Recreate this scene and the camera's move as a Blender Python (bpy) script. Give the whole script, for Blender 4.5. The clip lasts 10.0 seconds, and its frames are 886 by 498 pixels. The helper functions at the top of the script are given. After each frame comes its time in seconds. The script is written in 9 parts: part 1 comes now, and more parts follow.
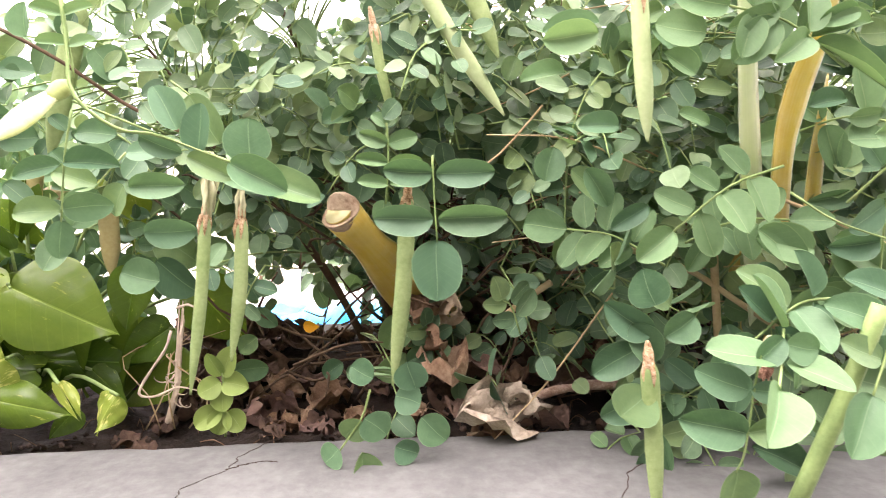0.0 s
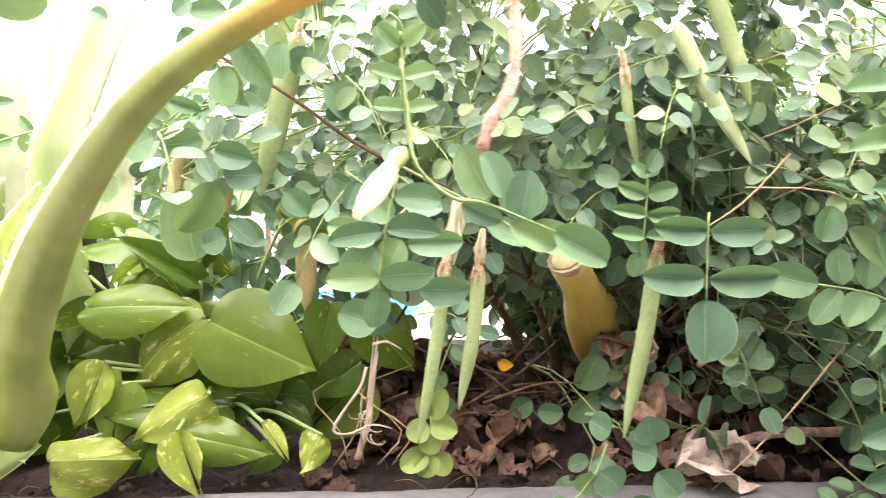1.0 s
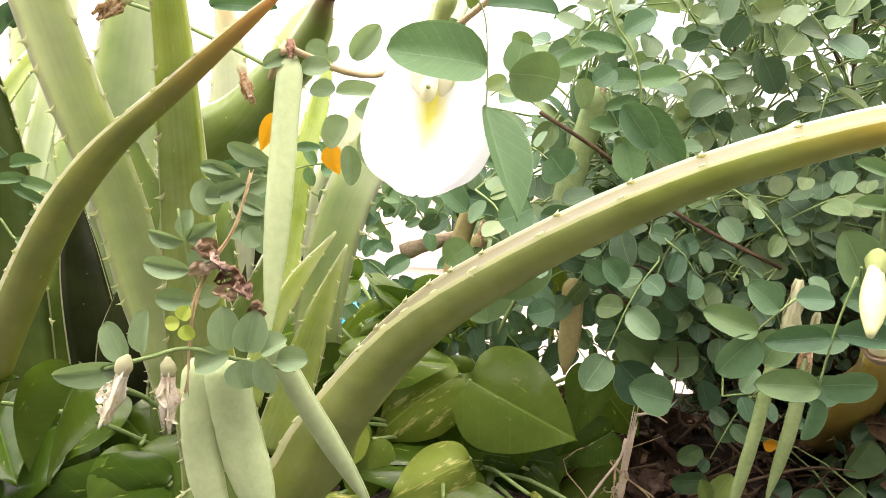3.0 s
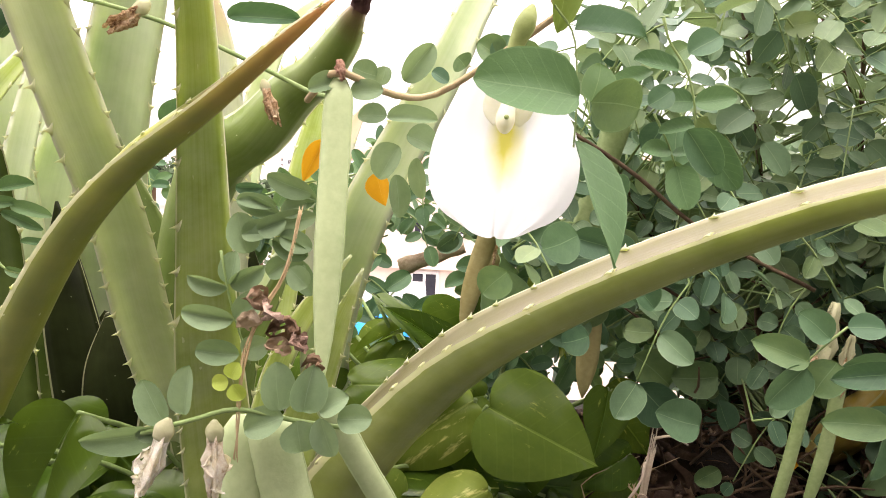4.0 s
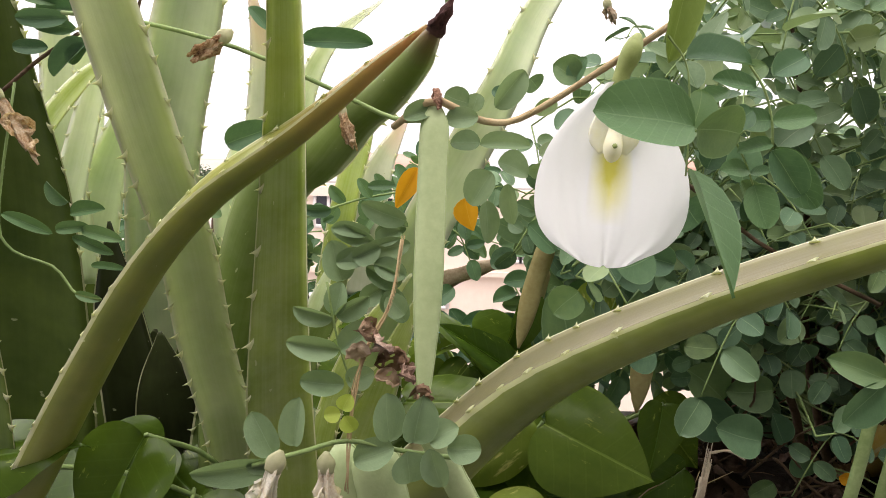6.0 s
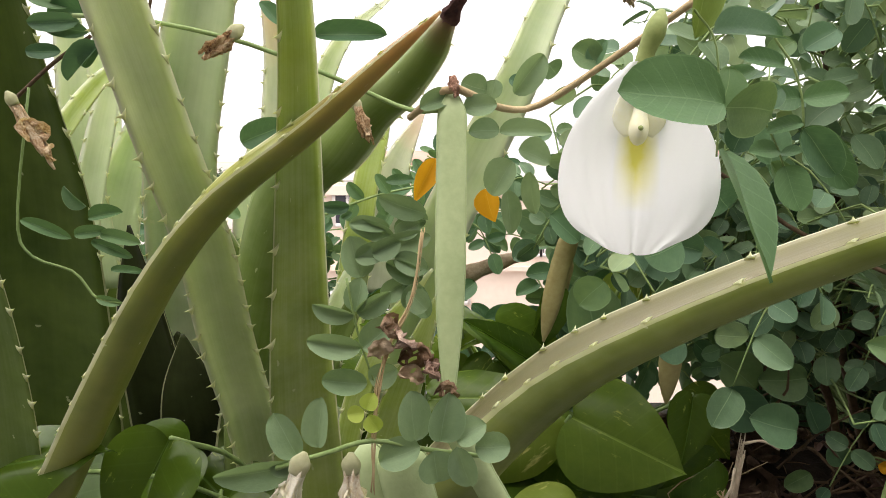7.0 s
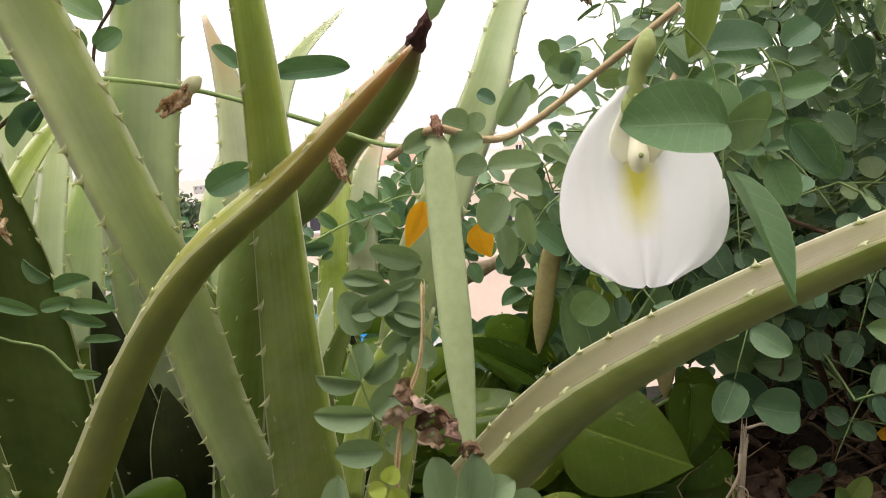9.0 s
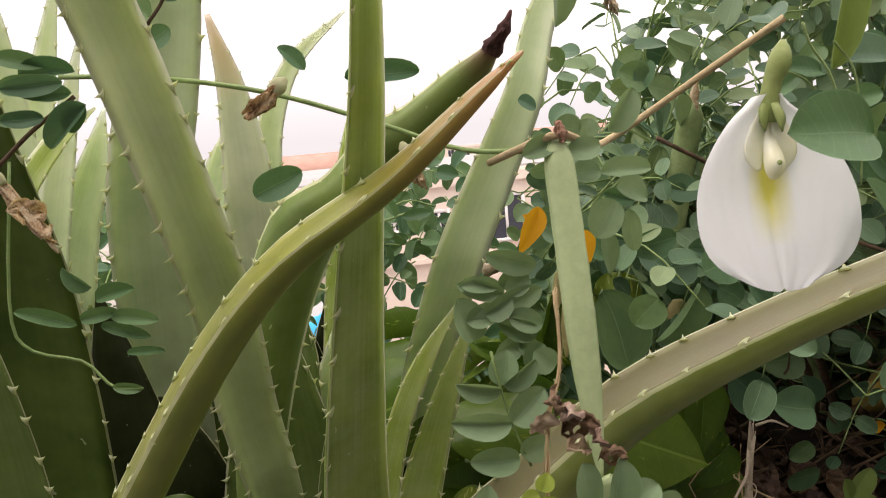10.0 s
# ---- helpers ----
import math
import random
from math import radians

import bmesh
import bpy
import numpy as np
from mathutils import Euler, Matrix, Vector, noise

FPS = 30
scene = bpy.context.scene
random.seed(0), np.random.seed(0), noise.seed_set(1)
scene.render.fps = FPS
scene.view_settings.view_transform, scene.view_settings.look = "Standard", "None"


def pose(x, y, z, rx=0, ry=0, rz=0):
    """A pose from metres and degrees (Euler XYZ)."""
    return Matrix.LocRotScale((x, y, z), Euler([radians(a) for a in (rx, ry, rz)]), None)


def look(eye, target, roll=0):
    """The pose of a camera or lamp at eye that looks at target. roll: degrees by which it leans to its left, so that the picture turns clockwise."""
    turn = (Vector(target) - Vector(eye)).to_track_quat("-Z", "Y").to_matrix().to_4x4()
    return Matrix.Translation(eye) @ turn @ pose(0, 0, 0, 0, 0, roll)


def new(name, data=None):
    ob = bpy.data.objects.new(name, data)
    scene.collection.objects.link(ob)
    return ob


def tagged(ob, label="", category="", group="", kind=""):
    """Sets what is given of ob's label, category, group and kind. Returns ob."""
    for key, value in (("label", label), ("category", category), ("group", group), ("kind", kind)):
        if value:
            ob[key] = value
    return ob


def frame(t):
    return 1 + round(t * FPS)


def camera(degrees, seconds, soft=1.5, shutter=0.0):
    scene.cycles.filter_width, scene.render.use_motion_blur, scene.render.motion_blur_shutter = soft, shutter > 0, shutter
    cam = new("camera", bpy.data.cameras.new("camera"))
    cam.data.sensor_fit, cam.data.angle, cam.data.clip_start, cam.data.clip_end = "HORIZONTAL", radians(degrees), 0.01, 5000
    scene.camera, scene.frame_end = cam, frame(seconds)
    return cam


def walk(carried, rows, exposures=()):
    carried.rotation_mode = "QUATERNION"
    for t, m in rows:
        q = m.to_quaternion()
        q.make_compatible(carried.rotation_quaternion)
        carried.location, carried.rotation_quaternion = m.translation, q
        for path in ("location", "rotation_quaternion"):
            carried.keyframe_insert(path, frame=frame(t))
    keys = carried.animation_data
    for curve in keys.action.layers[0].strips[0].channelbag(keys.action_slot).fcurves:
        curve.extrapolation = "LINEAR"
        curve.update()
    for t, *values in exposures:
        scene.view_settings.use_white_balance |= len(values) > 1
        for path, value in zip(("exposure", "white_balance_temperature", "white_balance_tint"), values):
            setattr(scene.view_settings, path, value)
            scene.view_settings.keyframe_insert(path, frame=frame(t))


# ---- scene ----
cam = camera(64.1, 10.0, soft=0.9, shutter=0.2)
PATH = [
    (0, (-0.017, -0.02, 1.1), (0.053, 1.957, 0.804), -1.4),
    (0.5, (-0.082, -0.007, 1.125), (0.002, 1.966, 0.809), -1.2),
    (1, (-0.176, 0.008, 1.144), (-0.117, 1.977, 0.8), -0.2),
    (1.5, (-0.24, 0.017, 1.147), (-0.239, 1.985, 0.792), 1.1),
    (2, (-0.295, 0.022, 1.163), (-0.354, 1.993, 0.83), 2.1),
    (2.5, (-0.334, 0.03, 1.169), (-0.39, 2.004, 0.855), 2.5),
    (4, (-0.4, 0.07, 1.181), (-0.311, 2.044, 0.87), 2.9),
    (4.5, (-0.414, 0.072, 1.186), (-0.306, 2.046, 0.881), 2.8),
    (5, (-0.425, 0.074, 1.185), (-0.33, 2.049, 0.885), 2.8),
    (5.5, (-0.431, 0.071, 1.188), (-0.352, 2.048, 0.894), 2.7),
    (7, (-0.432, 0.079, 1.185), (-0.425, 2.055, 0.876), 0.2),
    (7.5, (-0.43, 0.083, 1.188), (-0.475, 2.056, 0.867), -0.9),
    (8, (-0.423, 0.086, 1.196), (-0.476, 2.055, 0.851), -3.0),
    (8.5, (-0.423, 0.096, 1.195), (-0.411, 2.062, 0.826), -4.8),
    (9, (-0.442, 0.094, 1.201), (-0.337, 2.063, 0.872), -5.9),
    (9.5, (-0.472, 0.098, 1.216), (-0.262, 2.066, 0.932), -6.4),
    (10, (-0.503, 0.103, 1.207), (-0.209, 2.053, 0.873), -5.3),
]
EXPOSURES = [(0, 1.90, 6800, 28), (0.8, 2.07, 6700, 31), (1.5, 1.8, 6700, 28), (2.5, 1.1, 7000, 22), (4, 0.64, 6950, 26), (5.5, -0.02, 6800, 22), (8, 0.0, 6850, 15), (10, -0.36, 6950, 21)]
walk(cam, [(t, look(eye, target, roll)) for t, eye, target, roll in PATH], EXPOSURES)

# ---- light: bright overcast sky, weak wide sun, high behind the camera ----
world = bpy.data.worlds.new("overcast")
scene.world = world
world.use_nodes = True
wn = world.node_tree
wn.nodes.clear()
sky = wn.nodes.new("ShaderNodeTexSky")
sky.sky_type = "NISHITA"
sky.sun_disc = False
sky.sun_elevation, sky.sun_rotation = radians(68.5), radians(195)
sky.dust_density, sky.air_density = 4.0, 1.0
SKY_STRENGTH = 0.14
grey = wn.nodes.new("ShaderNodeHueSaturation")
grey.inputs["Saturation"].default_value = 0.18
veil = wn.nodes.new("ShaderNodeMix")
veil.data_type = "RGBA"
veil.inputs["Factor"].default_value = 0.8
height = wn.nodes.new("ShaderNodeSeparateXYZ")
wn.links.new(wn.nodes.new("ShaderNodeTexCoord").outputs["Generated"], height.inputs[0])
dome = wn.nodes.new("ShaderNodeValToRGB")
dome.color_ramp.elements[0].position, dome.color_ramp.elements[0].color = 0.0, (0.31, 0.315, 0.32, 1)
dome.color_ramp.elements[1].position, dome.color_ramp.elements[1].color = 1.0, (1.0, 1.0, 0.985, 1)
wn.links.new(height.outputs["Z"], dome.inputs["Fac"])
bright = wn.nodes.new("ShaderNodeVectorMath")
bright.operation = "SCALE"
bright.inputs["Scale"].default_value = 32.0
wn.links.new(dome.outputs["Color"], bright.inputs[0])
wn.links.new(bright.outputs[0], veil.inputs["B"])
bgn = wn.nodes.new("ShaderNodeBackground")
bgn.inputs["Strength"].default_value = SKY_STRENGTH
won = wn.nodes.new("ShaderNodeOutputWorld")
wn.links.new(sky.outputs["Color"], grey.inputs["Color"])
wn.links.new(grey.outputs["Color"], veil.inputs["A"])
wn.links.new(veil.outputs["Result"], bgn.inputs["Color"])
wn.links.new(bgn.outputs["Background"], won.inputs["Surface"])
sun_data = bpy.data.lights.new("sun", "SUN")
sun_data.energy, sun_data.angle, sun_data.color = 1.0, radians(40), (1.0, 0.96, 0.9)
sun = new("sun", sun_data)
sun.matrix_world = look((-0.1, -0.38, 1.0), (0, 0, 0))

# ---- materials ----
def nodes_of(name):
    m = bpy.data.materials.new(name)
    m.use_nodes = True
    nt = m.node_tree
    nt.nodes.clear()
    return m, nt


def add(nt, kind, **values):
    n = nt.nodes.new(kind)
    for key, value in values.items():
        n.inputs[key].default_value = value
    return n


def ramp(nt, source, stops):
    n = nt.nodes.new("ShaderNodeValToRGB")
    while len(n.color_ramp.elements) < len(stops):
        n.color_ramp.elements.new(0.5)
    for e, (pos, col) in zip(n.color_ramp.elements, stops):
        e.position = pos
        e.color = (*col, 1) if len(col) == 3 else col
    nt.links.new(source, n.inputs["Fac"])
    return n.outputs["Color"]


def mixed(nt, a, b, fac, mode="MIX"):
    n = nt.nodes.new("ShaderNodeMix")
    n.data_type, n.blend_type = "RGBA", mode
    for value, key in ((a, "A"), (b, "B"), (fac, "Factor")):
        if isinstance(value, bpy.types.NodeSocket):
            nt.links.new(value, n.inputs[key])
        elif key == "Factor":
            n.inputs[key].default_value = value
        else:
            n.inputs[key].default_value = (*value, 1)
    return n.outputs["Result"]


def maths(nt, op, a, b=0.0, clamp=False):
    n = nt.nodes.new("ShaderNodeMath")
    n.operation, n.use_clamp = op, clamp
    for i, value in enumerate((a, b)):
        if isinstance(value, bpy.types.NodeSocket):
            nt.links.new(value, n.inputs[i])
        else:
            n.inputs[i].default_value = value
    return n.outputs[0]


def noise_of(nt, vec, scale, detail=4.0, rough=0.55):
    n = add(nt, "ShaderNodeTexNoise", Scale=scale, Detail=detail, Roughness=rough)
    nt.links.new(vec, n.inputs["Vector"])
    return n.outputs["Fac"]


def finish(nt, colour, rough, bump=None, bump_size=0.3, thin=0.0, distance=0.001, spec=0.4, thin_tint=(1.0, 1.0, 0.6)):
    p = add(nt, "ShaderNodeBsdfPrincipled")
    p.inputs["Specular IOR Level"].default_value = spec
    out = nt.nodes.new("ShaderNodeOutputMaterial")
    nt.links.new(colour, p.inputs["Base Color"])
    if isinstance(rough, bpy.types.NodeSocket):
        nt.links.new(rough, p.inputs["Roughness"])
    else:
        p.inputs["Roughness"].default_value = rough
    if bump is not None:
        b = add(nt, "ShaderNodeBump", Strength=bump_size, Distance=distance)
        nt.links.new(bump, b.inputs["Height"])
        nt.links.new(b.outputs["Normal"], p.inputs["Normal"])
    last = p.outputs["BSDF"]
    if thin > 0:
        tr = nt.nodes.new("ShaderNodeBsdfTranslucent")
        nt.links.new(mixed(nt, colour, thin_tint, 1.0, "MULTIPLY"), tr.inputs["Color"])
        mx = add(nt, "ShaderNodeMixShader", Fac=thin)
        nt.links.new(last, mx.inputs[1])
        nt.links.new(tr.outputs["BSDF"], mx.inputs[2])
        last = mx.outputs["Shader"]
    nt.links.new(last, out.inputs["Surface"])


def coords(nt):
    n = nt.nodes.new("ShaderNodeTexCoord")
    return n.outputs["Object"], n.outputs["UV"]


def uv_parts(nt, uv):
    n = nt.nodes.new("ShaderNodeSeparateXYZ")
    nt.links.new(uv, n.inputs[0])
    return n.outputs["X"], n.outputs["Y"]


def leaf_material(name, dark, light, rough=0.5, thin=0.3, veins=9.0, vein_colour=None, vary=0.5, per_island=False, blotch=None, blotch_at=0.62, vein=0.05, other=None):
    """A thin leaf: colour that varies leaf by leaf, midrib and side veins along its own length, faint blotches."""
    m, nt = nodes_of(name)
    ob, uv = coords(nt)
    u, v = uv_parts(nt, uv)
    if per_island:
        rnd = nt.nodes.new("ShaderNodeNewGeometry").outputs["Random Per Island"]
    else:
        rnd = nt.nodes.new("ShaderNodeObjectInfo").outputs["Random"]
    side = maths(nt, "ABSOLUTE", maths(nt, "SUBTRACT", v, 0.5))
    shift = nt.nodes.new("ShaderNodeVectorMath")
    shift.operation = "ADD"
    nt.links.new(uv, shift.inputs[0])
    lift = nt.nodes.new("ShaderNodeCombineXYZ")
    nt.links.new(maths(nt, "MULTIPLY", rnd, 37.0), lift.inputs["Z"])
    nt.links.new(lift.outputs[0], shift.inputs[1])
    patchy = noise_of(nt, shift.outputs[0], 3.0, 5.0)
    fine = noise_of(nt, shift.outputs[0], 22.0, 3.0)
    tone = maths(nt, "ADD", maths(nt, "MULTIPLY", rnd, vary), maths(nt, "MULTIPLY", patchy, 0.6))
    tone = maths(nt, "ADD", tone, maths(nt, "MULTIPLY", fine, 0.18))
    col = ramp(nt, maths(nt, "SUBTRACT", tone, 0.22, True), [(0.0, dark), (1.0, light)])
    if other:
        odd = maths(nt, "FRACT", maths(nt, "MULTIPLY", rnd, 13.7))
        col = mixed(nt, col, other, maths(nt, "MULTIPLY", maths(nt, "GREATER_THAN", odd, 0.78), maths(nt, "ADD", maths(nt, "MULTIPLY", patchy, 0.5), 0.1)))
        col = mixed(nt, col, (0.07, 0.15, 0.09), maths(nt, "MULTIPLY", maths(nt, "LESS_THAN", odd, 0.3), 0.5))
    if blotch:
        streak = nt.nodes.new("ShaderNodeMapping")
        streak.inputs["Scale"].default_value = (2.2, 7.0, 1.0)
        streak.inputs["Rotation"].default_value = (0, 0, 0.5)
        nt.links.new(shift.outputs[0], streak.inputs["Vector"])
        spot = noise_of(nt, streak.outputs[0], 1.6, 6.0, 0.65)
        edge = nt.nodes.new("ShaderNodeMapRange")
        edge.inputs["From Min"].default_value = blotch_at
        edge.inputs["From Max"].default_value = blotch_at + 0.09
        nt.links.new(spot, edge.inputs["Value"])
        col = mixed(nt, col, blotch, edge.outputs[0])
    waves = maths(nt, "FRACT", maths(nt, "MULTIPLY", maths(nt, "SUBTRACT", u, maths(nt, "MULTIPLY", side, 0.55)), veins))
    lines = maths(nt, "LESS_THAN", maths(nt, "ABSOLUTE", maths(nt, "SUBTRACT", waves, 0.5)), 0.05)
    rib = maths(nt, "LESS_THAN", side, 0.011)
    mark = maths(nt, "MAXIMUM", maths(nt, "MULTIPLY", lines, vein), maths(nt, "MULTIPLY", rib, 0.4))
    col = mixed(nt, col, vein_colour or light, mark)
    rim = maths(nt, "MULTIPLY", maths(nt, "GREATER_THAN", side, 0.478), 0.3)
    col = mixed(nt, col, vein_colour or light, rim)
    relief = maths(nt, "SUBTRACT", maths(nt, "MULTIPLY", fine, 0.4), mark)
    finish(nt, col, rough, relief, 0.35, thin, 0.0006, spec=0.28)
    return m


def rough_material(name, stops, scale, rough=0.85, bump=0.5, distance=0.002, fine=6.0, thin=0.0, spec=0.3):
    """A plain weathered stuff: a ramp of colours over noise at two scales, with relief."""
    m, nt = nodes_of(name)
    ob, uv = coords(nt)
    big = noise_of(nt, ob, scale, 6.0, 0.6)
    small = noise_of(nt, ob, scale * fine, 5.0, 0.6)
    rnd = nt.nodes.new("ShaderNodeObjectInfo").outputs["Random"]
    tone = maths(nt, "ADD", maths(nt, "MULTIPLY", big, 0.65), maths(nt, "MULTIPLY", small, 0.35))
    tone = maths(nt, "ADD", tone, maths(nt, "MULTIPLY", maths(nt, "SUBTRACT", rnd, 0.5), 0.12))
    col = ramp(nt, tone, stops)
    finish(nt, col, rough, small, bump, thin, distance, spec)
    return m


def aloe_material(name, dark, light, tip=None, tip_from=0.8, rough=0.36, face=None, glow=0.4, waxy=0.4):
    m, nt = nodes_of(name)
    ob, uv = coords(nt)
    u, v = uv_parts(nt, uv)
    streak = nt.nodes.new("ShaderNodeMapping")
    streak.inputs["Scale"].default_value = (1.5, 16.0, 1.0)
    nt.links.new(uv, streak.inputs["Vector"])
    lines = noise_of(nt, streak.outputs[0], 1.4, 5.0, 0.6)
    cloud = noise_of(nt, ob, 22.0, 4.0)
    dots = noise_of(nt, ob, 420.0, 2.0)
    tone = maths(nt, "ADD", maths(nt, "MULTIPLY", lines, 0.16), maths(nt, "MULTIPLY", cloud, 0.84))
    tone = maths(nt, "ADD", tone, maths(nt, "MULTIPLY", u, 0.12))
    col = ramp(nt, tone, [(0.33, dark), (0.78, light)])
    # waxy bloom that greys the skin in patches and streaks
    bloom = nt.nodes.new("ShaderNodeMapRange")
    bloom.inputs["From Min"].default_value, bloom.inputs["From Max"].default_value, bloom.inputs["To Max"].default_value = 0.42, 0.66, waxy
    nt.links.new(maths(nt, "ADD", maths(nt, "MULTIPLY", noise_of(nt, ob, 48.0, 6.0, 0.65), 0.6), maths(nt, "MULTIPLY", lines, 0.4)), bloom.inputs["Value"])
    col = mixed(nt, col, mixed(nt, col, (0.72, 0.76, 0.66), 0.42), bloom.outputs[0])
    scar = nt.nodes.new("ShaderNodeMapping")
    scar.inputs["Scale"].default_value = (30.0, 9.0, 1.0)
    nt.links.new(uv, scar.inputs["Vector"])
    marks = maths(nt, "GREATER_THAN", noise_of(nt, scar.outputs[0], 1.6, 2.0), 0.73)
    col = mixed(nt, col, (0.55, 0.58, 0.36), maths(nt, "MULTIPLY", marks, 0.55))
    fold = maths(nt, "ABSOLUTE", maths(nt, "SUBTRACT", maths(nt, "FRACT", maths(nt, "MULTIPLY", v, 2.0)), 0.5))
    rim = maths(nt, "MULTIPLY", maths(nt, "GREATER_THAN", fold, 0.478), 0.7)
    if face:
        front = maths(nt, "LESS_THAN", v, 0.5)
        col = mixed(nt, col, face, maths(nt, "MULTIPLY", front, maths(nt, "ADD", maths(nt, "MULTIPLY", cloud, 0.5), 0.6)))
    if tip:
        end = nt.nodes.new("ShaderNodeMapRange")
        end.inputs["From Min"].default_value, end.inputs["From Max"].default_value = tip_from, min(tip_from + 0.22, 0.99)
        nt.links.new(maths(nt, "ADD", u, maths(nt, "MULTIPLY", maths(nt, "SUBTRACT", cloud, 0.5), 0.2)), end.inputs["Value"])
        col = mixed(nt, col, tip, end.outputs[0])
    col = mixed(nt, col, (0.60, 0.61, 0.36), rim)
    relief = maths(nt, "ADD", maths(nt, "MULTIPLY", lines, 0.25), maths(nt, "MULTIPLY", dots, 0.15))
    finish(nt, col, rough, relief, 0.35, 0.0, 0.0014, spec=0.4 if glow > 0.2 else 0.15)
    skin = nt.nodes["Principled BSDF"]
    skin.inputs["Subsurface Weight"].default_value = glow
    skin.inputs["Subsurface Radius"].default_value = (1.0, 1.08, 0.75)
    skin.inputs["Subsurface Scale"].default_value = 0.012
    return m


PEA = leaf_material("pea_leaflet", (0.042, 0.105, 0.052), (0.15, 0.27, 0.135), 0.46, 0.28, 8.0, (0.26, 0.40, 0.22), other=(0.21, 0.30, 0.105))
PEA_BROAD = leaf_material("pea_leaflet_broad", (0.055, 0.125, 0.05), (0.13, 0.245, 0.10), 0.5, 0.22, 7.0, (0.2, 0.33, 0.16), vein=0.16)
SPROUT = leaf_material("sprout_leaf", (0.12, 0.20, 0.04), (0.27, 0.36, 0.10), 0.5, 0.25, 8.0, (0.35, 0.45, 0.18), vein=0.05)
PEA_GREY = leaf_material("pea_leaflet_glaucous", (0.14, 0.225, 0.115), (0.29, 0.40, 0.23), 0.6, 0.34, 8.0, (0.30, 0.42, 0.26), vein=0.05)
PEA_YOUNG = leaf_material("pea_leaflet_young", (0.08, 0.165, 0.07), (0.19, 0.31, 0.15), 0.55, 0.26, 8.0, (0.32, 0.46, 0.22))
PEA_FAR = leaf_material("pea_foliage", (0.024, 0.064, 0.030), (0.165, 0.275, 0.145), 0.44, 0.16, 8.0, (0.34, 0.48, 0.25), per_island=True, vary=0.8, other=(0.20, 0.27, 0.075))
# paler copy of pea_foliage: brighter light on the upper bush put into colour
PEA_FAR_LIT = leaf_material("pea_foliage_lit", (0.070, 0.135, 0.06), (0.25, 0.36, 0.195), 0.46, 0.26, 8.0, (0.34, 0.44, 0.25), per_island=True, vary=0.8, other=(0.25, 0.31, 0.11))
POTHOS = leaf_material("pothos_leaf", (0.055, 0.115, 0.014), (0.19, 0.275, 0.04), 0.24, 0.3, 7.0, (0.3, 0.44, 0.08), blotch=(0.42, 0.48, 0.09), blotch_at=0.62, vein=0.05)
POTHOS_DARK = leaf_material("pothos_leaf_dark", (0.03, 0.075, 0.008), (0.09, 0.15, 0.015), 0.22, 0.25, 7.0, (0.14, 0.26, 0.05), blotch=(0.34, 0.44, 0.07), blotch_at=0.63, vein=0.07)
POTHOS_YELLOW = leaf_material("pothos_leaf_yellow", (0.15, 0.235, 0.025), (0.34, 0.41, 0.085), 0.34, 0.32, 7.0, (0.5, 0.58, 0.16), blotch=(0.64, 0.63, 0.22), blotch_at=0.56, vein=0.04)
ORANGE_LEAF = leaf_material("yellowed_leaflet", (0.62, 0.27, 0.01), (0.85, 0.46, 0.03), 0.5, 0.4, 8.0, (0.85, 0.5, 0.1))
LIME_LEAF = leaf_material("new_lime_leaflet", (0.30, 0.42, 0.05), (0.5, 0.6, 0.14), 0.5, 0.35, 8.0, (0.55, 0.65, 0.2))
ALOE = aloe_material("aloe_green", (0.18, 0.255, 0.032), (0.395, 0.485, 0.12))
ALOE_LIGHT = aloe_material("aloe_light", (0.37, 0.45, 0.215), (0.63, 0.70, 0.395))
# darker copies of aloe_green: shade low in the plant put into the colour
ALOE_SHADED = aloe_material("aloe_shaded", (0.040, 0.075, 0.010), (0.125, 0.18, 0.036), glow=0.1, waxy=0.03)
ALOE_HALF_SHADED = aloe_material("aloe_half_shaded_green", (0.085, 0.135, 0.03), (0.19, 0.265, 0.07), glow=0.12, waxy=0.12)
# near-black: the deep shade inside the rosette painted onto filler leaves
ALOE_SHADE_FILL = aloe_material("aloe_shade_fill", (0.008, 0.010, 0.004), (0.048, 0.06, 0.022), glow=0.0, waxy=0.0)
ALOE_PALE = aloe_material("aloe_pale", (0.36, 0.46, 0.24), (0.60, 0.68, 0.42))
ALOE_BROWNING = aloe_material("aloe_browning", (0.15, 0.185, 0.03), (0.29, 0.30, 0.055), (0.36, 0.17, 0.06), 0.70, glow=0.25, waxy=0.05)
ALOE_ORANGE_END = aloe_material("aloe_orange_end", (0.15, 0.195, 0.022), (0.30, 0.35, 0.075), (0.75, 0.34, 0.03), 0.66, face=(0.165, 0.14, 0.085), glow=0.3, waxy=0.15)
ALOE_PURPLE_END = aloe_material("aloe_purple_end", (0.10, 0.16, 0.03), (0.19, 0.25, 0.07), (0.13, 0.045, 0.04), 0.80, glow=0.1, waxy=0.12)
ALOE_DRY_END = aloe_material("aloe_dry_end", (0.34, 0.38, 0.25), (0.52, 0.54, 0.38), (0.55, 0.38, 0.28), 0.74)
ALOE_OLD = aloe_material("aloe_old_orange", (0.40, 0.27, 0.03), (0.62, 0.45, 0.08))
SPINE = rough_material("aloe_spine", [(0.3, (0.64, 0.68, 0.46)), (0.7, (0.82, 0.84, 0.66))], 60, 0.5, 0.1, thin=0.55)
STEM_GREEN = rough_material("green_stem", [(0.3, (0.14, 0.22, 0.07)), (0.7, (0.28, 0.38, 0.14))], 70, 0.6, 0.2)
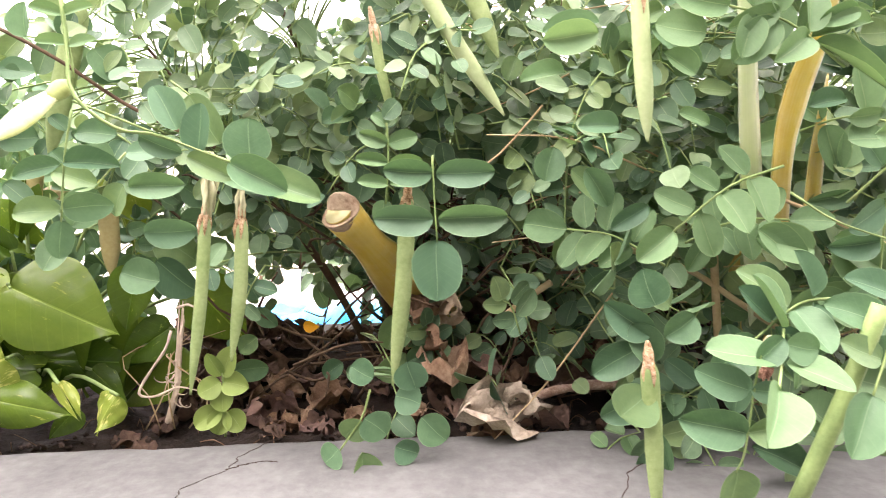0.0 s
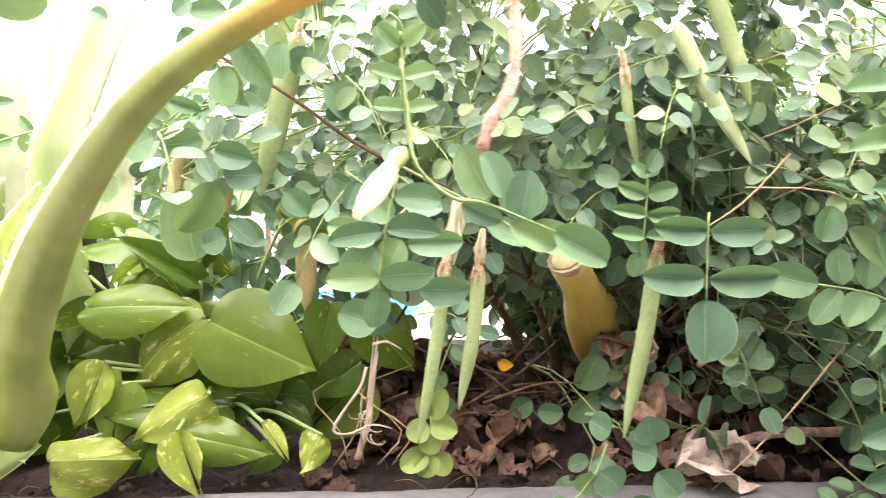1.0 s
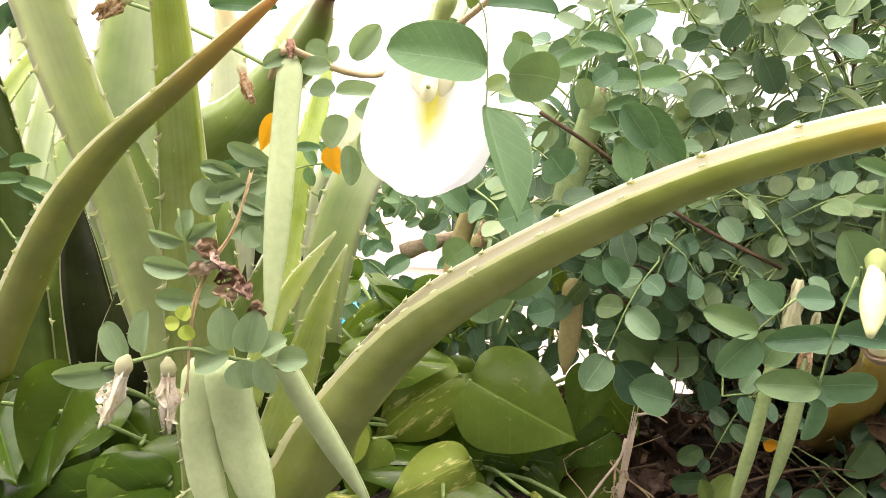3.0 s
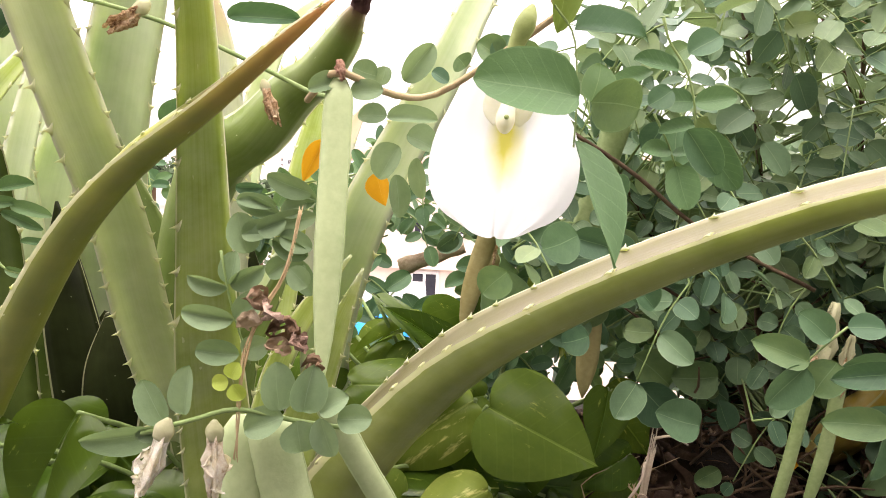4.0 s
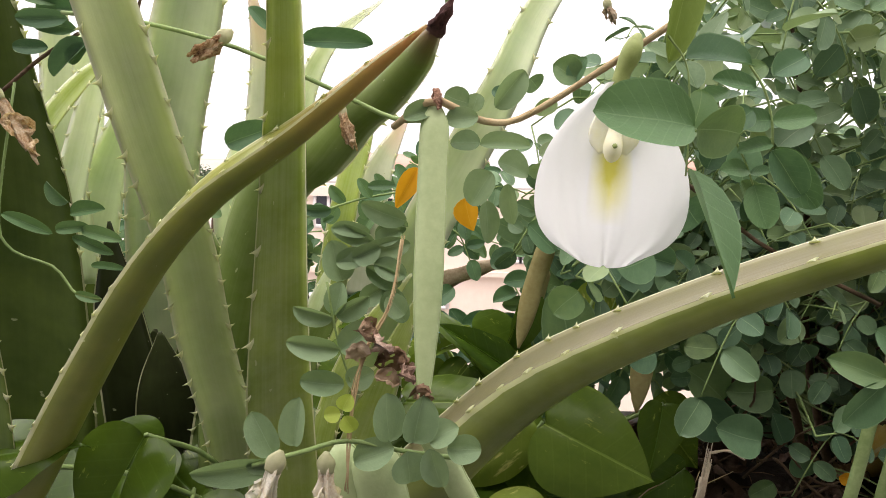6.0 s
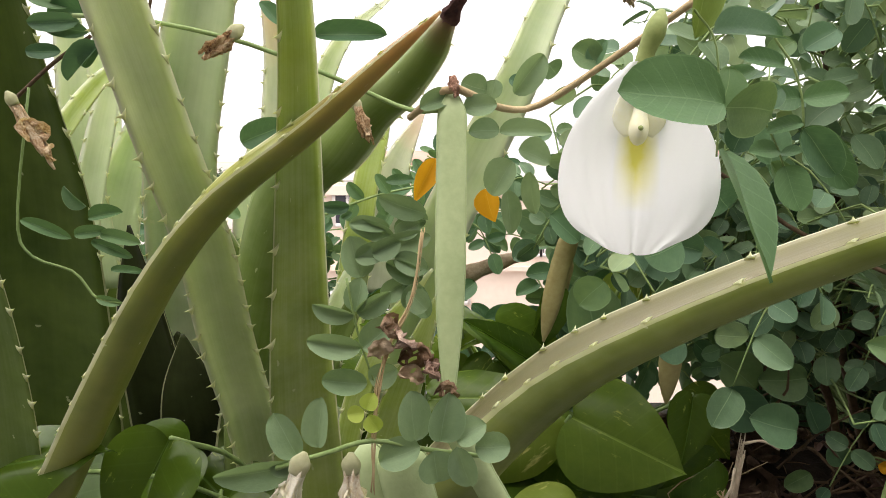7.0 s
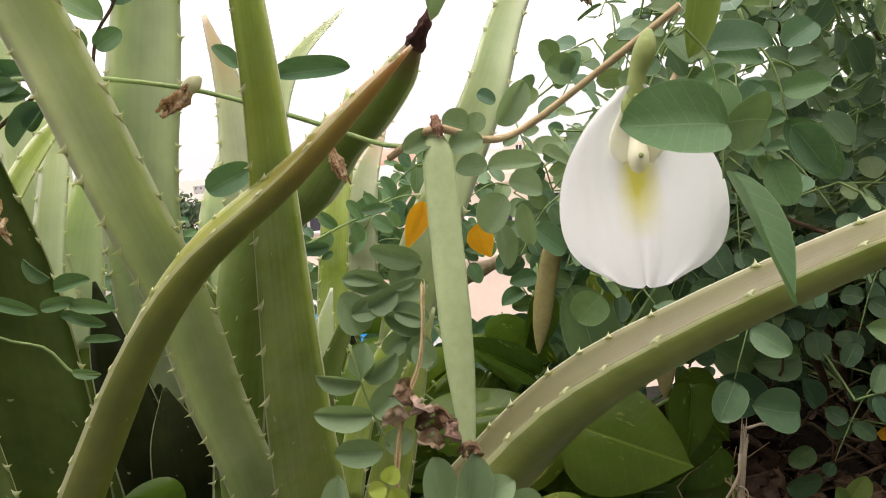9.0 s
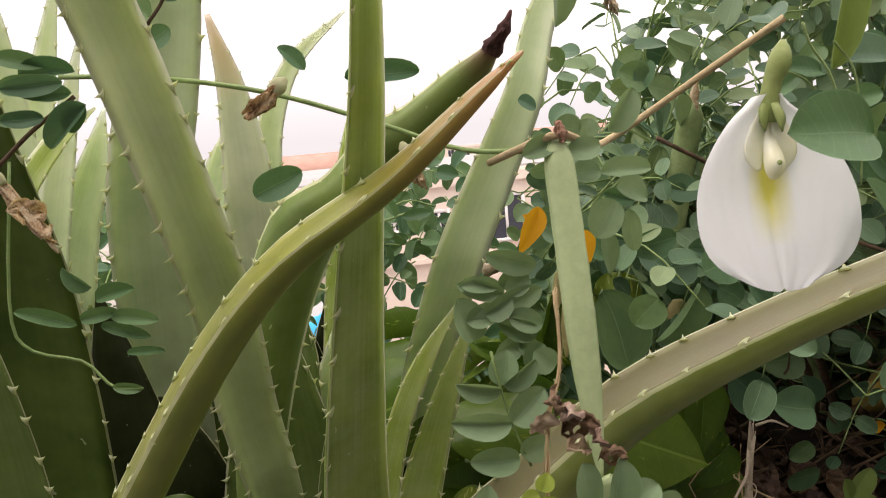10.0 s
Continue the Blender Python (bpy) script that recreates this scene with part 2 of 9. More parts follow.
STEM_BROWN = rough_material("woody_stem", [(0.3, (0.045, 0.026, 0.015)), (0.7, (0.150, 0.098, 0.056))], 60, 0.85, 0.6)
STEM_TAN = rough_material("tan_stem", [(0.3, (0.36, 0.25, 0.12)), (0.7, (0.55, 0.44, 0.26))], 60, 0.8, 0.4)
ROOT_PALE = rough_material("pale_root", [(0.3, (0.46, 0.35, 0.25)), (0.7, (0.72, 0.62, 0.48))], 60, 0.8, 0.4)
STEM_RED = rough_material("red_brown_stem", [(0.3, (0.22, 0.10, 0.06)), (0.5, (0.42, 0.23, 0.15)), (0.7, (0.6, 0.42, 0.31))], 130, 0.8, 0.8, 0.002)
POD = rough_material("green_pod", [(0.3, (0.19, 0.28, 0.095)), (0.7, (0.34, 0.43, 0.19))], 40, 0.5, 0.25, 0.001, 8.0, 0.1)
POD_PALE = rough_material("pale_pod", [(0.3, (0.36, 0.46, 0.22)), (0.7, (0.5, 0.6, 0.32))], 40, 0.5, 0.25, 0.001, 8.0, 0.1)
POD_TAN = rough_material("ripening_pod", [(0.3, (0.34, 0.28, 0.11)), (0.7, (0.48, 0.43, 0.20))], 40, 0.6, 0.3, 0.001, 8.0, 0.1)
DRY = rough_material("dry_plant_matter", [(0.3, (0.24, 0.15, 0.09)), (0.5, (0.46, 0.35, 0.24)), (0.75, (0.66, 0.56, 0.42))], 55, 0.85, 0.6, 0.002, 6.0, 0.15)
DRY_PALE = rough_material("withered_petal", [(0.32, (0.16, 0.07, 0.03)), (0.45, (0.56, 0.36, 0.20)), (0.58, (0.74, 0.58, 0.40)), (0.75, (0.86, 0.78, 0.62))], 260, 0.8, 0.8, 0.0015, 4.0, 0.3)
DRY_CREAM = rough_material("withered_cream_petal", [(0.30, (0.42, 0.26, 0.14)), (0.40, (0.74, 0.64, 0.48)), (0.52, (0.88, 0.84, 0.74)), (0.75, (0.93, 0.92, 0.86))], 200, 0.8, 0.7, 0.001, 5.0, 0.35)
CALYX_PALE = rough_material("papery_calyx", [(0.3, (0.42, 0.44, 0.24)), (0.7, (0.62, 0.6, 0.4))], 90, 0.7, 0.3, 0.001, 5.0, 0.3)
DRY_DARK = rough_material("dead_dark_matter", [(0.3, (0.05, 0.03, 0.025)), (0.7, (0.2, 0.12, 0.09))], 50, 0.85, 0.6, 0.002)
DRY_PURPLE = rough_material("dried_purple_tip", [(0.3, (0.03, 0.012, 0.012)), (0.7, (0.16, 0.07, 0.06))], 90, 0.8, 0.7, 0.002)
DRY_PINK = rough_material("dead_stem_pinkish", [(0.3, (0.13, 0.075, 0.05)), (0.5, (0.34, 0.22, 0.16)), (0.72, (0.6, 0.48, 0.38))], 140, 0.85, 0.6, 0.002)
LITTER = rough_material("leaf_litter", [(0.3, (0.072, 0.036, 0.020)), (0.5, (0.208, 0.128, 0.076)), (0.75, (0.384, 0.288, 0.192))], 60, 0.9, 0.7, 0.002, 6.0, 0.1)
LITTER_RED = rough_material("red_brown_litter", [(0.3, (0.04, 0.022, 0.016)), (0.7, (0.15, 0.095, 0.066))], 60, 0.9, 0.7, 0.002, 6.0, 0.1)
LITTER_GREY = rough_material("grey_brown_litter", [(0.3, (0.17, 0.13, 0.09)), (0.5, (0.4, 0.34, 0.26)), (0.75, (0.58, 0.52, 0.42))], 60, 0.9, 0.7, 0.002, 6.0, 0.1)
SOIL = rough_material("dark_soil", [(0.3, (0.010, 0.007, 0.005)), (0.6, (0.038, 0.025, 0.018)), (0.8, (0.10, 0.065, 0.045))], 18, 0.95, 0.9, 0.006)
CONCRETE = rough_material("weathered_concrete", [(0.25, (0.05, 0.051, 0.049)), (0.5, (0.105, 0.107, 0.102)), (0.75, (0.175, 0.178, 0.17))], 9, 0.9, 0.5, 0.002, 11.0)
BUD = rough_material("cream_bud", [(0.3, (0.5, 0.58, 0.22)), (0.7, (0.8, 0.82, 0.5))], 60, 0.5, 0.2, 0.001, 6.0, 0.25)
CALYX = rough_material("green_calyx", [(0.3, (0.20, 0.27, 0.07)), (0.7, (0.44, 0.50, 0.19))], 60, 0.5, 0.2, 0.001, 6.0, 0.2)


def petal_material():
    m, nt = nodes_of("white_petal")
    ob, uv = coords(nt)
    u, v = uv_parts(nt, uv)
    side = maths(nt, "ABSOLUTE", maths(nt, "SUBTRACT", v, 0.5))
    ripple = noise_of(nt, uv, 9.0, 3.0)
    along = maths(nt, "SUBTRACT", 1.15, maths(nt, "MULTIPLY", maths(nt, "ABSOLUTE", maths(nt, "SUBTRACT", u, 0.44)), 3.4), True)
    across = maths(nt, "SUBTRACT", 1.0, maths(nt, "MULTIPLY", side, 6.5), True)
    eye = maths(nt, "MULTIPLY", maths(nt, "MULTIPLY", along, across), maths(nt, "ADD", ripple, 0.75), True)
    col = mixed(nt, (0.97, 0.985, 0.975), (0.84, 0.78, 0.16), eye)
    fan = noise_of(nt, uv, 5.0, 6.0)
    rays = add(nt, "ShaderNodeTexWave", Scale=5.0, Distortion=6.0, Detail=3.0)
    rays.bands_direction = "Y"
    nt.links.new(uv, rays.inputs["Vector"])
    relief = maths(nt, "ADD", maths(nt, "MULTIPLY", rays.outputs["Fac"], 0.22), maths(nt, "MULTIPLY", fan, 0.8))
    finish(nt, col, 0.55, relief, 0.15, 0.34, 0.0010, 0.2, (1.0, 1.0, 0.97))
    return m


PETAL = petal_material()
PETAL_CREAM = rough_material("cream_petal", [(0.3, (0.88, 0.86, 0.66)), (0.6, (0.93, 0.94, 0.88))], 90, 0.55, 0.1, 0.0005, 5.0, 0.3)


# ---- mesh helpers ----
def part(name, bm, material, parent, label=""):
    """Links a bmesh (or a mesh) as one mesh object under a thing or a part."""
    if isinstance(bm, bpy.types.Mesh):
        data = bm
    else:
        data = bpy.data.meshes.new(name)
        bm.to_mesh(data)
        bm.free()
        data.materials.append(material)
        for f in data.polygons:
            f.use_smooth = True
    ob = new(name, data)
    if parent is not None:
        ob.parent = parent
        if parent.parent is None:
            ob.matrix_parent_inverse = parent.matrix_basis.inverted()
    if label:
        ob["label"] = label
    return ob


def thing(name, place, label, category, group="", kind=""):
    ob = new(name)
    ob.location = place
    ob.empty_display_size = 0.02
    return tagged(ob, label, category, group, kind)


def curve_through(points, count):
    """Smooth (Catmull-Rom) samples through rows of numbers."""
    p = [np.array(q, float) for q in points]
    p = [2 * p[0] - p[1]] + p + [2 * p[-1] - p[-2]]
    out = []
    spans = len(p) - 3
    for i in range(count):
        s = i / (count - 1) * spans
        k = min(int(s), spans - 1)
        t = s - k
        a, b, c, d = p[k:k + 4]
        out.append(0.5 * (2 * b + (c - a) * t + (2 * a - 5 * b + 4 * c - d) * t * t + (3 * b - a - 3 * c + d) * t ** 3))
    return out


def rings(bm, loops, uvs=None, caps=True):
    """Skins closed loops of points, in order."""
    layer = bm.loops.layers.uv.verify()
    made = [[bm.verts.new(q) for q in loop] for loop in loops]
    n = len(made[0])
    last = len(made) - 1
    for i in range(last):
        for j in range(n):
            f = bm.faces.new((made[i][j], made[i][(j + 1) % n], made[i + 1][(j + 1) % n], made[i + 1][j]))
            for l, (a, b) in zip(f.loops, ((i, j), (i, j + 1), (i + 1, j + 1), (i + 1, j))):
                l[layer].uv = (a / last, b / n)
    if caps:
        bm.faces.new(list(reversed(made[0])))
        bm.faces.new(made[-1])
    return made


def tube_mesh(bm, points, radii, sides=7, flat=1.0, flat_way=(0, -1, 0), count=None, lumps=0.0):
    """A tube through points; flat < 1 squeezes it along flat_way."""
    count = count or max(4, 3 * len(points))
    rows = curve_through([(*p, r) for p, r in zip(points, radii)], count)
    loops = []
    for i, row in enumerate(rows):
        a, b = rows[max(i - 1, 0)], rows[min(i + 1, count - 1)]
        t = Vector(b[:3] - a[:3]).normalized()
        n = Vector(flat_way)
        n = n - n.dot(t) * t
        if n.length < 1e-3:
            n = Vector((1, 0, 0)) - t.x * t
        n.normalize()
        s = t.cross(n)
        r = max(row[3], 1e-5) * (1 + lumps * math.sin(i * 1.9))
        c = Vector(row[:3])
        loops.append([c + s * (r * math.cos(2 * math.pi * j / sides)) + n * (r * flat * math.sin(2 * math.pi * j / sides)) for j in range(sides)])
    rings(bm, loops)


def tube(name, points, radii, material, parent, sides=7, flat=1.0, lumps=0.0, label="", count=None):
    bm = bmesh.new()
    if not isinstance(radii, (list, tuple)):
        radii = [radii] * len(points)
    tube_mesh(bm, points, radii, sides, flat, lumps=lumps, count=count)
    return part(name, bm, material, parent, label)


def frame_on(base, tip, face, width):
    """A matrix that lays a unit leaf (x along, y across, z its face) from base to tip."""
    b, t = Vector(base), Vector(tip)
    x = t - b
    length = x.length
    x.normalize()
    z = Vector(face) - Vector(face).dot(x) * x
    z.normalize()
    y = z.cross(x)
    m = Matrix(((x.x * length, y.x * width, z.x * length, b.x), (x.y * length, y.y * width, z.y * length, b.y), (x.z * length, y.z * width, z.z * length, b.z), (0, 0, 0, 1)))
    return m


def blade_mesh(name, outline, rows, cols, fold, curl, wave, seed, material):
    """A unit leaf blade, 1 long and 1 wide, with a folded midrib, a curled end and a wavy rim."""
    rng = random.Random(seed)
    ph = rng.uniform(0, 6)
    verts, uvs, faces = [], [], []
    for i in range(rows + 1):
        u = (1 - math.cos(math.pi * i / rows)) / 2
        w = outline(u)
        for j in range(cols + 1):
            v = j / cols - 0.5
            s = 2 * v
            x = u
            y = w * v + 0.02 * math.sin(5 * u + ph)
            z = (fold * abs(s) if fold > 0 else fold * s * s + 0.025 * min(1.0, 4 * abs(s))) * w - curl * u * u + wave * math.sin(7 * u + ph) * s * abs(s) + 0.25 * curl * abs(s) ** 3
            verts.append((x, y, z))
            uvs.append((u, j / cols))
    for i in range(rows):
        for j in range(cols):
            a = i * (cols + 1) + j
            faces.append((a, a + cols + 1, a + cols + 2, a + 1))
    me = bpy.data.meshes.new(name)
    me.from_pydata(verts, [], faces)
    layer = me.uv_layers.new(name="UVMap")
    for l in me.loops:
        layer.data[l.index].uv = uvs[l.vertex_index]
    for f in me.polygons:
        f.use_smooth = True
    me.materials.append(material)
    return me


def oval(u):
    return max(0.0, 1 - abs(2 * u - 1) ** 2.3) ** 0.55 * (1 - 0.12 * (u - 0.5))


def egg(u):
    return max(0.0, 1 - abs(2 * u ** 0.9 - 1) ** 2.0) ** 0.55


def ovate(u):
    return max(0.0, math.sin(math.pi * u ** 0.72)) ** 0.8 * (1 - 0.25 * u)


LEAFLETS = {}
for kind_name, mat in (("green", PEA), ("young", PEA_YOUNG), ("yellow", ORANGE_LEAF), ("pointed", PEA_BROAD), ("broad", PEA_BROAD), ("sprout", SPROUT), ("glaucous", PEA_GREY), ("lime", LIME_LEAF)):
    calm = 0.25 if kind_name in ("pointed", "broad") else 1.0
    LEAFLETS[kind_name] = [blade_mesh("leaflet", ovate if kind_name in ("pointed", "yellow") else oval if k % 2 else egg, 10, 6, 0.10 + 0.07 * calm * (k % 3), 0.03 + 0.05 * calm * (k % 4), 0.015, k, mat) for k in range(6)]
FAR_LEAFLETS = [blade_mesh("leaflet", oval if k % 2 else egg, 9, 4, 0.09, 0.05 + 0.05 * (k % 4), 0.015, k, PEA_FAR) for k in range(5)]
HEART_EDGE = ((0.02, 0.0), (-0.012, 0.07), (-0.03, 0.17), (-0.01, 0.29), (0.07, 0.40), (0.21, 0.475), (0.38, 0.46), (0.56, 0.375), (0.73, 0.25), (0.86, 0.125), (0.945, 0.045), (1.0, 0.0))


CORDATE_EDGE = ((0.015, 0.0), (0.0, 0.07), (0.0, 0.17), (0.03, 0.29), (0.11, 0.39), (0.25, 0.455), (0.42, 0.45), (0.59, 0.365), (0.75, 0.235), (0.87, 0.12), (0.95, 0.045), (1.0, 0.0))


def heart_mesh(name, cup, curl, wave, seed, material, outline=HEART_EDGE, folds=(0.0, 0.0), crease=0.0):
    """A unit heart-shaped blade: two round lobes at a notch, a drawn-out tip, veins running out from the midrib, a wavy drooping rim; each half may fold up about the midrib."""
    rng = random.Random(seed)
    ph, lean, twist = rng.uniform(0, 6), rng.uniform(-0.12, 0.12), rng.uniform(-0.35, 0.35)
    n, cols = 26, 7
    edge = curve_through(outline, n + 1)
    verts, uvs, faces = [], [], []
    for side in (-1, 1):
        first = len(verts)
        for i, (ex, ey) in enumerate(edge):
            u = i / n
            mx = 0.02 + 0.98 * u ** 1.15
            for j in range(cols + 1):
                q = j / cols
                x, y = mx + (ex - mx) * q, side * ey * q
                z = cup * abs(y) - 0.55 * abs(y) ** 2 - curl * max(0.0, x) ** 2 + wave * math.sin(9 * u + ph + side) * q ** 2.5
                z += 0.008 * math.sin(30 * u) * q * (1 - q) - 0.007 * math.exp(-(y / 0.03) ** 2)
                z += crease * (math.sin(17 * x + 9 * y + ph) * math.sin(13 * y - 7 * x + 2 * ph)) * q
                y *= 1 + 0.12 * side * math.sin(ph) * (1 - x)
                fold = folds[0] if side < 0 else folds[1]
                y, z = y * math.cos(fold) - side * z * math.sin(fold), z * math.cos(fold) + abs(y) * math.sin(fold)
                verts.append((x, y + lean * x * x, z + twist * y * x))
                uvs.append((min(1.0, max(0.0, x)), 0.5 + y))
        for i in range(n):
            for j in range(cols):
                a = first + i * (cols + 1) + j
                quad = (a, a + cols + 1, a + cols + 2, a + 1)
                faces.append(quad if side > 0 else quad[::-1])
    me = bpy.data.meshes.new(name)
    me.from_pydata(verts, [], faces)
    layer = me.uv_layers.new(name="UVMap")
    for l in me.loops:
        layer.data[l.index].uv = uvs[l.vertex_index]
    for f in me.polygons:
        f.use_smooth = True
    me.materials.append(material)
    return me


HEARTS = {}
for kind_name, mat in (("green", POTHOS), ("dark", POTHOS_DARK)):
    HEARTS[kind_name] = [heart_mesh("blade", (0.42, 0.12, -0.12, 0.3, 0.05)[k], (0.12, 0.28, 0.2, 0.34, 0.16)[k], 0.028 + 0.014 * (k % 2), 10 + k, mat, folds=((0.0, 0.0), (0.5, 0.0), (0.0, 0.35), (0.2, 0.45), (0.0, 0.0))[k], crease=0.012) for k in range(5)]
HEARTS["yellow"] = [heart_mesh("blade", (0.1, -0.12, 0.1, -0.1, -0.05)[k], (0.1, 0.3, 0.2, 0.25, 0.45)[k], 0.05 + 0.03 * (k % 2), 20 + k, POTHOS_YELLOW, CORDATE_EDGE, ((1.15, 0.1), (-0.1, -0.05), (0.1, 1.15), (-0.2, -0.25), (-0.05, 0.0))[k], (0.02, 0.016, 0.02, 0.055, 0.025)[k]) for k in range(5)]

pick = random.Random(4)


def leaflet(parent, base, tip, width, kind_name="green", face=None, name="leaflet"):
    """One leaflet, laid from its stalk to its tip."""
    if face is None:
        face = (pick.uniform(-0.6, 0.6), -1.0, pick.uniform(-0.3, 0.8))
    ob = part(name, LEAFLETS[kind_name][pick.randrange(6)], None, parent)
    ob.matrix_basis = frame_on(base, tip, face, width)
    return ob


def compound(parent, points, kind_name="green", radius=0.0007):
    """The stalk of a feathered leaf; its leaflets go under it."""
    return tube("leaf", points, [radius * 1.3] + [radius] * (len(points) - 1), STEM_GREEN, parent, 5)


def feather(parent, points, pairs, size, kind_name="green", width=0.62, end=True):
    """A whole feathered leaf: stalk, pairs of leaflets and one at the end."""
    stalk = compound(parent, points, kind_name)
    way = curve_through(points, 20)
    for k in range(pairs):
        at = way[int(19 * (0.35 + 0.6 * k / max(1, pairs - 0.5)))]
        nxt = way[min(19, int(19 * (0.35 + 0.6 * k / max(1, pairs - 0.5))) + 1)]
        t = Vector(nxt - at)
        t = t.normalized() if t.length > 1e-6 else Vector((0, 0, -1))
        n = Vector((pick.uniform(-0.3, 0.3), -1, pick.uniform(0.1, 0.8)))
        n = (n - n.dot(t) * t).normalized()
        s = t.cross(n)
        for sgn in (-1, 1):
            d = (s * sgn * pick.uniform(0.85, 1.1) + t * pick.uniform(0.05, 0.5) + n * pick.uniform(-0.2, 0.3)).normalized()
            l = size * pick.uniform(0.8, 1.12)
            b = Vector(at) + d * 0.002
            leaflet(stalk, b, b + d * l, l * width * pick.uniform(0.9, 1.1), kind_name, n)
    if end:
        t = Vector(way[-1] - way[-3]).normalized()
        l = size * pick.uniform(1.0, 1.25)
        leaflet(stalk, way[-1], Vector(way[-1]) + t * l, l * width * 1.1, kind_name, (pick.uniform(-0.3, 0.3), -1, pick.uniform(0, 0.6)))
    return stalk


def spine_mesh():
    bm = bmesh.new()
    loops = []
    for x, r, shift in ((-0.28, 1.35, -0.1), (0.0, 0.72, -0.05), (0.22, 0.40, 0.02), (0.6, 0.19, 0.14), (1.0, 0.02, 0.34)):
        loops.append([(x + (0.0 if r > 0.1 else 0.02), shift + r * math.cos(g * 1.047), min(0.4 * r, 0.26) * math.sin(g * 1.047)) for g in range(6)])
    rings(bm, loops)
    me = bpy.data.meshes.new("spine")
    bm.to_mesh(me)
    bm.free()
    me.materials.append(SPINE)
    for f in me.polygons:
        f.use_smooth = True
    return me


SPINE_MESH = spine_mesh()


def aloe_leaf(parent, rows, face, material=None, spines=True, thick=0.2, label="", step=0.016, rims_with=(-1, 1), hollow=0.26, centred=0.0):
    """A succulent aloe leaf: rows of x, y, z and full width from base to tip; a hollowed face, a rounded back, spines on both rims."""
    n = 34
    way = curve_through(rows, n)
    bm = bmesh.new()
    loops, rims = [], []
    half = 7
    for i, row in enumerate(way):
        a, b = way[max(i - 1, 0)], way[min(i + 1, n - 1)]
        t = Vector(b[:3] - a[:3]).normalized()
        nn = Vector(face)
        nn = (nn - nn.dot(t) * t).normalized()
        s = nn.cross(t)
        w = max(row[3], 0.0008) / 2
        c = Vector(row[:3]) + nn * (centred * thick * w)
        loop = []
        for k in range(half + 1):
            q = -1 + 2 * k / half
            loop.append(c + s * (w * q) + nn * (hollow * w * q * q))
        for k in range(half - 1, 0, -1):
            q = -1 + 2 * k / half
            loop.append(c + s * (w * q) + nn * (hollow * w * q * q - 2 * thick * w * math.sqrt(1 - q * q)))
        loops.append(loop)
        rims.append((loop[0], loop[half], s, nn, t, w))
    rings(bm, loops)
    ob = part("leaf", bm, material or ALOE, parent, label)
    if spines:
        run = 0.0
        for i in range(1, n - 2):
            run += (rims[i][0] - rims[i - 1][0]).length
            if run < step or rims[i][5] < 0.002:
                continue
            run = 0.0
            left, right, s, nn, t, w = rims[i]
            for at, sgn in ((left, -1), (right, 1)):
                if sgn not in rims_with:
                    continue
                size = min(0.0040, 0.16 * w + 0.0014) * pick.uniform(0.75, 1.25)
                at = at + t * pick.uniform(-0.004, 0.004) - s * sgn * 0.0007
                out = (s * sgn + t * 0.35 + nn * 0.25).normalized()
                spine = part("spine", SPINE_MESH, None, ob)
                spine.matrix_basis = frame_on(at, at + out * size * 0.86, nn, size * 0.68)
    return ob


def pod(parent, points, width, material=None, calyx=True, flat=0.55):
    """A pea pod: flat, full to a blunt end with a short beak, faintly swollen over its seeds, with a seam on each edge and a dry calyx."""
    a, z = Vector(points[0]), Vector(points[-1])
    n = 30
    way = curve_through(points if len(points) > 2 else [points[0], tuple(a.lerp(z, 0.5)), points[-1]], n)
    r = width / 2
    radii = []
    for i in range(n):
        u = i / (n - 1)
        head = min(1.0, 0.35 + 0.65 * math.sin(min(1.0, u / 0.10) * math.pi / 2))
        tail = math.cos(min(1.0, max(0.0, (u - 0.58) / 0.41)) * math.pi / 2) ** 0.75
        radii.append(max(0.0004, r * head * tail * (1 + 0.012 * math.sin(u * 44))))
    ob = tube("pod", [tuple(p) for p in way], radii, material or POD, parent, 14, flat, 0.0, count=44)
    d = (z - a).normalized()
    side = d.cross(Vector((0, -1, 0))).normalized()
    for sgn in (-1, 1):
        seam = bmesh.new()
        tube_mesh(seam, [Vector(p) + side * (sgn * rr * 0.97) for p, rr in zip(way, radii)], [0.0005] * n, 5, count=40)
        part("seam", seam, material or POD, ob)
    if calyx:
        cb = bmesh.new()
        up = -d
        r = min(r, 0.0042)
        tube_mesh(cb, [a + up * 0.012, a + up * 0.004, a - up * 0.004], [0.0012, r * 0.75, r * 0.6], 7)
        for k in range(4):
            g = k * 1.57 + 0.4
            lobe = Vector((math.cos(g), math.sin(g), 0))
            tube_mesh(cb, [a + lobe * r * 0.5, a + lobe * r * 0.9 - up * 0.007, a + lobe * r * 0.8 - up * 0.014], [0.0018, 0.0015, 0.0003], 5, 0.4)
        part("calyx", cb, DRY_PALE, ob, "dry papery calyx")
    return ob


def dead_strands(parent, points, width, count=13, material=None, label="dead shrivelled stem"):
    """A dead stem, shredded into twisted strands with bits of husk."""
    rng = random.Random(int(abs(points[0][0]) * 99999))
    bm = bmesh.new()
    for k in range(count):
        row = []
        for q in points:
            row.append(Vector(q) + Vector((rng.uniform(-1, 1), rng.uniform(-1, 1), rng.uniform(-1, 1))) * width * 0.38)
        tube_mesh(bm, row, [width * rng.uniform(0.04, 0.15) for q in row], 5, rng.uniform(0.15, 0.8), (rng.uniform(-1, 1), -1, rng.uniform(-1, 1)), 4 * len(row), 0.3)
    return part("dead_stem", bm, material or DRY_PINK, parent, label)


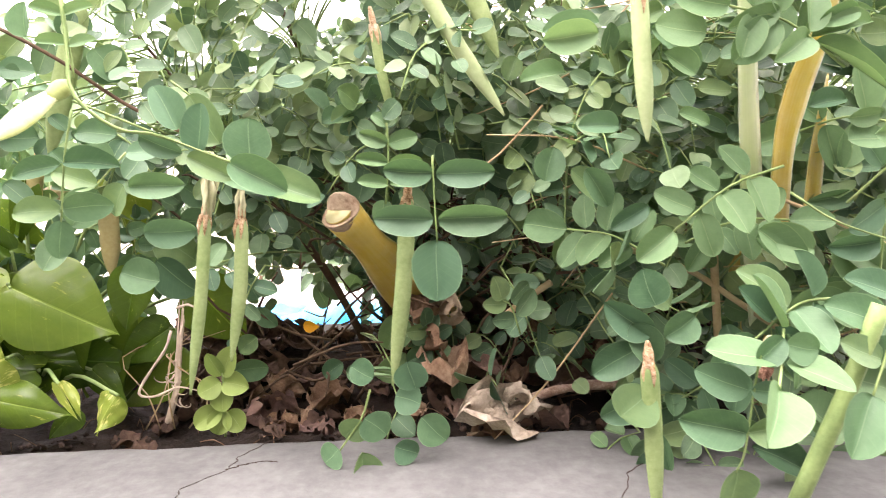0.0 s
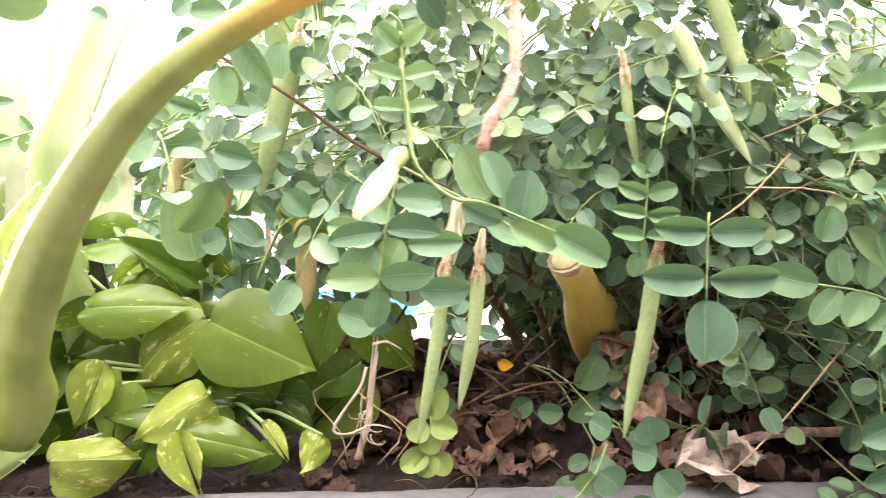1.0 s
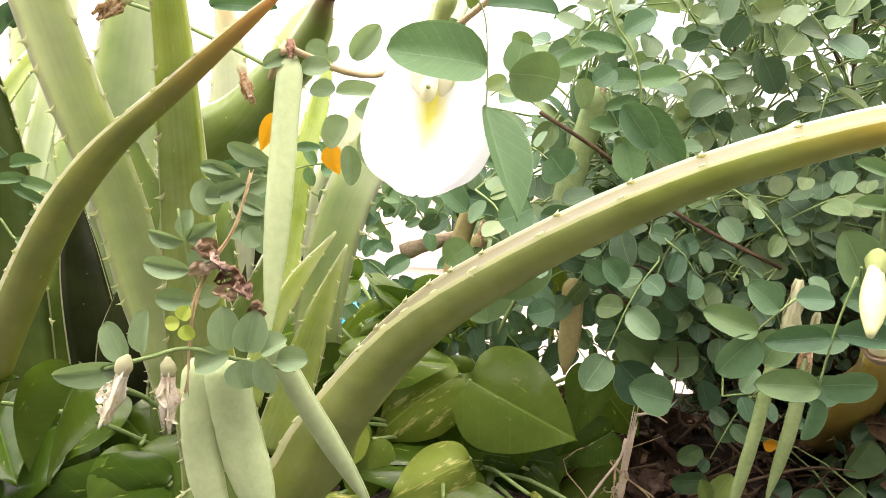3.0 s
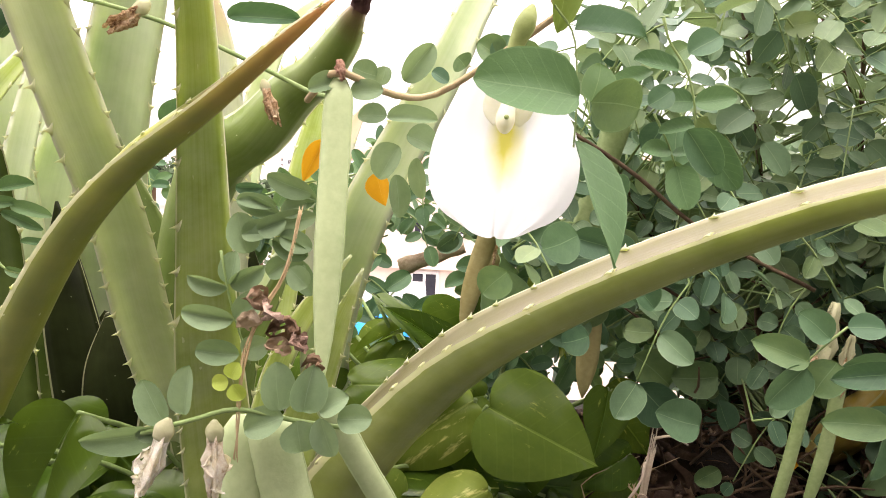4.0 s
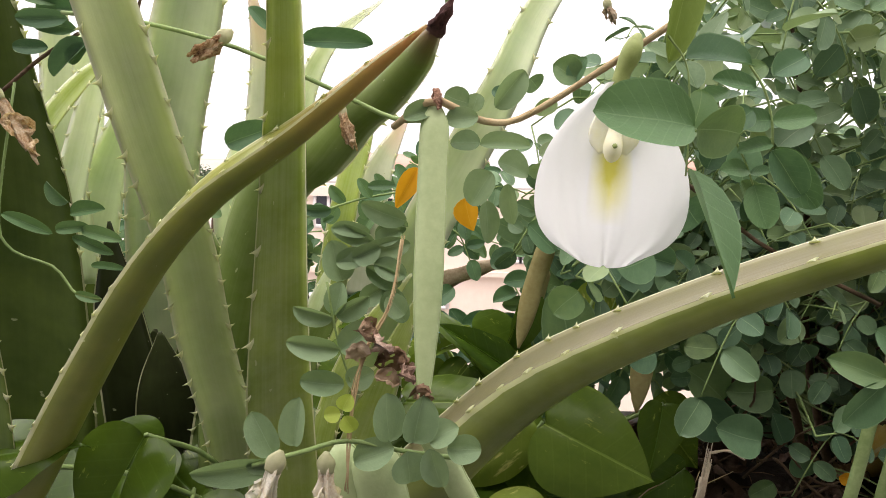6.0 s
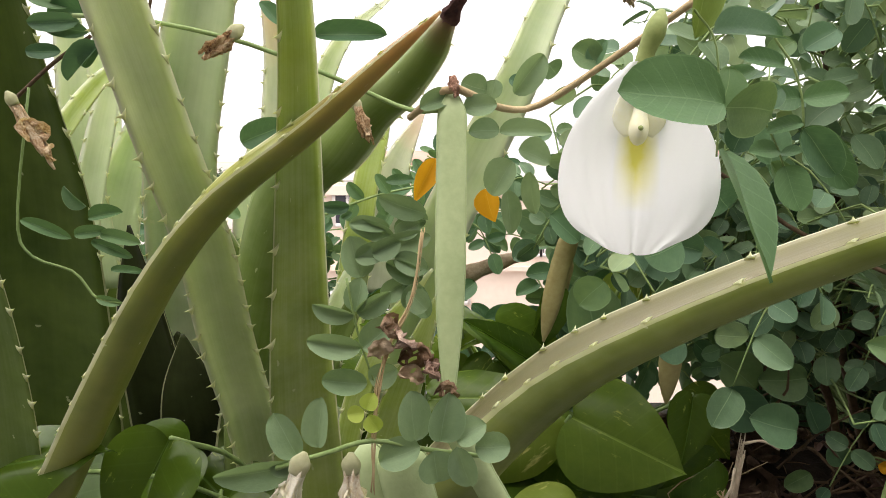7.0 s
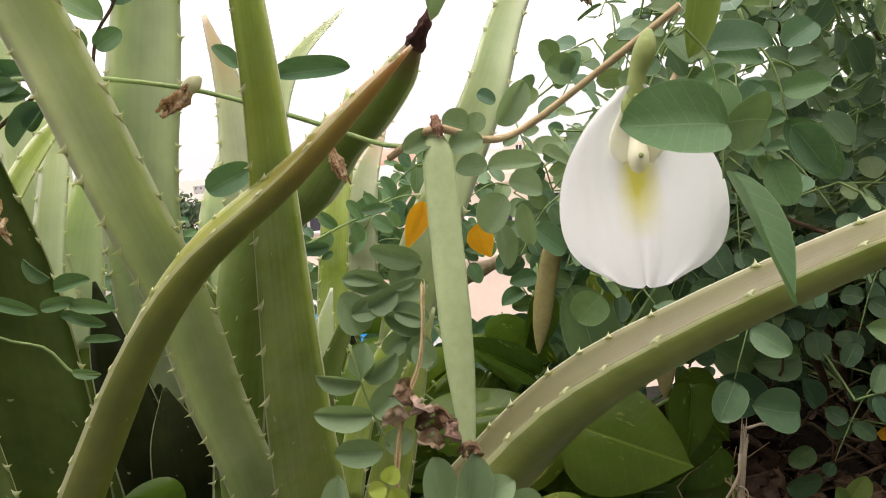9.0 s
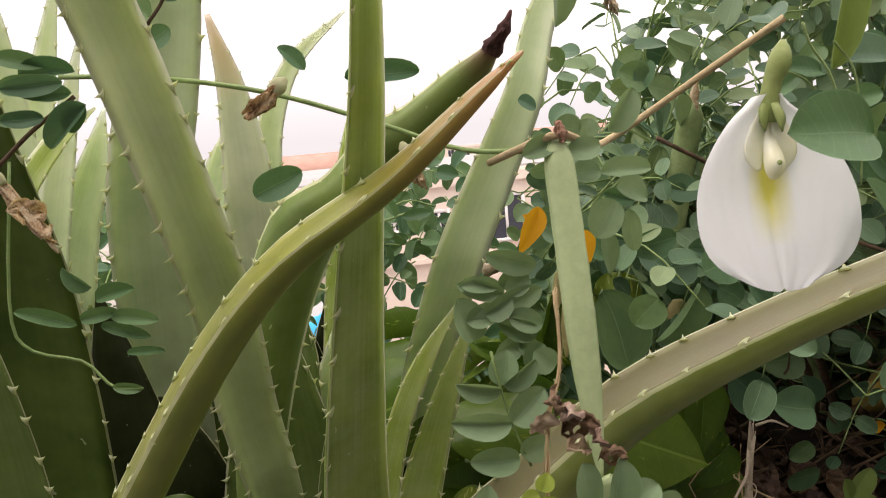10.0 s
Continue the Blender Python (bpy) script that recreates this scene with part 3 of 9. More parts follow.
def crumpled(rng, place, size, turn, tilt):
    """A crumpled, torn dead leaf as a bmesh."""
    bm = bmesh.new()
    n = 10
    ph = rng.uniform(0, 9)
    grid = []
    for i in range(n + 1):
        row = []
        for j in range(n + 1):
            u, q = i / n, 2 * j / n - 1
            w = oval(u) * 0.36
            p = Vector((u - 0.5, q * w, 0.0))
            p.z = noise.noise(Vector((u * 3 + ph, q * 2, ph))) * 0.34 + 0.56 * abs(q) * w + noise.noise(Vector((u * 9, q * 6, ph))) * 0.12
            p = Matrix.Rotation(turn, 3, "Z") @ Matrix.Rotation(tilt, 3, "X") @ Matrix.Rotation(tilt * 0.7, 3, "Y") @ p
            row.append(bm.verts.new(Vector(place) + p * size))
        grid.append(row)
    for i in range(n):
        for j in range(n):
            if noise.noise(Vector((i * 0.7 + ph, j * 0.8, 3.3))) > 0.42:
                continue
            bm.faces.new((grid[i][j], grid[i + 1][j], grid[i + 1][j + 1], grid[i][j + 1]))
    for vert in [w for w in bm.verts if not w.link_faces]:
        bm.verts.remove(vert)
    return bm


def husk(parent, place, size, turn, tilt, material):
    """A crumpled brown husk caught in the vine."""
    return part("withered_leaf", crumpled(pick, place, size, turn, tilt), material, parent, "crumpled red-brown withered leaf")


def dry_flower(parent, base, tip, width, head=True, material=None):
    """A withered flower: a shrivelled twist of petal hanging from a pale calyx."""
    b, t = Vector(base), Vector(tip)
    rng = random.Random(int(abs(b.x) * 9999))
    ob = None
    bm = bmesh.new()
    for k in range(9):
        off = Vector((rng.uniform(-1, 1), rng.uniform(-1, 1), rng.uniform(-0.3, 0.3))) * width * 0.34
        mid = b.lerp(t, rng.uniform(0.35, 0.65)) + off
        end = b.lerp(t, rng.uniform(0.75, 1.0)) + off * rng.uniform(0.4, 1.3)
        tube_mesh(bm, [b + off * 0.25, mid, end], [width * 0.12, width * rng.uniform(0.14, 0.26), width * 0.05], 6, rng.uniform(0.1, 0.3), (rng.uniform(-1, 1), -1, rng.uniform(-1, 1)), 9, 0.4)
    ob = part("withered_flower", bm, material or DRY_PALE, parent, "withered brown papery flower")
    if head:
        hb = bmesh.new()
        d = (t - b).normalized()
        tube_mesh(hb, [b - d * width * 0.5, b - d * 0.1 * width, b + d * width * 0.35], [width * 0.1, width * 0.36, width * 0.3], 8, 0.6)
        part("calyx", hb, CALYX_PALE, ob, "pale papery calyx")
        axis = t - b
        for k in range(2):
            husk(ob, b.lerp(t, 0.45 + 0.3 * k), axis.length * (0.42 - 0.1 * k), math.atan2(axis.y, axis.x) + k, 1.2 + 0.4 * k, material or DRY_PALE)
    return ob


def heart_leaf(parent, base, tip, width, kind_name="green", face=(0, -0.8, 0.6), stalk=None, shape=None):
    """A pothos leaf, with its stalk when a root point is given."""
    k = pick.randrange(5)
    ob = part("leaf", HEARTS[kind_name][k if shape is None else shape], None, parent)
    ob.matrix_basis = frame_on(base, tip, face, width)
    if stalk:
        mid = Vector(base).lerp(Vector(stalk), 0.5) + Vector((0, 0, 0.02))
        tube("stalk", [stalk, mid, base], [0.002, 0.0018, 0.0015], STEM_GREEN, parent, 6)
    return ob


# ---- the setting: planter on a roof terrace, with the town below ----
def box_mesh(bm, lo, hi, bevel=0.0):
    made = bmesh.ops.create_cube(bm, size=1.0)["verts"]
    for v in made:
        v.co = Vector([l + (c + 0.5) * (h - l) for c, l, h in zip(v.co, lo, hi)])
    if bevel:
        edges = list({e for v in made for e in v.link_edges})
        bmesh.ops.bevel(bm, geom=edges, offset=bevel, segments=2, affect="EDGES", profile=0.5)


def slab(name, lo, hi, material, label="", category="", bevel=0.004, parent=None, kind="structure"):
    bm = bmesh.new()
    box_mesh(bm, lo, hi, bevel)
    ob = part(name, bm, material, parent, label)
    for f in ob.data.polygons:
        f.use_smooth = False
    if parent is None:
        tagged(ob, label, category, "", kind)
    return ob


def sheet(name, x0, x1, y0, y1, nx, ny, height, material, label, category, kind="structure"):
    bm = bmesh.new()
    grid = [[bm.verts.new((x0 + (x1 - x0) * i / nx, y0 + (y1 - y0) * j / ny, height(x0 + (x1 - x0) * i / nx, y0 + (y1 - y0) * j / ny))) for i in range(nx + 1)] for j in range(ny + 1)]
    for j in range(ny):
        for i in range(nx):
            bm.faces.new((grid[j][i], grid[j][i + 1], grid[j + 1][i + 1], grid[j + 1][i]))
    return tagged(part(name, bm, material, None), label, category, "", kind)


DARK_CONCRETE = rough_material("dark_concrete", [(0.3, (0.03, 0.032, 0.022)), (0.7, (0.11, 0.10, 0.08))], 12, 0.95, 0.7, 0.004)
WALL_TOP, LIP = 0.878, 0.508
# front wall of the planter: a worn top with a rough inner edge
def wall_height(x, y):
    n = noise.noise(Vector((x * 9, y * 9, 3.0))) * 0.0022 + noise.noise(Vector((x * 40, y * 40, 1.0))) * 0.0008
    return WALL_TOP + n


bm = bmesh.new()
nx, ny = 260, 26
top = []
for j in range(ny + 1):
    row = []
    for i in range(nx + 1):
        x = -1.6 + 3.2 * i / nx
        edge = LIP + 0.004 * noise.noise(Vector((x * 14, 0.3, 7.0))) + 0.003 * noise.noise(Vector((x * 60, 0.3, 2.0)))
        y = 0.30 + (edge - 0.30) * j / ny
        z = wall_height(x, y)
        if j == ny:
            z -= 0.012
        elif j == ny - 1:
            z -= 0.003
        row.append(bm.verts.new((x, y, z)))
    top.append(row)
low = [[bm.verts.new((-1.6 + 3.2 * i / nx, y, z)) for i in range(nx + 1)] for y, z in ((0.30, 0.0), (LIP, 0.0))]
for j in range(ny):
    for i in range(nx):
        bm.faces.new((top[j][i], top[j][i + 1], top[j + 1][i + 1], top[j + 1][i]))
for i in range(nx):
    bm.faces.new((low[0][i], low[0][i + 1], top[0][i + 1], top[0][i]))
    bm.faces.new((top[-1][i], top[-1][i + 1], low[1][i + 1], low[1][i]))
planter_wall = tagged(part("wall_front", bm, CONCRETE, None), "worn grey concrete planter wall with hairline cracks", "planter wall", "", "structure")
# hairline cracks, dark and slightly sunk
for pts in (((-0.19, 0.33), (-0.175, 0.385), (-0.178, 0.425), (-0.155, 0.452), (-0.15, 0.475), (-0.128, 0.503)), ((-0.155, 0.452), (-0.135, 0.462), (-0.12, 0.46)), ((0.1, 0.36), (0.118, 0.42), (0.15, 0.45), (0.155, 0.5))):
    fine = curve_through([(x, y, 0) for x, y in pts], 26)
    wig = random.Random(len(pts))
    tube("crack", [(p[0] + wig.uniform(-0.0025, 0.0025), p[1], wall_height(p[0], p[1]) - 0.0002) for p in fine], 0.0006, SOIL, planter_wall, 5, 1.0)
slab("wall_back", (-1.6, 0.82, 0.0), (1.6, 0.92, 0.862), DARK_CONCRETE, "low dark back wall of the planter", "planter wall")


def soil_height(x, y):
    mound = 0.012 + 0.032 * math.exp(-((y - 0.73) / 0.09) ** 2)
    return 0.845 + mound + 0.012 * noise.noise(Vector((x * 18, y * 18, 0))) + 0.006 * noise.noise(Vector((x * 55, y * 55, 4)))


sheet("soil", -1.6, 1.6, LIP - 0.008, 0.825, 420, 44, soil_height, SOIL, "dark crumbly planter soil strewn with litter", "soil")
# the unseen floor and rear wall are this dark to cut bounced light
LOW_BOUNCE = rough_material("low_bounce_grey", [(0.3, (0.08, 0.08, 0.08)), (0.7, (0.17, 0.165, 0.16))], 5, 0.8, 0.3, 0.002)
slab("floor", (-4, -6, -0.3), (4, 0.30, 0.0), LOW_BOUNCE, "unseen roof terrace floor, kept dark to cut bounced light", "terrace floor")
slab("wall_house", (-4, 0.92, -9), (4, 1.0, 0.4), CONCRETE, "plain grey outer wall below the terrace", "house wall")

GROUND = rough_material("dusty_ground", [(0.3, (0.22, 0.2, 0.17)), (0.7, (0.42, 0.39, 0.34))], 0.12, 0.95, 0.2, 0.02, 20)
PLASTER_PINK = rough_material("pinkish_plaster", [(0.3, (0.66, 0.53, 0.45)), (0.7, (0.76, 0.64, 0.55))], 0.6, 0.9, 0.2, 0.004, 14)
PLASTER_WHITE = rough_material("white_plaster", [(0.3, (0.62, 0.61, 0.58)), (0.7, (0.82, 0.81, 0.79))], 0.5, 0.9, 0.2, 0.004, 14)
PLASTER_GREY = rough_material("grey_plaster", [(0.3, (0.28, 0.28, 0.27)), (0.7, (0.42, 0.41, 0.40))], 0.5, 0.9, 0.2, 0.004, 14)
# unseen wall, added behind the camera to block front light
slab("wall_behind", (-4, -1.2, 0.0), (4, -1.0, 2.9), LOW_BOUNCE, "unseen plain dark grey wall added to block light from behind", "house wall")
ROOF_RED = rough_material("terracotta_roof", [(0.3, (0.36, 0.20, 0.15)), (0.7, (0.5, 0.3, 0.24))], 0.8, 0.9, 0.2, 0.01, 14)
WINDOW_DARK = rough_material("dark_window_glass", [(0.3, (0.02, 0.02, 0.03)), (0.7, (0.06, 0.06, 0.07))], 0.8, 0.2, 0.05)
FRAME_WHITE = rough_material("painted_frame", [(0.3, (0.6, 0.56, 0.55)), (0.7, (0.75, 0.7, 0.68))], 3, 0.6, 0.1)
BLUE = rough_material("blue_plastic", [(0.3, (0.005, 0.22, 0.62)), (0.7, (0.02, 0.42, 0.85))], 2.0, 0.45, 0.4, 0.02, 5)
TREE_LEAF = rough_material("far_tree_leaf", [(0.3, (0.03, 0.06, 0.03)), (0.7, (0.09, 0.13, 0.06))], 2, 0.7, 0.2)

sheet("ground", -900, 900, 1.5, 2400, 40, 60, lambda x, y: -6.5 - 0.030 * y, GROUND, "pale dusty ground of the town below", "ground")


def house(x0, x1, y0, y1, z1, material, floors, bays, label, roof=None, group=""):
    z0 = -6.8 - 0.030 * y0
    h = thing("house", ((x0 + x1) / 2, (y0 + y1) / 2, z0), label, "house", group)
    slab("wall", (x0, y0, z0), (x1, y1, z1), material, parent=h, bevel=0)
    lip = 0.12
    slab("cornice", (x0 - lip, y0 - lip, z1 - 0.25), (x1 + lip, y1 + lip, z1 - 0.05), material, parent=h, bevel=0)
    if roof:
        bm = bmesh.new()
        o = 0.3
        a = [bm.verts.new(q) for q in ((x0 - o, y0 - o, z1), (x1 + o, y0 - o, z1), (x1 + o, y1 + o, z1), (x0 - o, y1 + o, z1))]
        ym = (y0 + y1) / 2
        b = [bm.verts.new((x0, ym, z1 + 0.22 * (y1 - y0))), bm.verts.new((x1, ym, z1 + 0.22 * (y1 - y0)))]
        for q in ((a[0], a[1], b[1], b[0]), (a[2], a[3], b[0], b[1]), (a[1], a[2], b[1]), (a[3], a[0], b[0]), (a[3], a[2], a[1], a[0])):
            bm.faces.new(q)
        part("roof", bm, roof, h)
    else:
        slab("roof", (x0 + 0.2, y0 + 0.2, z1 + 0.004), (x1 - 0.2, y1 - 0.2, z1 + 0.05), PLASTER_GREY, parent=h, bevel=0)
    rise = 3.0
    for f in range(floors):
        for b in range(bays):
            cx = x0 + (x1 - x0) * (b + 0.5) / bays
            cz = z1 - 1.1 - f * rise
            window(h, cx, y0, cz, 0.95, 1.25)
    return h


def window(h, cx, y0, cz, w, t):
    bm = bmesh.new()
    for lo, hi in (((cx - w / 2 - 0.07, y0 - 0.05, cz - t / 2 - 0.07), (cx - w / 2, y0 + 0.05, cz + t / 2 + 0.07)), ((cx + w / 2, y0 - 0.05, cz - t / 2 - 0.07), (cx + w / 2 + 0.07, y0 + 0.05, cz + t / 2 + 0.07)), ((cx - w / 2, y0 - 0.05, cz + t / 2), (cx + w / 2, y0 + 0.05, cz + t / 2 + 0.07)), ((cx - w / 2, y0 - 0.1, cz - t / 2 - 0.07), (cx + w / 2, y0 + 0.05, cz - t / 2)), ((cx - 0.03, y0 - 0.04, cz - t / 2), (cx + 0.03, y0 + 0.03, cz + t / 2))):
        box_mesh(bm, lo, hi)
    win = part("window", bm, FRAME_WHITE, h)
    slab("pane", (cx - w / 2, y0 - 0.02, cz - t / 2), (cx + w / 2, y0 + 0.03, cz + t / 2), WINDOW_DARK, parent=win, bevel=0)


pink = house(-3.2, 6.5, 15, 23, 0.25, PLASTER_PINK, 0, 0, "pinkish plastered house with barred windows and flat roof")
for cx, cz, w, t in ((1.72, -0.72, 0.34, 0.34), (1.5, -0.7, 0.1, 0.5), (1.62, -1.12, 0.12, 0.22), (1.8, -1.12, 0.12, 0.22), (-0.2, -0.62, 0.3, 0.5), (-0.1, -2.0, 0.5, 0.55), (-1.25, -0.1, 0.4, 0.4), (0.75, -0.75, 0.25, 0.15), (3.2, -0.8, 0.7, 0.9), (-2.2, -1.9, 0.7, 0.8), (-2.4, -0.3, 0.5, 0.6)):
    window(pink, cx, 15, cz, w, t)
slab("ledge", (-3.25, 14.85, -1.6), (6.55, 15.0, -1.5), PLASTER_PINK, parent=pink, bevel=0)

town = random.Random(12)
for k in range(46):
    y = town.uniform(45, 420)
    x = town.uniform(-0.75, 0.45) * y
    w, d = town.uniform(6, 14), town.uniform(6, 12)
    z1 = 1.2 - y * town.uniform(0.022, 0.062)
    mat = town.choice((PLASTER_WHITE, PLASTER_WHITE, PLASTER_PINK, PLASTER_GREY))
    roofed = town.random() < 0.3
    house(x - w / 2, x + w / 2, y, y + d, z1, mat, 2, town.randrange(2, 5), "far plastered town house with small dark windows", ROOF_RED if roofed else None, "houses of the far town")


def far_tree(x, y, top, spread):
    rng = random.Random(int(x * 7 + y))
    z0 = -6.6 - 0.03 * y
    t = thing("tree", (x, y, z0), "dark green broad tree among the town houses", "tree", "trees of the town")
    tube("trunk", [(x, y, z0), (x + 0.1, y, (z0 + top) / 2), (x, y, top - spread * 0.4)], [spread * 0.09, spread * 0.07, spread * 0.03], STEM_BROWN, t)
    verts, faces = [], []
    for k in range(900):
        g, e, r = rng.uniform(0, 6.283), rng.uniform(-0.5, 1.2), spread * (0.55 + 0.45 * rng.random()) * (0.8 + 0.3 * math.sin(3 * rng.random() + k % 5))
        c = Vector((x + r * math.cos(g) * math.cos(e), y + r * math.sin(g) * math.cos(e), top - spread * 0.7 + 0.7 * r * math.sin(e)))
        s = spread * rng.uniform(0.05, 0.1)
        a, b = Vector((rng.uniform(-1, 1), rng.uniform(-1, 1), rng.uniform(-1, 1))) * s, Vector((rng.uniform(-1, 1), rng.uniform(-1, 1), rng.uniform(-1, 1))) * s
        n = len(verts)
        verts += [c + a, c + b, c - a, c - b]
        faces.append((n, n + 1, n + 2, n + 3))
    me = bpy.data.meshes.new("crown")
    me.from_pydata(verts, [], faces)
    me.materials.append(TREE_LEAF)
    part("crown", me, None, t)


for x, y, top, spread in ((-9.0, 40, -1.4, 2.2), (-18, 60, -2.0, 3.0), (-33, 90, -2.5, 4.0), (-4.6, 26, -2.4, 1.3), (-45, 140, -4.5, 4.5), (12, 70, -1.5, 3.0), (-70, 200, -6.0, 6)):
    far_tree(x, y, top, spread)

# blue plastic sheeting heaped on a low shed roof behind the planter
shed = slab("shed", (-3.4, 6.0, -7), (-0.2, 9.0, -0.66), PLASTER_GREY, "low grey shed below the terrace", "shed", 0.02, None, "")
for k, (cx, cy, cz, w) in enumerate(((-0.95, 6.3, -0.53, 0.34), (-0.55, 6.5, -0.53, 0.28), (-1.35, 6.6, -0.53, 0.3), (-1.75, 6.25, -0.56, 0.22))):
    bm = bmesh.new()
    bmesh.ops.create_icosphere(bm, subdivisions=3, radius=1.0)
    for v in bm.verts:
        n = noise.noise(v.co * 1.8 + Vector((k * 5, 0, 0)))
        v.co = Vector((cx + v.co.x * w * (1 + 0.5 * n), cy + v.co.y * w * (1 + 0.4 * n), cz + v.co.z * w * 0.55 * (1 + 0.6 * n)))
    tagged(part("blue_sheet", bm, BLUE, None), "crumpled bright blue plastic sheet on the shed roof", "plastic sheet", "blue sheets")

# ---- the plants in front ----
aloe = thing("aloe_plant", (-0.52, 0.6, 0.87), "large aloe with long spiny grey-green leaves, some browning", "aloe plant")
aloe_leaf(aloe, [(-0.4704, 0.4750, 0.9425, 0.0360), (-0.4471, 0.4600, 0.9803, 0.0400), (-0.4296, 0.4336, 1.0156, 0.0320), (-0.3855, 0.3923, 1.0775, 0.0245), (-0.3389, 0.3464, 1.1215, 0.0178), (-0.2920, 0.3026, 1.1562, 0.0136), (-0.2527, 0.2744, 1.1765, 0.0113), (-0.2102, 0.2431, 1.1898, 0.0087), (-0.1653, 0.2125, 1.1904, 0.0066), (-0.1328, 0.1901, 1.1854, 0.0009)], (-0.7, 0.04, 0.6), ALOE_ORANGE_END, thick=0.95, step=0.021, centred=0.2)
aloe_leaf(aloe, [(-0.7186, 0.4896, 0.8762, 0.0322), (-0.6789, 0.4647, 0.9511, 0.0310), (-0.6456, 0.4444, 1.0018, 0.0287), (-0.6019, 0.4155, 1.0687, 0.0259), (-0.5611, 0.3916, 1.1268, 0.0218), (-0.5269, 0.3777, 1.1629, 0.0184), (-0.4834, 0.3549, 1.1915, 0.0132), (-0.4503, 0.3484, 1.2178, 0.0080), (-0.4323, 0.3468, 1.2310, 0.0017)], (-0.75, -0.2, 0.6), ALOE_BROWNING, thick=0.6, rims_with=(-1, 1))
aloe_leaf(aloe, [(-0.5629, 0.5882, 0.8891, 0.0340), (-0.5608, 0.5459, 0.9838, 0.0335), (-0.5650, 0.5088, 1.0576, 0.0335), (-0.5630, 0.4687, 1.1245, 0.0310), (-0.5683, 0.4274, 1.1909, 0.0285), (-0.5801, 0.3998, 1.2609, 0.0265), (-0.5954, 0.3685, 1.3251, 0.0220), (-0.6087, 0.3410, 1.3913, 0.0146), (-0.6205, 0.3156, 1.4477, 0.0017)], (0.22, -0.95, 0.12), ALOE_LIGHT, thick=0.3, step=0.016)
aloe_leaf(aloe, [(-0.5100, 0.4914, 0.9052, 0.0470), (-0.5098, 0.4834, 0.9563, 0.0450), (-0.5077, 0.4563, 1.0206, 0.0400), (-0.5036, 0.4298, 1.0706, 0.0340), (-0.4983, 0.4062, 1.1211, 0.0270), (-0.4925, 0.3819, 1.1708, 0.0210), (-0.4867, 0.3558, 1.2201, 0.0155), (-0.4833, 0.3281, 1.2687, 0.0105), (-0.4791, 0.3008, 1.3165, 0.0050), (-0.4773, 0.2890, 1.3447, 0.0010)], (0.45, -0.85, 0.1), ALOE, thick=0.36, rims_with=(1,), hollow=0.05)
aloe_leaf(aloe, [(-0.5850, 0.5800, 0.9000, 0.0300), (-0.5720, 0.5600, 1.0000, 0.0360), (-0.5480, 0.5250, 1.0970, 0.0400), (-0.5220, 0.4950, 1.1550, 0.0400), (-0.4931, 0.4839, 1.1755, 0.0344), (-0.4719, 0.4811, 1.1995, 0.0290), (-0.4553, 0.4604, 1.2100, 0.0240), (-0.4386, 0.4311, 1.2255, 0.0180), (-0.4325, 0.4147, 1.2325, 0.0120), (-0.4258, 0.4046, 1.2410, 0.0040)], (0.3, 0.35, 0.45), ALOE_PURPLE_END, thick=0.3)
aloe_leaf(aloe, [(-0.64, 0.67, 0.9, 0.052), (-0.64, 0.65, 1.03, 0.056), (-0.6286, 0.619, 1.1491, 0.055), (-0.6182, 0.6045, 1.1989, 0.053), (-0.6031, 0.5902, 1.2464, 0.049), (-0.5889, 0.5806, 1.2983, 0.042), (-0.575, 0.57, 1.36, 0.027), (-0.56, 0.56, 1.42, 0.002)], (0.1, -1, 0.1), ALOE_PALE)
aloe_leaf(aloe, [(-0.47, 0.62, 0.9, 0.034), (-0.462, 0.6, 0.97, 0.036), (-0.459, 0.562, 1.034, 0.036), (-0.4367, 0.5227, 1.1176, 0.034), (-0.4094, 0.518, 1.175, 0.030), (-0.3848, 0.5191, 1.2227, 0.026), (-0.3649, 0.5401, 1.2671, 0.021), (-0.3374, 0.5586, 1.3106, 0.013), (-0.315, 0.575, 1.36, 0.002)], (0.3, -0.95, 0.2), ALOE_PALE)
aloe_leaf(aloe, [(-0.4933, 0.5, 0.9861, 0.017), (-0.4818, 0.5, 1.031, 0.0161), (-0.4627, 0.5, 1.071, 0.0133), (-0.4367, 0.5, 1.107, 0.0017)], (0.3, -0.9, 0.3), ALOE)
aloe_leaf(aloe, [(-0.4818, 0.52, 0.9414, 0.0326), (-0.4653, 0.52, 0.9971, 0.0279), (-0.4476, 0.51, 1.051, 0.0179), (-0.4293, 0.5, 1.099, 0.0017)], (0.3, -0.9, 0.3), ALOE)
aloe_leaf(aloe, [(-0.5139, 0.66, 0.9981, 0.0288), (-0.5054, 0.67, 1.074, 0.0263), (-0.4953, 0.67, 1.141, 0.0225), (-0.484, 0.68, 1.192, 0.0188), (-0.474, 0.69, 1.243, 0.0028)], (0, -1, 0.2), ALOE)
aloe_leaf(aloe, [(-0.4962, 0.74, 1.039, 0.0484), (-0.4873, 0.75, 1.102, 0.0403), (-0.4732, 0.76, 1.161, 0.0269), (-0.4484, 0.77, 1.211, 0.0043)], (0, -1, 0.3), ALOE_DRY_END)
aloe_leaf(aloe, [(-0.5763, 0.72, 1.02, 0.0472), (-0.5688, 0.71, 1.107, 0.0478), (-0.5674, 0.7, 1.18, 0.0406), (-0.5709, 0.7, 1.252, 0.0234), (-0.5804, 0.69, 1.31, 0.0043)], (0.1, -1, 0.1), ALOE_DRY_END)
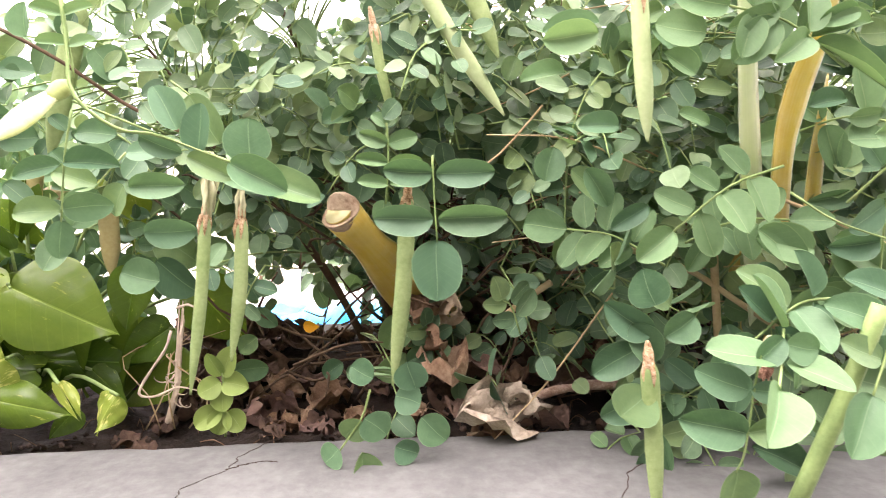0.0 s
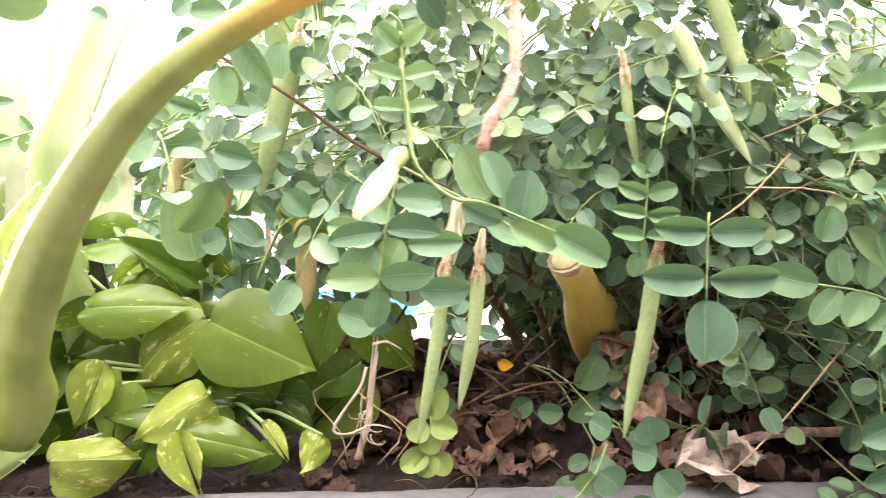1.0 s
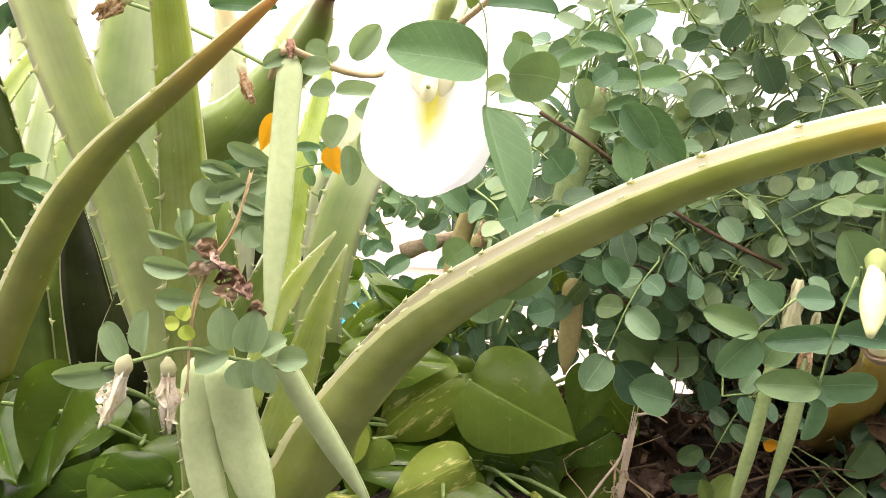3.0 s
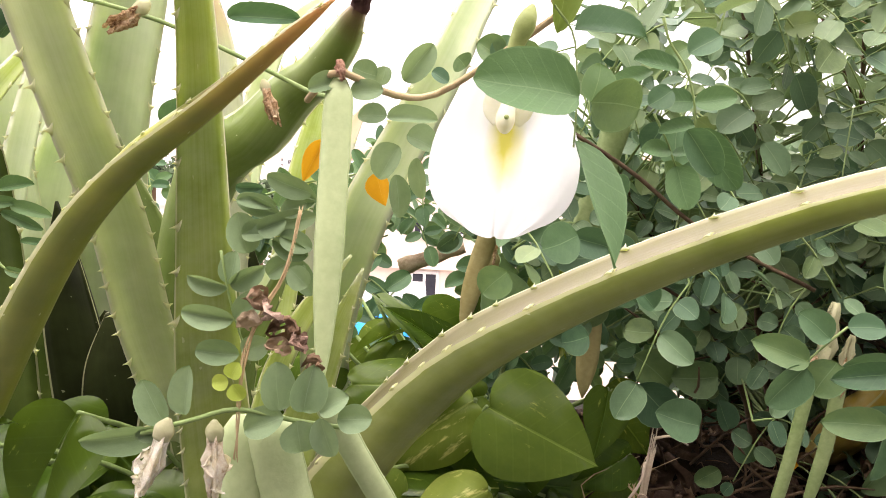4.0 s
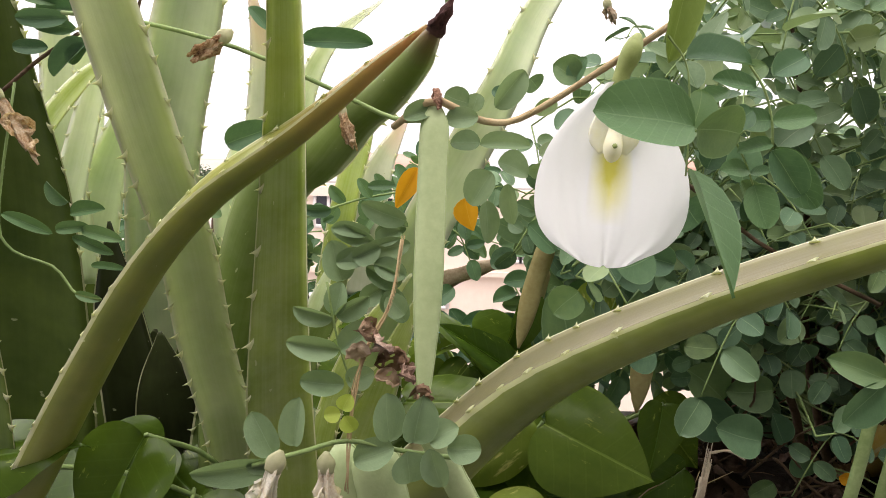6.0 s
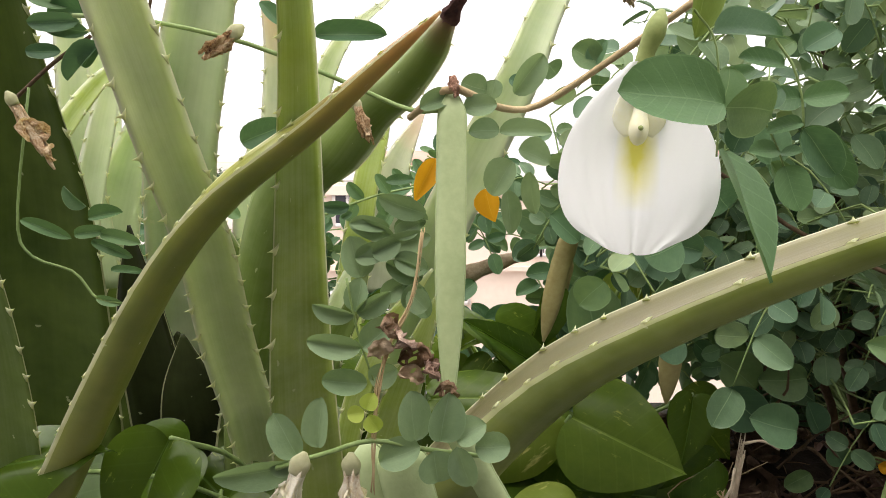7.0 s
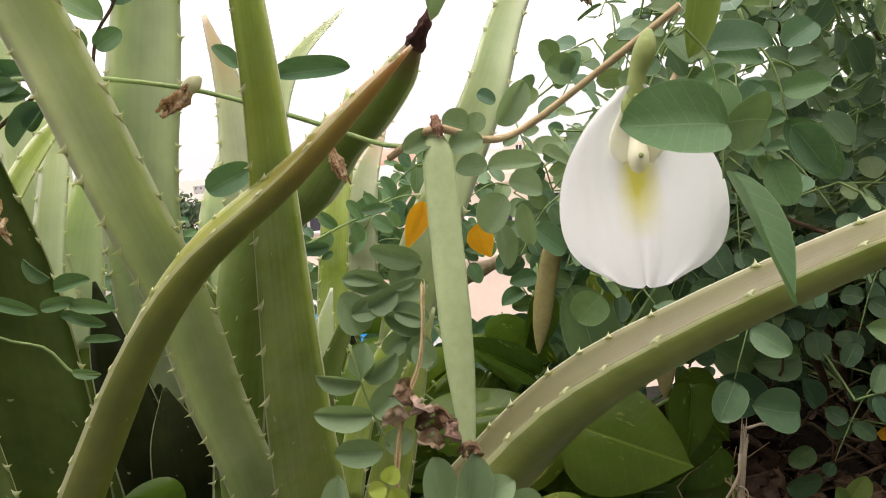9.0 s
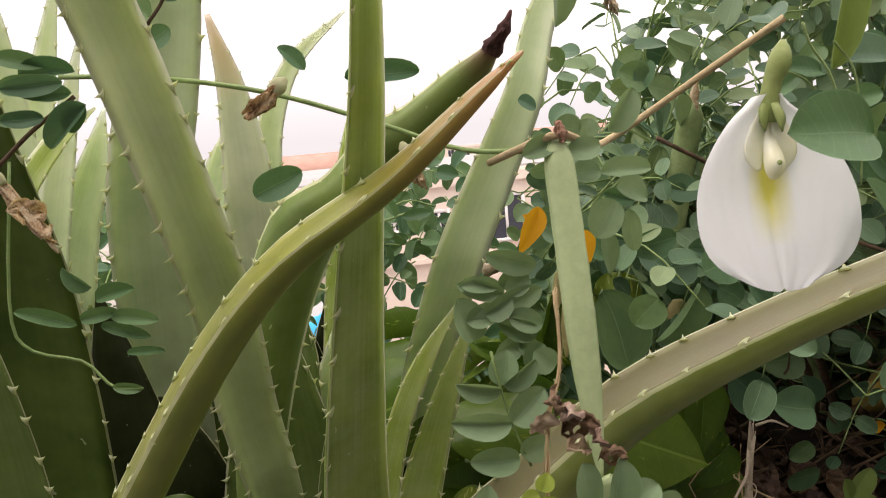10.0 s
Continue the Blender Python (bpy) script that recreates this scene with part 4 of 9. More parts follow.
aloe_leaf(aloe, [(-0.5851, 0.78, 1.07, 0.0429), (-0.5629, 0.78, 1.159, 0.0316), (-0.5485, 0.77, 1.225, 0.0235), (-0.5214, 0.76, 1.277, 0.016), (-0.4723, 0.75, 1.316, 0.0025)], (0, -1, 0.3), ALOE_PALE)
aloe_leaf(aloe, [(-0.6064, 0.8, 1.045, 0.0662), (-0.6115, 0.8, 1.124, 0.0595), (-0.5974, 0.8, 1.188, 0.0374), (-0.58, 0.8, 1.239, 0.0032)], (0, -1, 0.2), ALOE_PALE)
aloe_leaf(aloe, [(-0.5742, 0.6050, 0.9190, 0.0714), (-0.5608, 0.5950, 0.9938, 0.0667), (-0.5467, 0.5900, 1.0606, 0.0471), (-0.5397, 0.5850, 1.0929, 0.0231), (-0.5349, 0.5850, 1.1242, 0.0016)], (0, -1, 0.2), ALOE_HALF_SHADED)
aloe_leaf(aloe, [(-0.7275, 0.60, 0.9094, 0.1125), (-0.7126, 0.58, 0.9906, 0.0995), (-0.698, 0.555, 1.071, 0.0855), (-0.6845, 0.53, 1.149, 0.0655), (-0.6759, 0.5, 1.217, 0.0412), (-0.6725, 0.48, 1.272, 0.0252), (-0.6681, 0.46, 1.31, 0.0018)], (0.05, -0.95, -0.05), ALOE_SHADED)
aloe_leaf(aloe, [(-0.6951, 0.62, 1.068, 0.0399), (-0.7005, 0.62, 1.131, 0.0348), (-0.699, 0.61, 1.207, 0.0276), (-0.7016, 0.61, 1.288, 0.0183), (-0.7088, 0.62, 1.352, 0.0016)], (0, -1, 0.1), ALOE_PALE)
aloe_leaf(aloe, [(-0.7402, 0.7, 0.9869, 0.0569), (-0.7276, 0.7, 1.071, 0.0532), (-0.7039, 0.69, 1.147, 0.0391), (-0.6782, 0.68, 1.2, 0.0237), (-0.6628, 0.68, 1.246, 0.0019)], (0.1, -1, 0.1), ALOE_PALE)
aloe_leaf(aloe, [(-0.7861, 0.76, 1.014, 0.0731), (-0.772, 0.76, 1.105, 0.066), (-0.7508, 0.76, 1.186, 0.0378), (-0.7349, 0.76, 1.244, 0.0032)], (0, -1, 0.1), ALOE_PALE)
aloe_leaf(aloe, [(-0.722, 0.56, 1.13, 0.0194), (-0.6891, 0.56, 1.183, 0.0175), (-0.6588, 0.56, 1.22, 0.0135), (-0.6345, 0.56, 1.238, 0.0019)], (0, -0.9, 0.4), ALOE)
aloe_leaf(aloe, [(-0.6626, 0.44, 0.9879, 0.0342), (-0.6571, 0.43, 1.045, 0.029), (-0.6539, 0.42, 1.09, 0.0237), (-0.6541, 0.41, 1.14, 0.0161), (-0.6593, 0.41, 1.175, 0.0013)], (0.2, -0.95, 0.2), ALOE_HALF_SHADED)
aloe_leaf(aloe, [(-0.7049, 0.6, 1.077, 0.0266), (-0.6853, 0.6, 1.16, 0.0231), (-0.6673, 0.6, 1.225, 0.0164), (-0.6482, 0.6, 1.287, 0.0018)], (0, -1, 0.1), ALOE_PALE)
aloe_leaf(aloe, [(-0.7425, 0.66, 1.099, 0.0378), (-0.7194, 0.66, 1.185, 0.0308), (-0.6961, 0.66, 1.264, 0.0202), (-0.6729, 0.66, 1.343, 0.002)], (0, -1, 0.1), ALOE_PALE)
aloe_leaf(aloe, [(-0.4754, 0.5200, 0.9201, 0.0350), (-0.4873, 0.4900, 0.9206, 0.0520), (-0.5040, 0.4550, 0.9201, 0.0580), (-0.5273, 0.4200, 0.9117, 0.0500), (-0.5447, 0.3900, 0.9035, 0.0300), (-0.5548, 0.3700, 0.8989, 0.0015)], (0.3, -0.85, 0.42), ALOE_HALF_SHADED, thick=0.3)
aloe_leaf(aloe, [(-0.5455, 0.6700, 0.8479, 0.0615), (-0.5674, 0.6500, 0.9350, 0.0558), (-0.5813, 0.6300, 1.0097, 0.0456), (-0.5883, 0.6100, 1.0720, 0.0337), (-0.6057, 0.5900, 1.1425, 0.0136), (-0.6090, 0.5800, 1.1724, 0.0018)], (0.3, -0.9, 0.3), ALOE_HALF_SHADED)
aloe_leaf(aloe, [(-0.5236, 0.62, 0.9194, 0.0356), (-0.5271, 0.62, 0.9927, 0.0319), (-0.5123, 0.61, 1.051, 0.0193), (-0.4994, 0.61, 1.095, 0.0019)], (0, -1, 0.2), ALOE_PALE)
pothos = thing("pothos_plant", (-0.36, 0.58, 0.87), "golden pothos with glossy variegated heart-shaped leaves", "pothos plant")
heart_leaf(pothos, (-0.3420, 0.545, 0.9952), (-0.2605, 0.527, 0.9588), 0.0850, "green", (-0.2, -0.75, 0.6), (-0.36, 0.6, 0.88), 4)
heart_leaf(pothos, (-0.4400, 0.555, 1.004), (-0.3535, 0.54, 1.013), 0.0500, "green", (0, -0.7, 0.7), (-0.36, 0.6, 0.88), 4)
heart_leaf(pothos, (-0.3398, 0.5720, 0.9275), (-0.2564, 0.5560, 0.9266), 0.0500, "dark", (0.05, -0.85, 0.5), (-0.36, 0.6, 0.88), 4)
heart_leaf(pothos, (-0.3391, 0.5250, 0.9430), (-0.4007, 0.5100, 0.9135), 0.0508, "yellow", (0.25, -0.85, 0.45), (-0.36, 0.6, 0.88), 1)
heart_leaf(pothos, (-0.3491, 0.5550, 0.9962), (-0.4227, 0.5400, 0.9550), 0.0670, "yellow", (0.1, -0.8, 0.6), (-0.36, 0.6, 0.88), 4)
heart_leaf(pothos, (-0.4125, 0.5450, 0.9456), (-0.4218, 0.5300, 0.8942), 0.0408, "green", (0.4, -0.85, 0.3), (-0.36, 0.6, 0.88), 2)
heart_leaf(pothos, (-0.4596, 0.515, 0.8958), (-0.3941, 0.505, 0.9008), 0.0600, "yellow", (0.1, -0.8, 0.55), (-0.36, 0.6, 0.88), 3)
heart_leaf(pothos, (-0.3576, 0.5050, 0.9231), (-0.3403, 0.4900, 0.8752), 0.0259, "yellow", (-0.3, -0.85, 0.3), (-0.36, 0.6, 0.88), 0)
heart_leaf(pothos, (-0.3565, 0.5200, 0.9126), (-0.2915, 0.5050, 0.9022), 0.0396, "green", (0.05, -0.85, 0.5), (-0.36, 0.6, 0.88), 4)
heart_leaf(pothos, (-0.2968, 0.5150, 0.9238), (-0.2764, 0.5000, 0.8999), 0.0188, "yellow", (0.3, -0.85, 0.4), (-0.36, 0.6, 0.88), 0)
heart_leaf(pothos, (-0.2531, 0.5150, 0.9131), (-0.2709, 0.5000, 0.8908), 0.0326, "yellow", (0.0, -0.85, 0.5), (-0.36, 0.6, 0.88), 3)
heart_leaf(pothos, (-0.4255, 0.6, 1.057), (-0.3387, 0.57, 0.992), 0.0348, "dark", (0.5, -0.6, 0.6), (-0.36, 0.6, 0.88))
heart_leaf(pothos, (-0.286, 0.62, 1.084), (-0.2799, 0.61, 1.008), 0.0508, "yellow", (-0.2, -1, 0.2), (-0.36, 0.6, 0.88))
heart_leaf(pothos, (-0.2497, 0.5650, 1.0040), (-0.2583, 0.5500, 0.9537), 0.0392, "dark", (0.1, -1, 0.2), (-0.36, 0.6, 0.88), 0)
heart_leaf(pothos, (-0.3906, 0.6, 1.041), (-0.4447, 0.59, 1.023), 0.0273, "green", (0, -0.7, 0.7), (-0.36, 0.6, 0.88))
heart_leaf(pothos, (-0.3907, 0.61, 1.045), (-0.3302, 0.59, 1.011), 0.0380, "green", (0, -0.7, 0.7), (-0.36, 0.6, 0.88))
heart_leaf(pothos, (-0.4217, 0.55, 0.956), (-0.459, 0.54, 0.909), 0.0312, "green", (0.3, -0.8, 0.5), (-0.36, 0.6, 0.88))
heart_leaf(pothos, (-0.3232, 0.57, 0.9229), (-0.3681, 0.56, 0.8967), 0.0418, "dark", (0, -0.8, 0.6), (-0.36, 0.6, 0.88))
heart_leaf(pothos, (-0.3932, 0.57, 0.9215), (-0.4472, 0.56, 0.8852), 0.0419, "dark", (0, -0.8, 0.6), (-0.36, 0.6, 0.88))
heart_leaf(pothos, (-0.5849, 0.4600, 1.0163), (-0.6113, 0.4300, 0.9637), 0.0660, "dark", (0.1, -0.85, 0.5), (-0.55, 0.6, 0.88))
heart_leaf(pothos, (-0.6890, 0.4400, 1.0047), (-0.6086, 0.4200, 1.0317), 0.0520, "dark", (0.1, -0.6, 0.8), (-0.55, 0.6, 0.88))
heart_leaf(pothos, (-0.5606, 0.53, 0.9065), (-0.6748, 0.5, 0.8992), 0.0549, "dark", (0, -0.7, 0.7), (-0.55, 0.6, 0.88))
heart_leaf(pothos, (-0.609, 0.56, 0.9678), (-0.6946, 0.53, 0.9146), 0.0663, "dark", (0, -0.7, 0.7), (-0.55, 0.6, 0.88))
heart_leaf(pothos, (-0.3578, 0.58, 1.019), (-0.4158, 0.56, 1.063), 0.0281, "dark", (0.2, -0.8, 0.5), (-0.36, 0.6, 0.88))
heart_leaf(pothos, (-0.3514, 0.6, 1.078), (-0.3585, 0.59, 1.018), 0.0231, "dark", (0.7, -0.7, 0.2), (-0.36, 0.6, 0.88))
heart_leaf(pothos, (-0.3928, 0.58, 1.024), (-0.42, 0.57, 0.993), 0.0369, "green", (0, -0.8, 0.5), (-0.36, 0.6, 0.88))
heart_leaf(pothos, (-0.4265, 0.5500, 0.9617), (-0.4442, 0.5350, 0.9110), 0.0428, "yellow", (0.4, -0.85, 0.3), (-0.36, 0.6, 0.88), 2)
heart_leaf(pothos, (-0.3296, 0.55, 0.9239), (-0.435, 0.53, 0.9357), 0.0483, "dark", (0, -0.8, 0.5), (-0.36, 0.6, 0.88))
heart_leaf(pothos, (-0.3389, 0.58, 0.99), (-0.3983, 0.57, 0.9829), 0.0296, "green", (0, -0.7, 0.7), (-0.36, 0.6, 0.88))
heart_leaf(pothos, (-0.4089, 0.6, 1.017), (-0.4327, 0.58, 0.9911), 0.0345, "green", (0.2, -0.8, 0.5), (-0.36, 0.6, 0.88))
heart_leaf(pothos, (-0.2268, 0.5700, 0.9521), (-0.2681, 0.5550, 0.9281), 0.0392, "dark", (0.1, -0.9, 0.4), (-0.36, 0.6, 0.88), 1)
heart_leaf(pothos, (-0.3851, 0.5300, 0.9039), (-0.4018, 0.5200, 0.8774), 0.0324, "dark", (0.1, -0.85, 0.45), (-0.36, 0.6, 0.88), 1)
heart_leaf(pothos, (-0.2917, 0.5300, 0.8975), (-0.3143, 0.5200, 0.8785), 0.0249, "dark", (0.1, -0.85, 0.45), (-0.36, 0.6, 0.88), 4)
heart_leaf(pothos, (-0.3564, 0.5450, 0.9155), (-0.3281, 0.5350, 0.8958), 0.0332, "dark", (0.1, -0.85, 0.45), (-0.36, 0.6, 0.88), 4)
heart_leaf(pothos, (-0.4506, 0.5600, 0.9300), (-0.4263, 0.5500, 0.9001), 0.0291, "dark", (0.1, -0.85, 0.45), (-0.36, 0.6, 0.88), 0)
heart_leaf(pothos, (-0.2921, 0.5600, 0.9202), (-0.2639, 0.5500, 0.8948), 0.0249, "dark", (0.1, -0.85, 0.45), (-0.36, 0.6, 0.88), 4)
vine = thing("butterfly_pea_vine", (-0.1, 0.5, 0.87), "climbing butterfly pea vine with blue-green leaflets and hanging pods", "vine")
stalk = compound(vine, [(-0.0066, 0.418, 1.093), (-0.0062, 0.418, 1.071), (-0.0049, 0.418, 1.038)], radius=0.00067)
leaflet(stalk, (-0.0072, 0.418, 1.054), (-0.0441, 0.418, 1.054), 0.0203)
leaflet(stalk, (-0.0044, 0.418, 1.053), (0.0396, 0.418, 1.054), 0.0204)
leaflet(stalk, (-0.0067, 0.42, 1.082), (-0.0374, 0.42, 1.084), 0.0175)
leaflet(stalk, (-0.0047, 0.42, 1.081), (0.0325, 0.42, 1.082), 0.0182)
leaflet(stalk, (-0.005, 0.418, 1.04), (-0.0066, 0.41, 1.003), 0.0313, "green", (0, -1, 0.1))
stalk = compound(vine, [(-0.035, 0.447, 1.114), (-0.0348, 0.447, 1.088), (-0.0376, 0.447, 1.061)], radius=0.00071)
leaflet(stalk, (-0.0347, 0.447, 1.101), (-0.0532, 0.447, 1.108), 0.0113, "young")
leaflet(stalk, (-0.034, 0.447, 1.101), (-0.0152, 0.447, 1.105), 0.0128, "young")
leaflet(stalk, (-0.0352, 0.447, 1.088), (-0.0562, 0.447, 1.092), 0.0092, "young")
leaflet(stalk, (-0.0341, 0.447, 1.088), (-0.0122, 0.447, 1.089), 0.0114, "young")
leaflet(stalk, (-0.0353, 0.447, 1.074), (-0.0556, 0.447, 1.077), 0.0097, "young")
leaflet(stalk, (-0.0345, 0.447, 1.074), (-0.015, 0.447, 1.073), 0.0093, "young")
leaflet(stalk, (-0.0384, 0.447, 1.064), (-0.0414, 0.447, 1.048), 0.0144, "young")
leaflet(stalk, (-0.0349, 0.447, 1.112), (-0.0445, 0.447, 1.12), 0.0085, "young")
leaflet(stalk, (-0.0349, 0.447, 1.112), (-0.0285, 0.447, 1.121), 0.0078, "young")
tube("stem", [(-0.1848, 0.34, 1.174), (-0.1819, 0.335, 1.15), (-0.1785, 0.33, 1.127), (-0.1619, 0.335, 1.111), (-0.1447, 0.345, 1.107), (-0.108, 0.36, 1.09)], 0.00090, STEM_GREEN, vine)
stalk = compound(vine, [(-0.187, 0.345, 1.121), (-0.1927, 0.345, 1.099), (-0.1967, 0.345, 1.072), (-0.1979, 0.345, 1.065)], radius=0.00054)
leaflet(stalk, (-0.1947, 0.345, 1.094), (-0.2218, 0.345, 1.09), 0.0119)
leaflet(stalk, (-0.193, 0.345, 1.095), (-0.1664, 0.345, 1.094), 0.0130)
leaflet(stalk, (-0.1967, 0.345, 1.071), (-0.2235, 0.345, 1.071), 0.0143)
leaflet(stalk, (-0.1962, 0.345, 1.072), (-0.1709, 0.345, 1.073), 0.0159)
leaflet(stalk, (-0.1979, 0.345, 1.066), (-0.2005, 0.345, 1.046), 0.0138)
stalk = compound(vine, [(-0.1615, 0.345, 1.11), (-0.1447, 0.345, 1.107), (-0.1109, 0.345, 1.093)], radius=0.00054)
leaflet(stalk, (-0.1368, 0.348, 1.11), (-0.1473, 0.348, 1.132), 0.0174)
leaflet(stalk, (-0.127, 0.348, 1.098), (-0.1247, 0.348, 1.123), 0.0191)
leaflet(stalk, (-0.1123, 0.348, 1.093), (-0.0839, 0.348, 1.077), 0.0183)
leaflet(stalk, (-0.1333, 0.348, 1.096), (-0.1101, 0.348, 1.085), 0.0132)
leaflet(stalk, (-0.1565, 0.348, 1.107), (-0.1366, 0.348, 1.098), 0.0120)
leaflet(stalk, (-0.1668, 0.348, 1.108), (-0.1891, 0.348, 1.111), 0.0141)
stalk = compound(vine, [(-0.1846, 0.34, 1.186), (-0.1836, 0.34, 1.162), (-0.182, 0.34, 1.136)], radius=0.00055)
for side in (-1, 1):
    leaflet(stalk, (-0.1838, 0.34, 1.1655), (-0.1838 + side * 0.0150, 0.336, 1.1695), 0.0072, "young", (side * 0.2, -1, 0.45))
    leaflet(stalk, (-0.1830, 0.34, 1.1515), (-0.1830 + side * 0.0145, 0.336, 1.1535), 0.0068, "young", (side * 0.2, -1, 0.45))
    leaflet(stalk, (-0.1845, 0.34, 1.1800), (-0.1845 + side * 0.0105, 0.337, 1.1890), 0.0080, "young", (side * 0.5, -1, 0.2))
bud = tube("flower_bud", [(-0.1854, 0.3356, 1.131), (-0.1906, 0.3262, 1.124), (-0.1949, 0.3185, 1.118), (-0.1992, 0.3108, 1.112), (-0.2036, 0.303, 1.106)], [0.0022, 0.0042, 0.0055, 0.0048, 0.0016], BUD, vine, 10, 0.75, label="pale cream closed flower bud")
tube("calyx", [(-0.1841, 0.3377, 1.133), (-0.1862, 0.334, 1.13), (-0.1897, 0.3278, 1.125)], [0.0024, 0.0046, 0.003], CALYX, bud, 9)
pod(vine, [(-0.1602, 0.463, 1.056), (-0.1679, 0.463, 0.9958), (-0.1799, 0.463, 0.9295)], 0.0082, POD)
dry_flower(vine, (-0.1536, 0.46, 1.098), (-0.1566, 0.46, 1.054), 0.0123, False, CALYX_PALE)
pod(vine, [(-0.1381, 0.47, 1.052), (-0.1417, 0.47, 1.005), (-0.1516, 0.47, 0.9506)], 0.0092, POD)
dry_flower(vine, (-0.1358, 0.468, 1.077), (-0.139, 0.468, 1.052), 0.0082, False, CALYX_PALE)
pod(vine, [(-0.0231, 0.455, 1.065), (-0.0279, 0.46, 1.003), (-0.0379, 0.463, 0.9311)], 0.0112, POD)
pod(vine, [(-0.2683, 0.563, 1.072), (-0.2681, 0.563, 1.036), (-0.2699, 0.563, 0.997)], 0.0164, POD_TAN, False)
pod(vine, [(-0.3379, 0.6, 1.097), (-0.3443, 0.6, 1.067), (-0.3478, 0.6, 1.038)], 0.0140, POD_TAN)
pod(vine, [(-0.2640, 0.54, 1.210), (-0.2800, 0.535, 1.150), (-0.2935, 0.53, 1.095)], 0.0180, POD)
pod(vine, [(-0.3482, 0.53, 1.125), (-0.3566, 0.53, 1.093), (-0.3641, 0.53, 1.053)], 0.0129, POD_TAN, False)
pod(vine, [(-0.0108, 0.48, 1.209), (0.0141, 0.48, 1.166), (0.0459, 0.48, 1.118)], 0.0112, POD_PALE, False)
pod(vine, [(0.0099, 0.48, 1.234), (0.0272, 0.48, 1.195), (0.0423, 0.48, 1.157)], 0.0125, POD)
pod(vine, [(-0.0429, 0.48, 1.181), (-0.039, 0.48, 1.152), (-0.0314, 0.48, 1.115)], 0.0063, POD)
pod(vine, [(0.1141, 0.4, 1.185), (0.1175, 0.4, 1.141), (0.121, 0.4, 1.098)], 0.0104, POD_PALE)
pod(vine, [(0.1108, 0.36, 0.9756), (0.1142, 0.36, 0.9353), (0.118, 0.36, 0.8762)], 0.0102, POD)
leaflet(vine, (-0.2595, 0.45, 1.172), (-0.2611, 0.4500, 1.1942), 0.0186)
leaflet(vine, (-0.3152, 0.47, 1.135), (-0.3429, 0.4700, 1.1320), 0.0182)
leaflet(vine, (-0.3083, 0.47, 1.129), (-0.2847, 0.4700, 1.1223), 0.0188)
leaflet(vine, (-0.3084, 0.46, 1.11), (-0.3303, 0.4600, 1.0767), 0.0266)
leaflet(vine, (-0.2664, 0.48, 1.101), (-0.2517, 0.4800, 1.0855), 0.0178)
leaflet(vine, (-0.2927, 0.5, 1.153), (-0.3037, 0.5000, 1.1582), 0.0141)
leaflet(vine, (-0.2353, 0.5, 1.16), (-0.228, 0.5, 1.149), 0.0230)
leaflet(vine, (-0.3926, 0.5, 1.219), (-0.3822, 0.5000, 1.2138), 0.0110)
leaflet(vine, (-0.3452, 0.5, 1.161), (-0.3246, 0.5000, 1.1551), 0.0113)
leaflet(vine, (-0.2638, 0.5, 1.115), (-0.2747, 0.5000, 1.1261), 0.0127)
leaflet(vine, (-0.3335, 0.5, 1.052), (-0.3444, 0.5, 1.101), 0.0370)
leaflet(vine, (-0.3115, 0.5, 1.11), (-0.2859, 0.5000, 1.1130), 0.0256)
leaflet(vine, (-0.3074, 0.5, 1.159), (-0.2822, 0.5000, 1.1568), 0.0185)
leaflet(vine, (-0.2513, 0.5, 1.196), (-0.2594, 0.5000, 1.1775), 0.0194)
leaflet(vine, (-0.2396, 0.5, 1.171), (-0.224, 0.5, 1.149), 0.0264)
leaflet(vine, (-0.2729, 0.5, 1.095), (-0.2570, 0.5000, 1.0839), 0.0172)
leaflet(vine, (-0.2083, 0.5, 1.004), (-0.2365, 0.5, 1.012), 0.0280)
leaflet(vine, (-0.3541, 0.52, 1.131), (-0.3183, 0.52, 1.128), 0.0239)
tube("stem", [(-0.6125, 0.44, 1.244), (-0.5729, 0.43, 1.24), (-0.5244, 0.42, 1.229), (-0.48, 0.41, 1.212), (-0.4475, 0.4, 1.198), (-0.4307, 0.36, 1.196)], 0.00112, STEM_GREEN, vine)
tube("stem", [(-0.6559, 0.46, 1.205), (-0.6348, 0.46, 1.223), (-0.614, 0.46, 1.237)], 0.00104, STEM_BROWN, vine)
dry_flower(vine, (-0.5180, 0.385, 1.2285), (-0.5320, 0.382, 1.2170), 0.0090, True, DRY_PALE)
dry_flower(vine, (-0.4700, 0.404, 1.2), (-0.4640, 0.403, 1.182), 0.0068, True, DRY_PALE)
dry_flower(vine, (-0.6416, 0.432, 1.203), (-0.6225, 0.432, 1.169), 0.0089, True, DRY_PALE)
dry_flower(vine, (-0.3151, 0.55, 1.281), (-0.3104, 0.55, 1.268), 0.0082, True, DRY)
leaflet(vine, (-0.6147, 0.45, 1.243), (-0.6414, 0.45, 1.242), 0.0097)
leaflet(vine, (-0.6251, 0.45, 1.228), (-0.6434, 0.45, 1.228), 0.0081)
leaflet(vine, (-0.508, 0.43, 1.238), (-0.5184, 0.43, 1.249), 0.0082)
leaflet(vine, (-0.4912, 0.42, 1.232), (-0.4578, 0.42, 1.235), 0.0113)
leaflet(vine, (-0.5407, 0.47, 1.182), (-0.5161, 0.47, 1.193), 0.0156)
leaflet(vine, (-0.4799, 0.45, 1.15), (-0.4949, 0.45, 1.149), 0.0078)
leaflet(vine, (-0.4784, 0.45, 1.146), (-0.4843, 0.45, 1.143), 0.0042)
leaflet(vine, (-0.4647, 0.5, 1.16), (-0.4477, 0.5, 1.161), 0.0068)
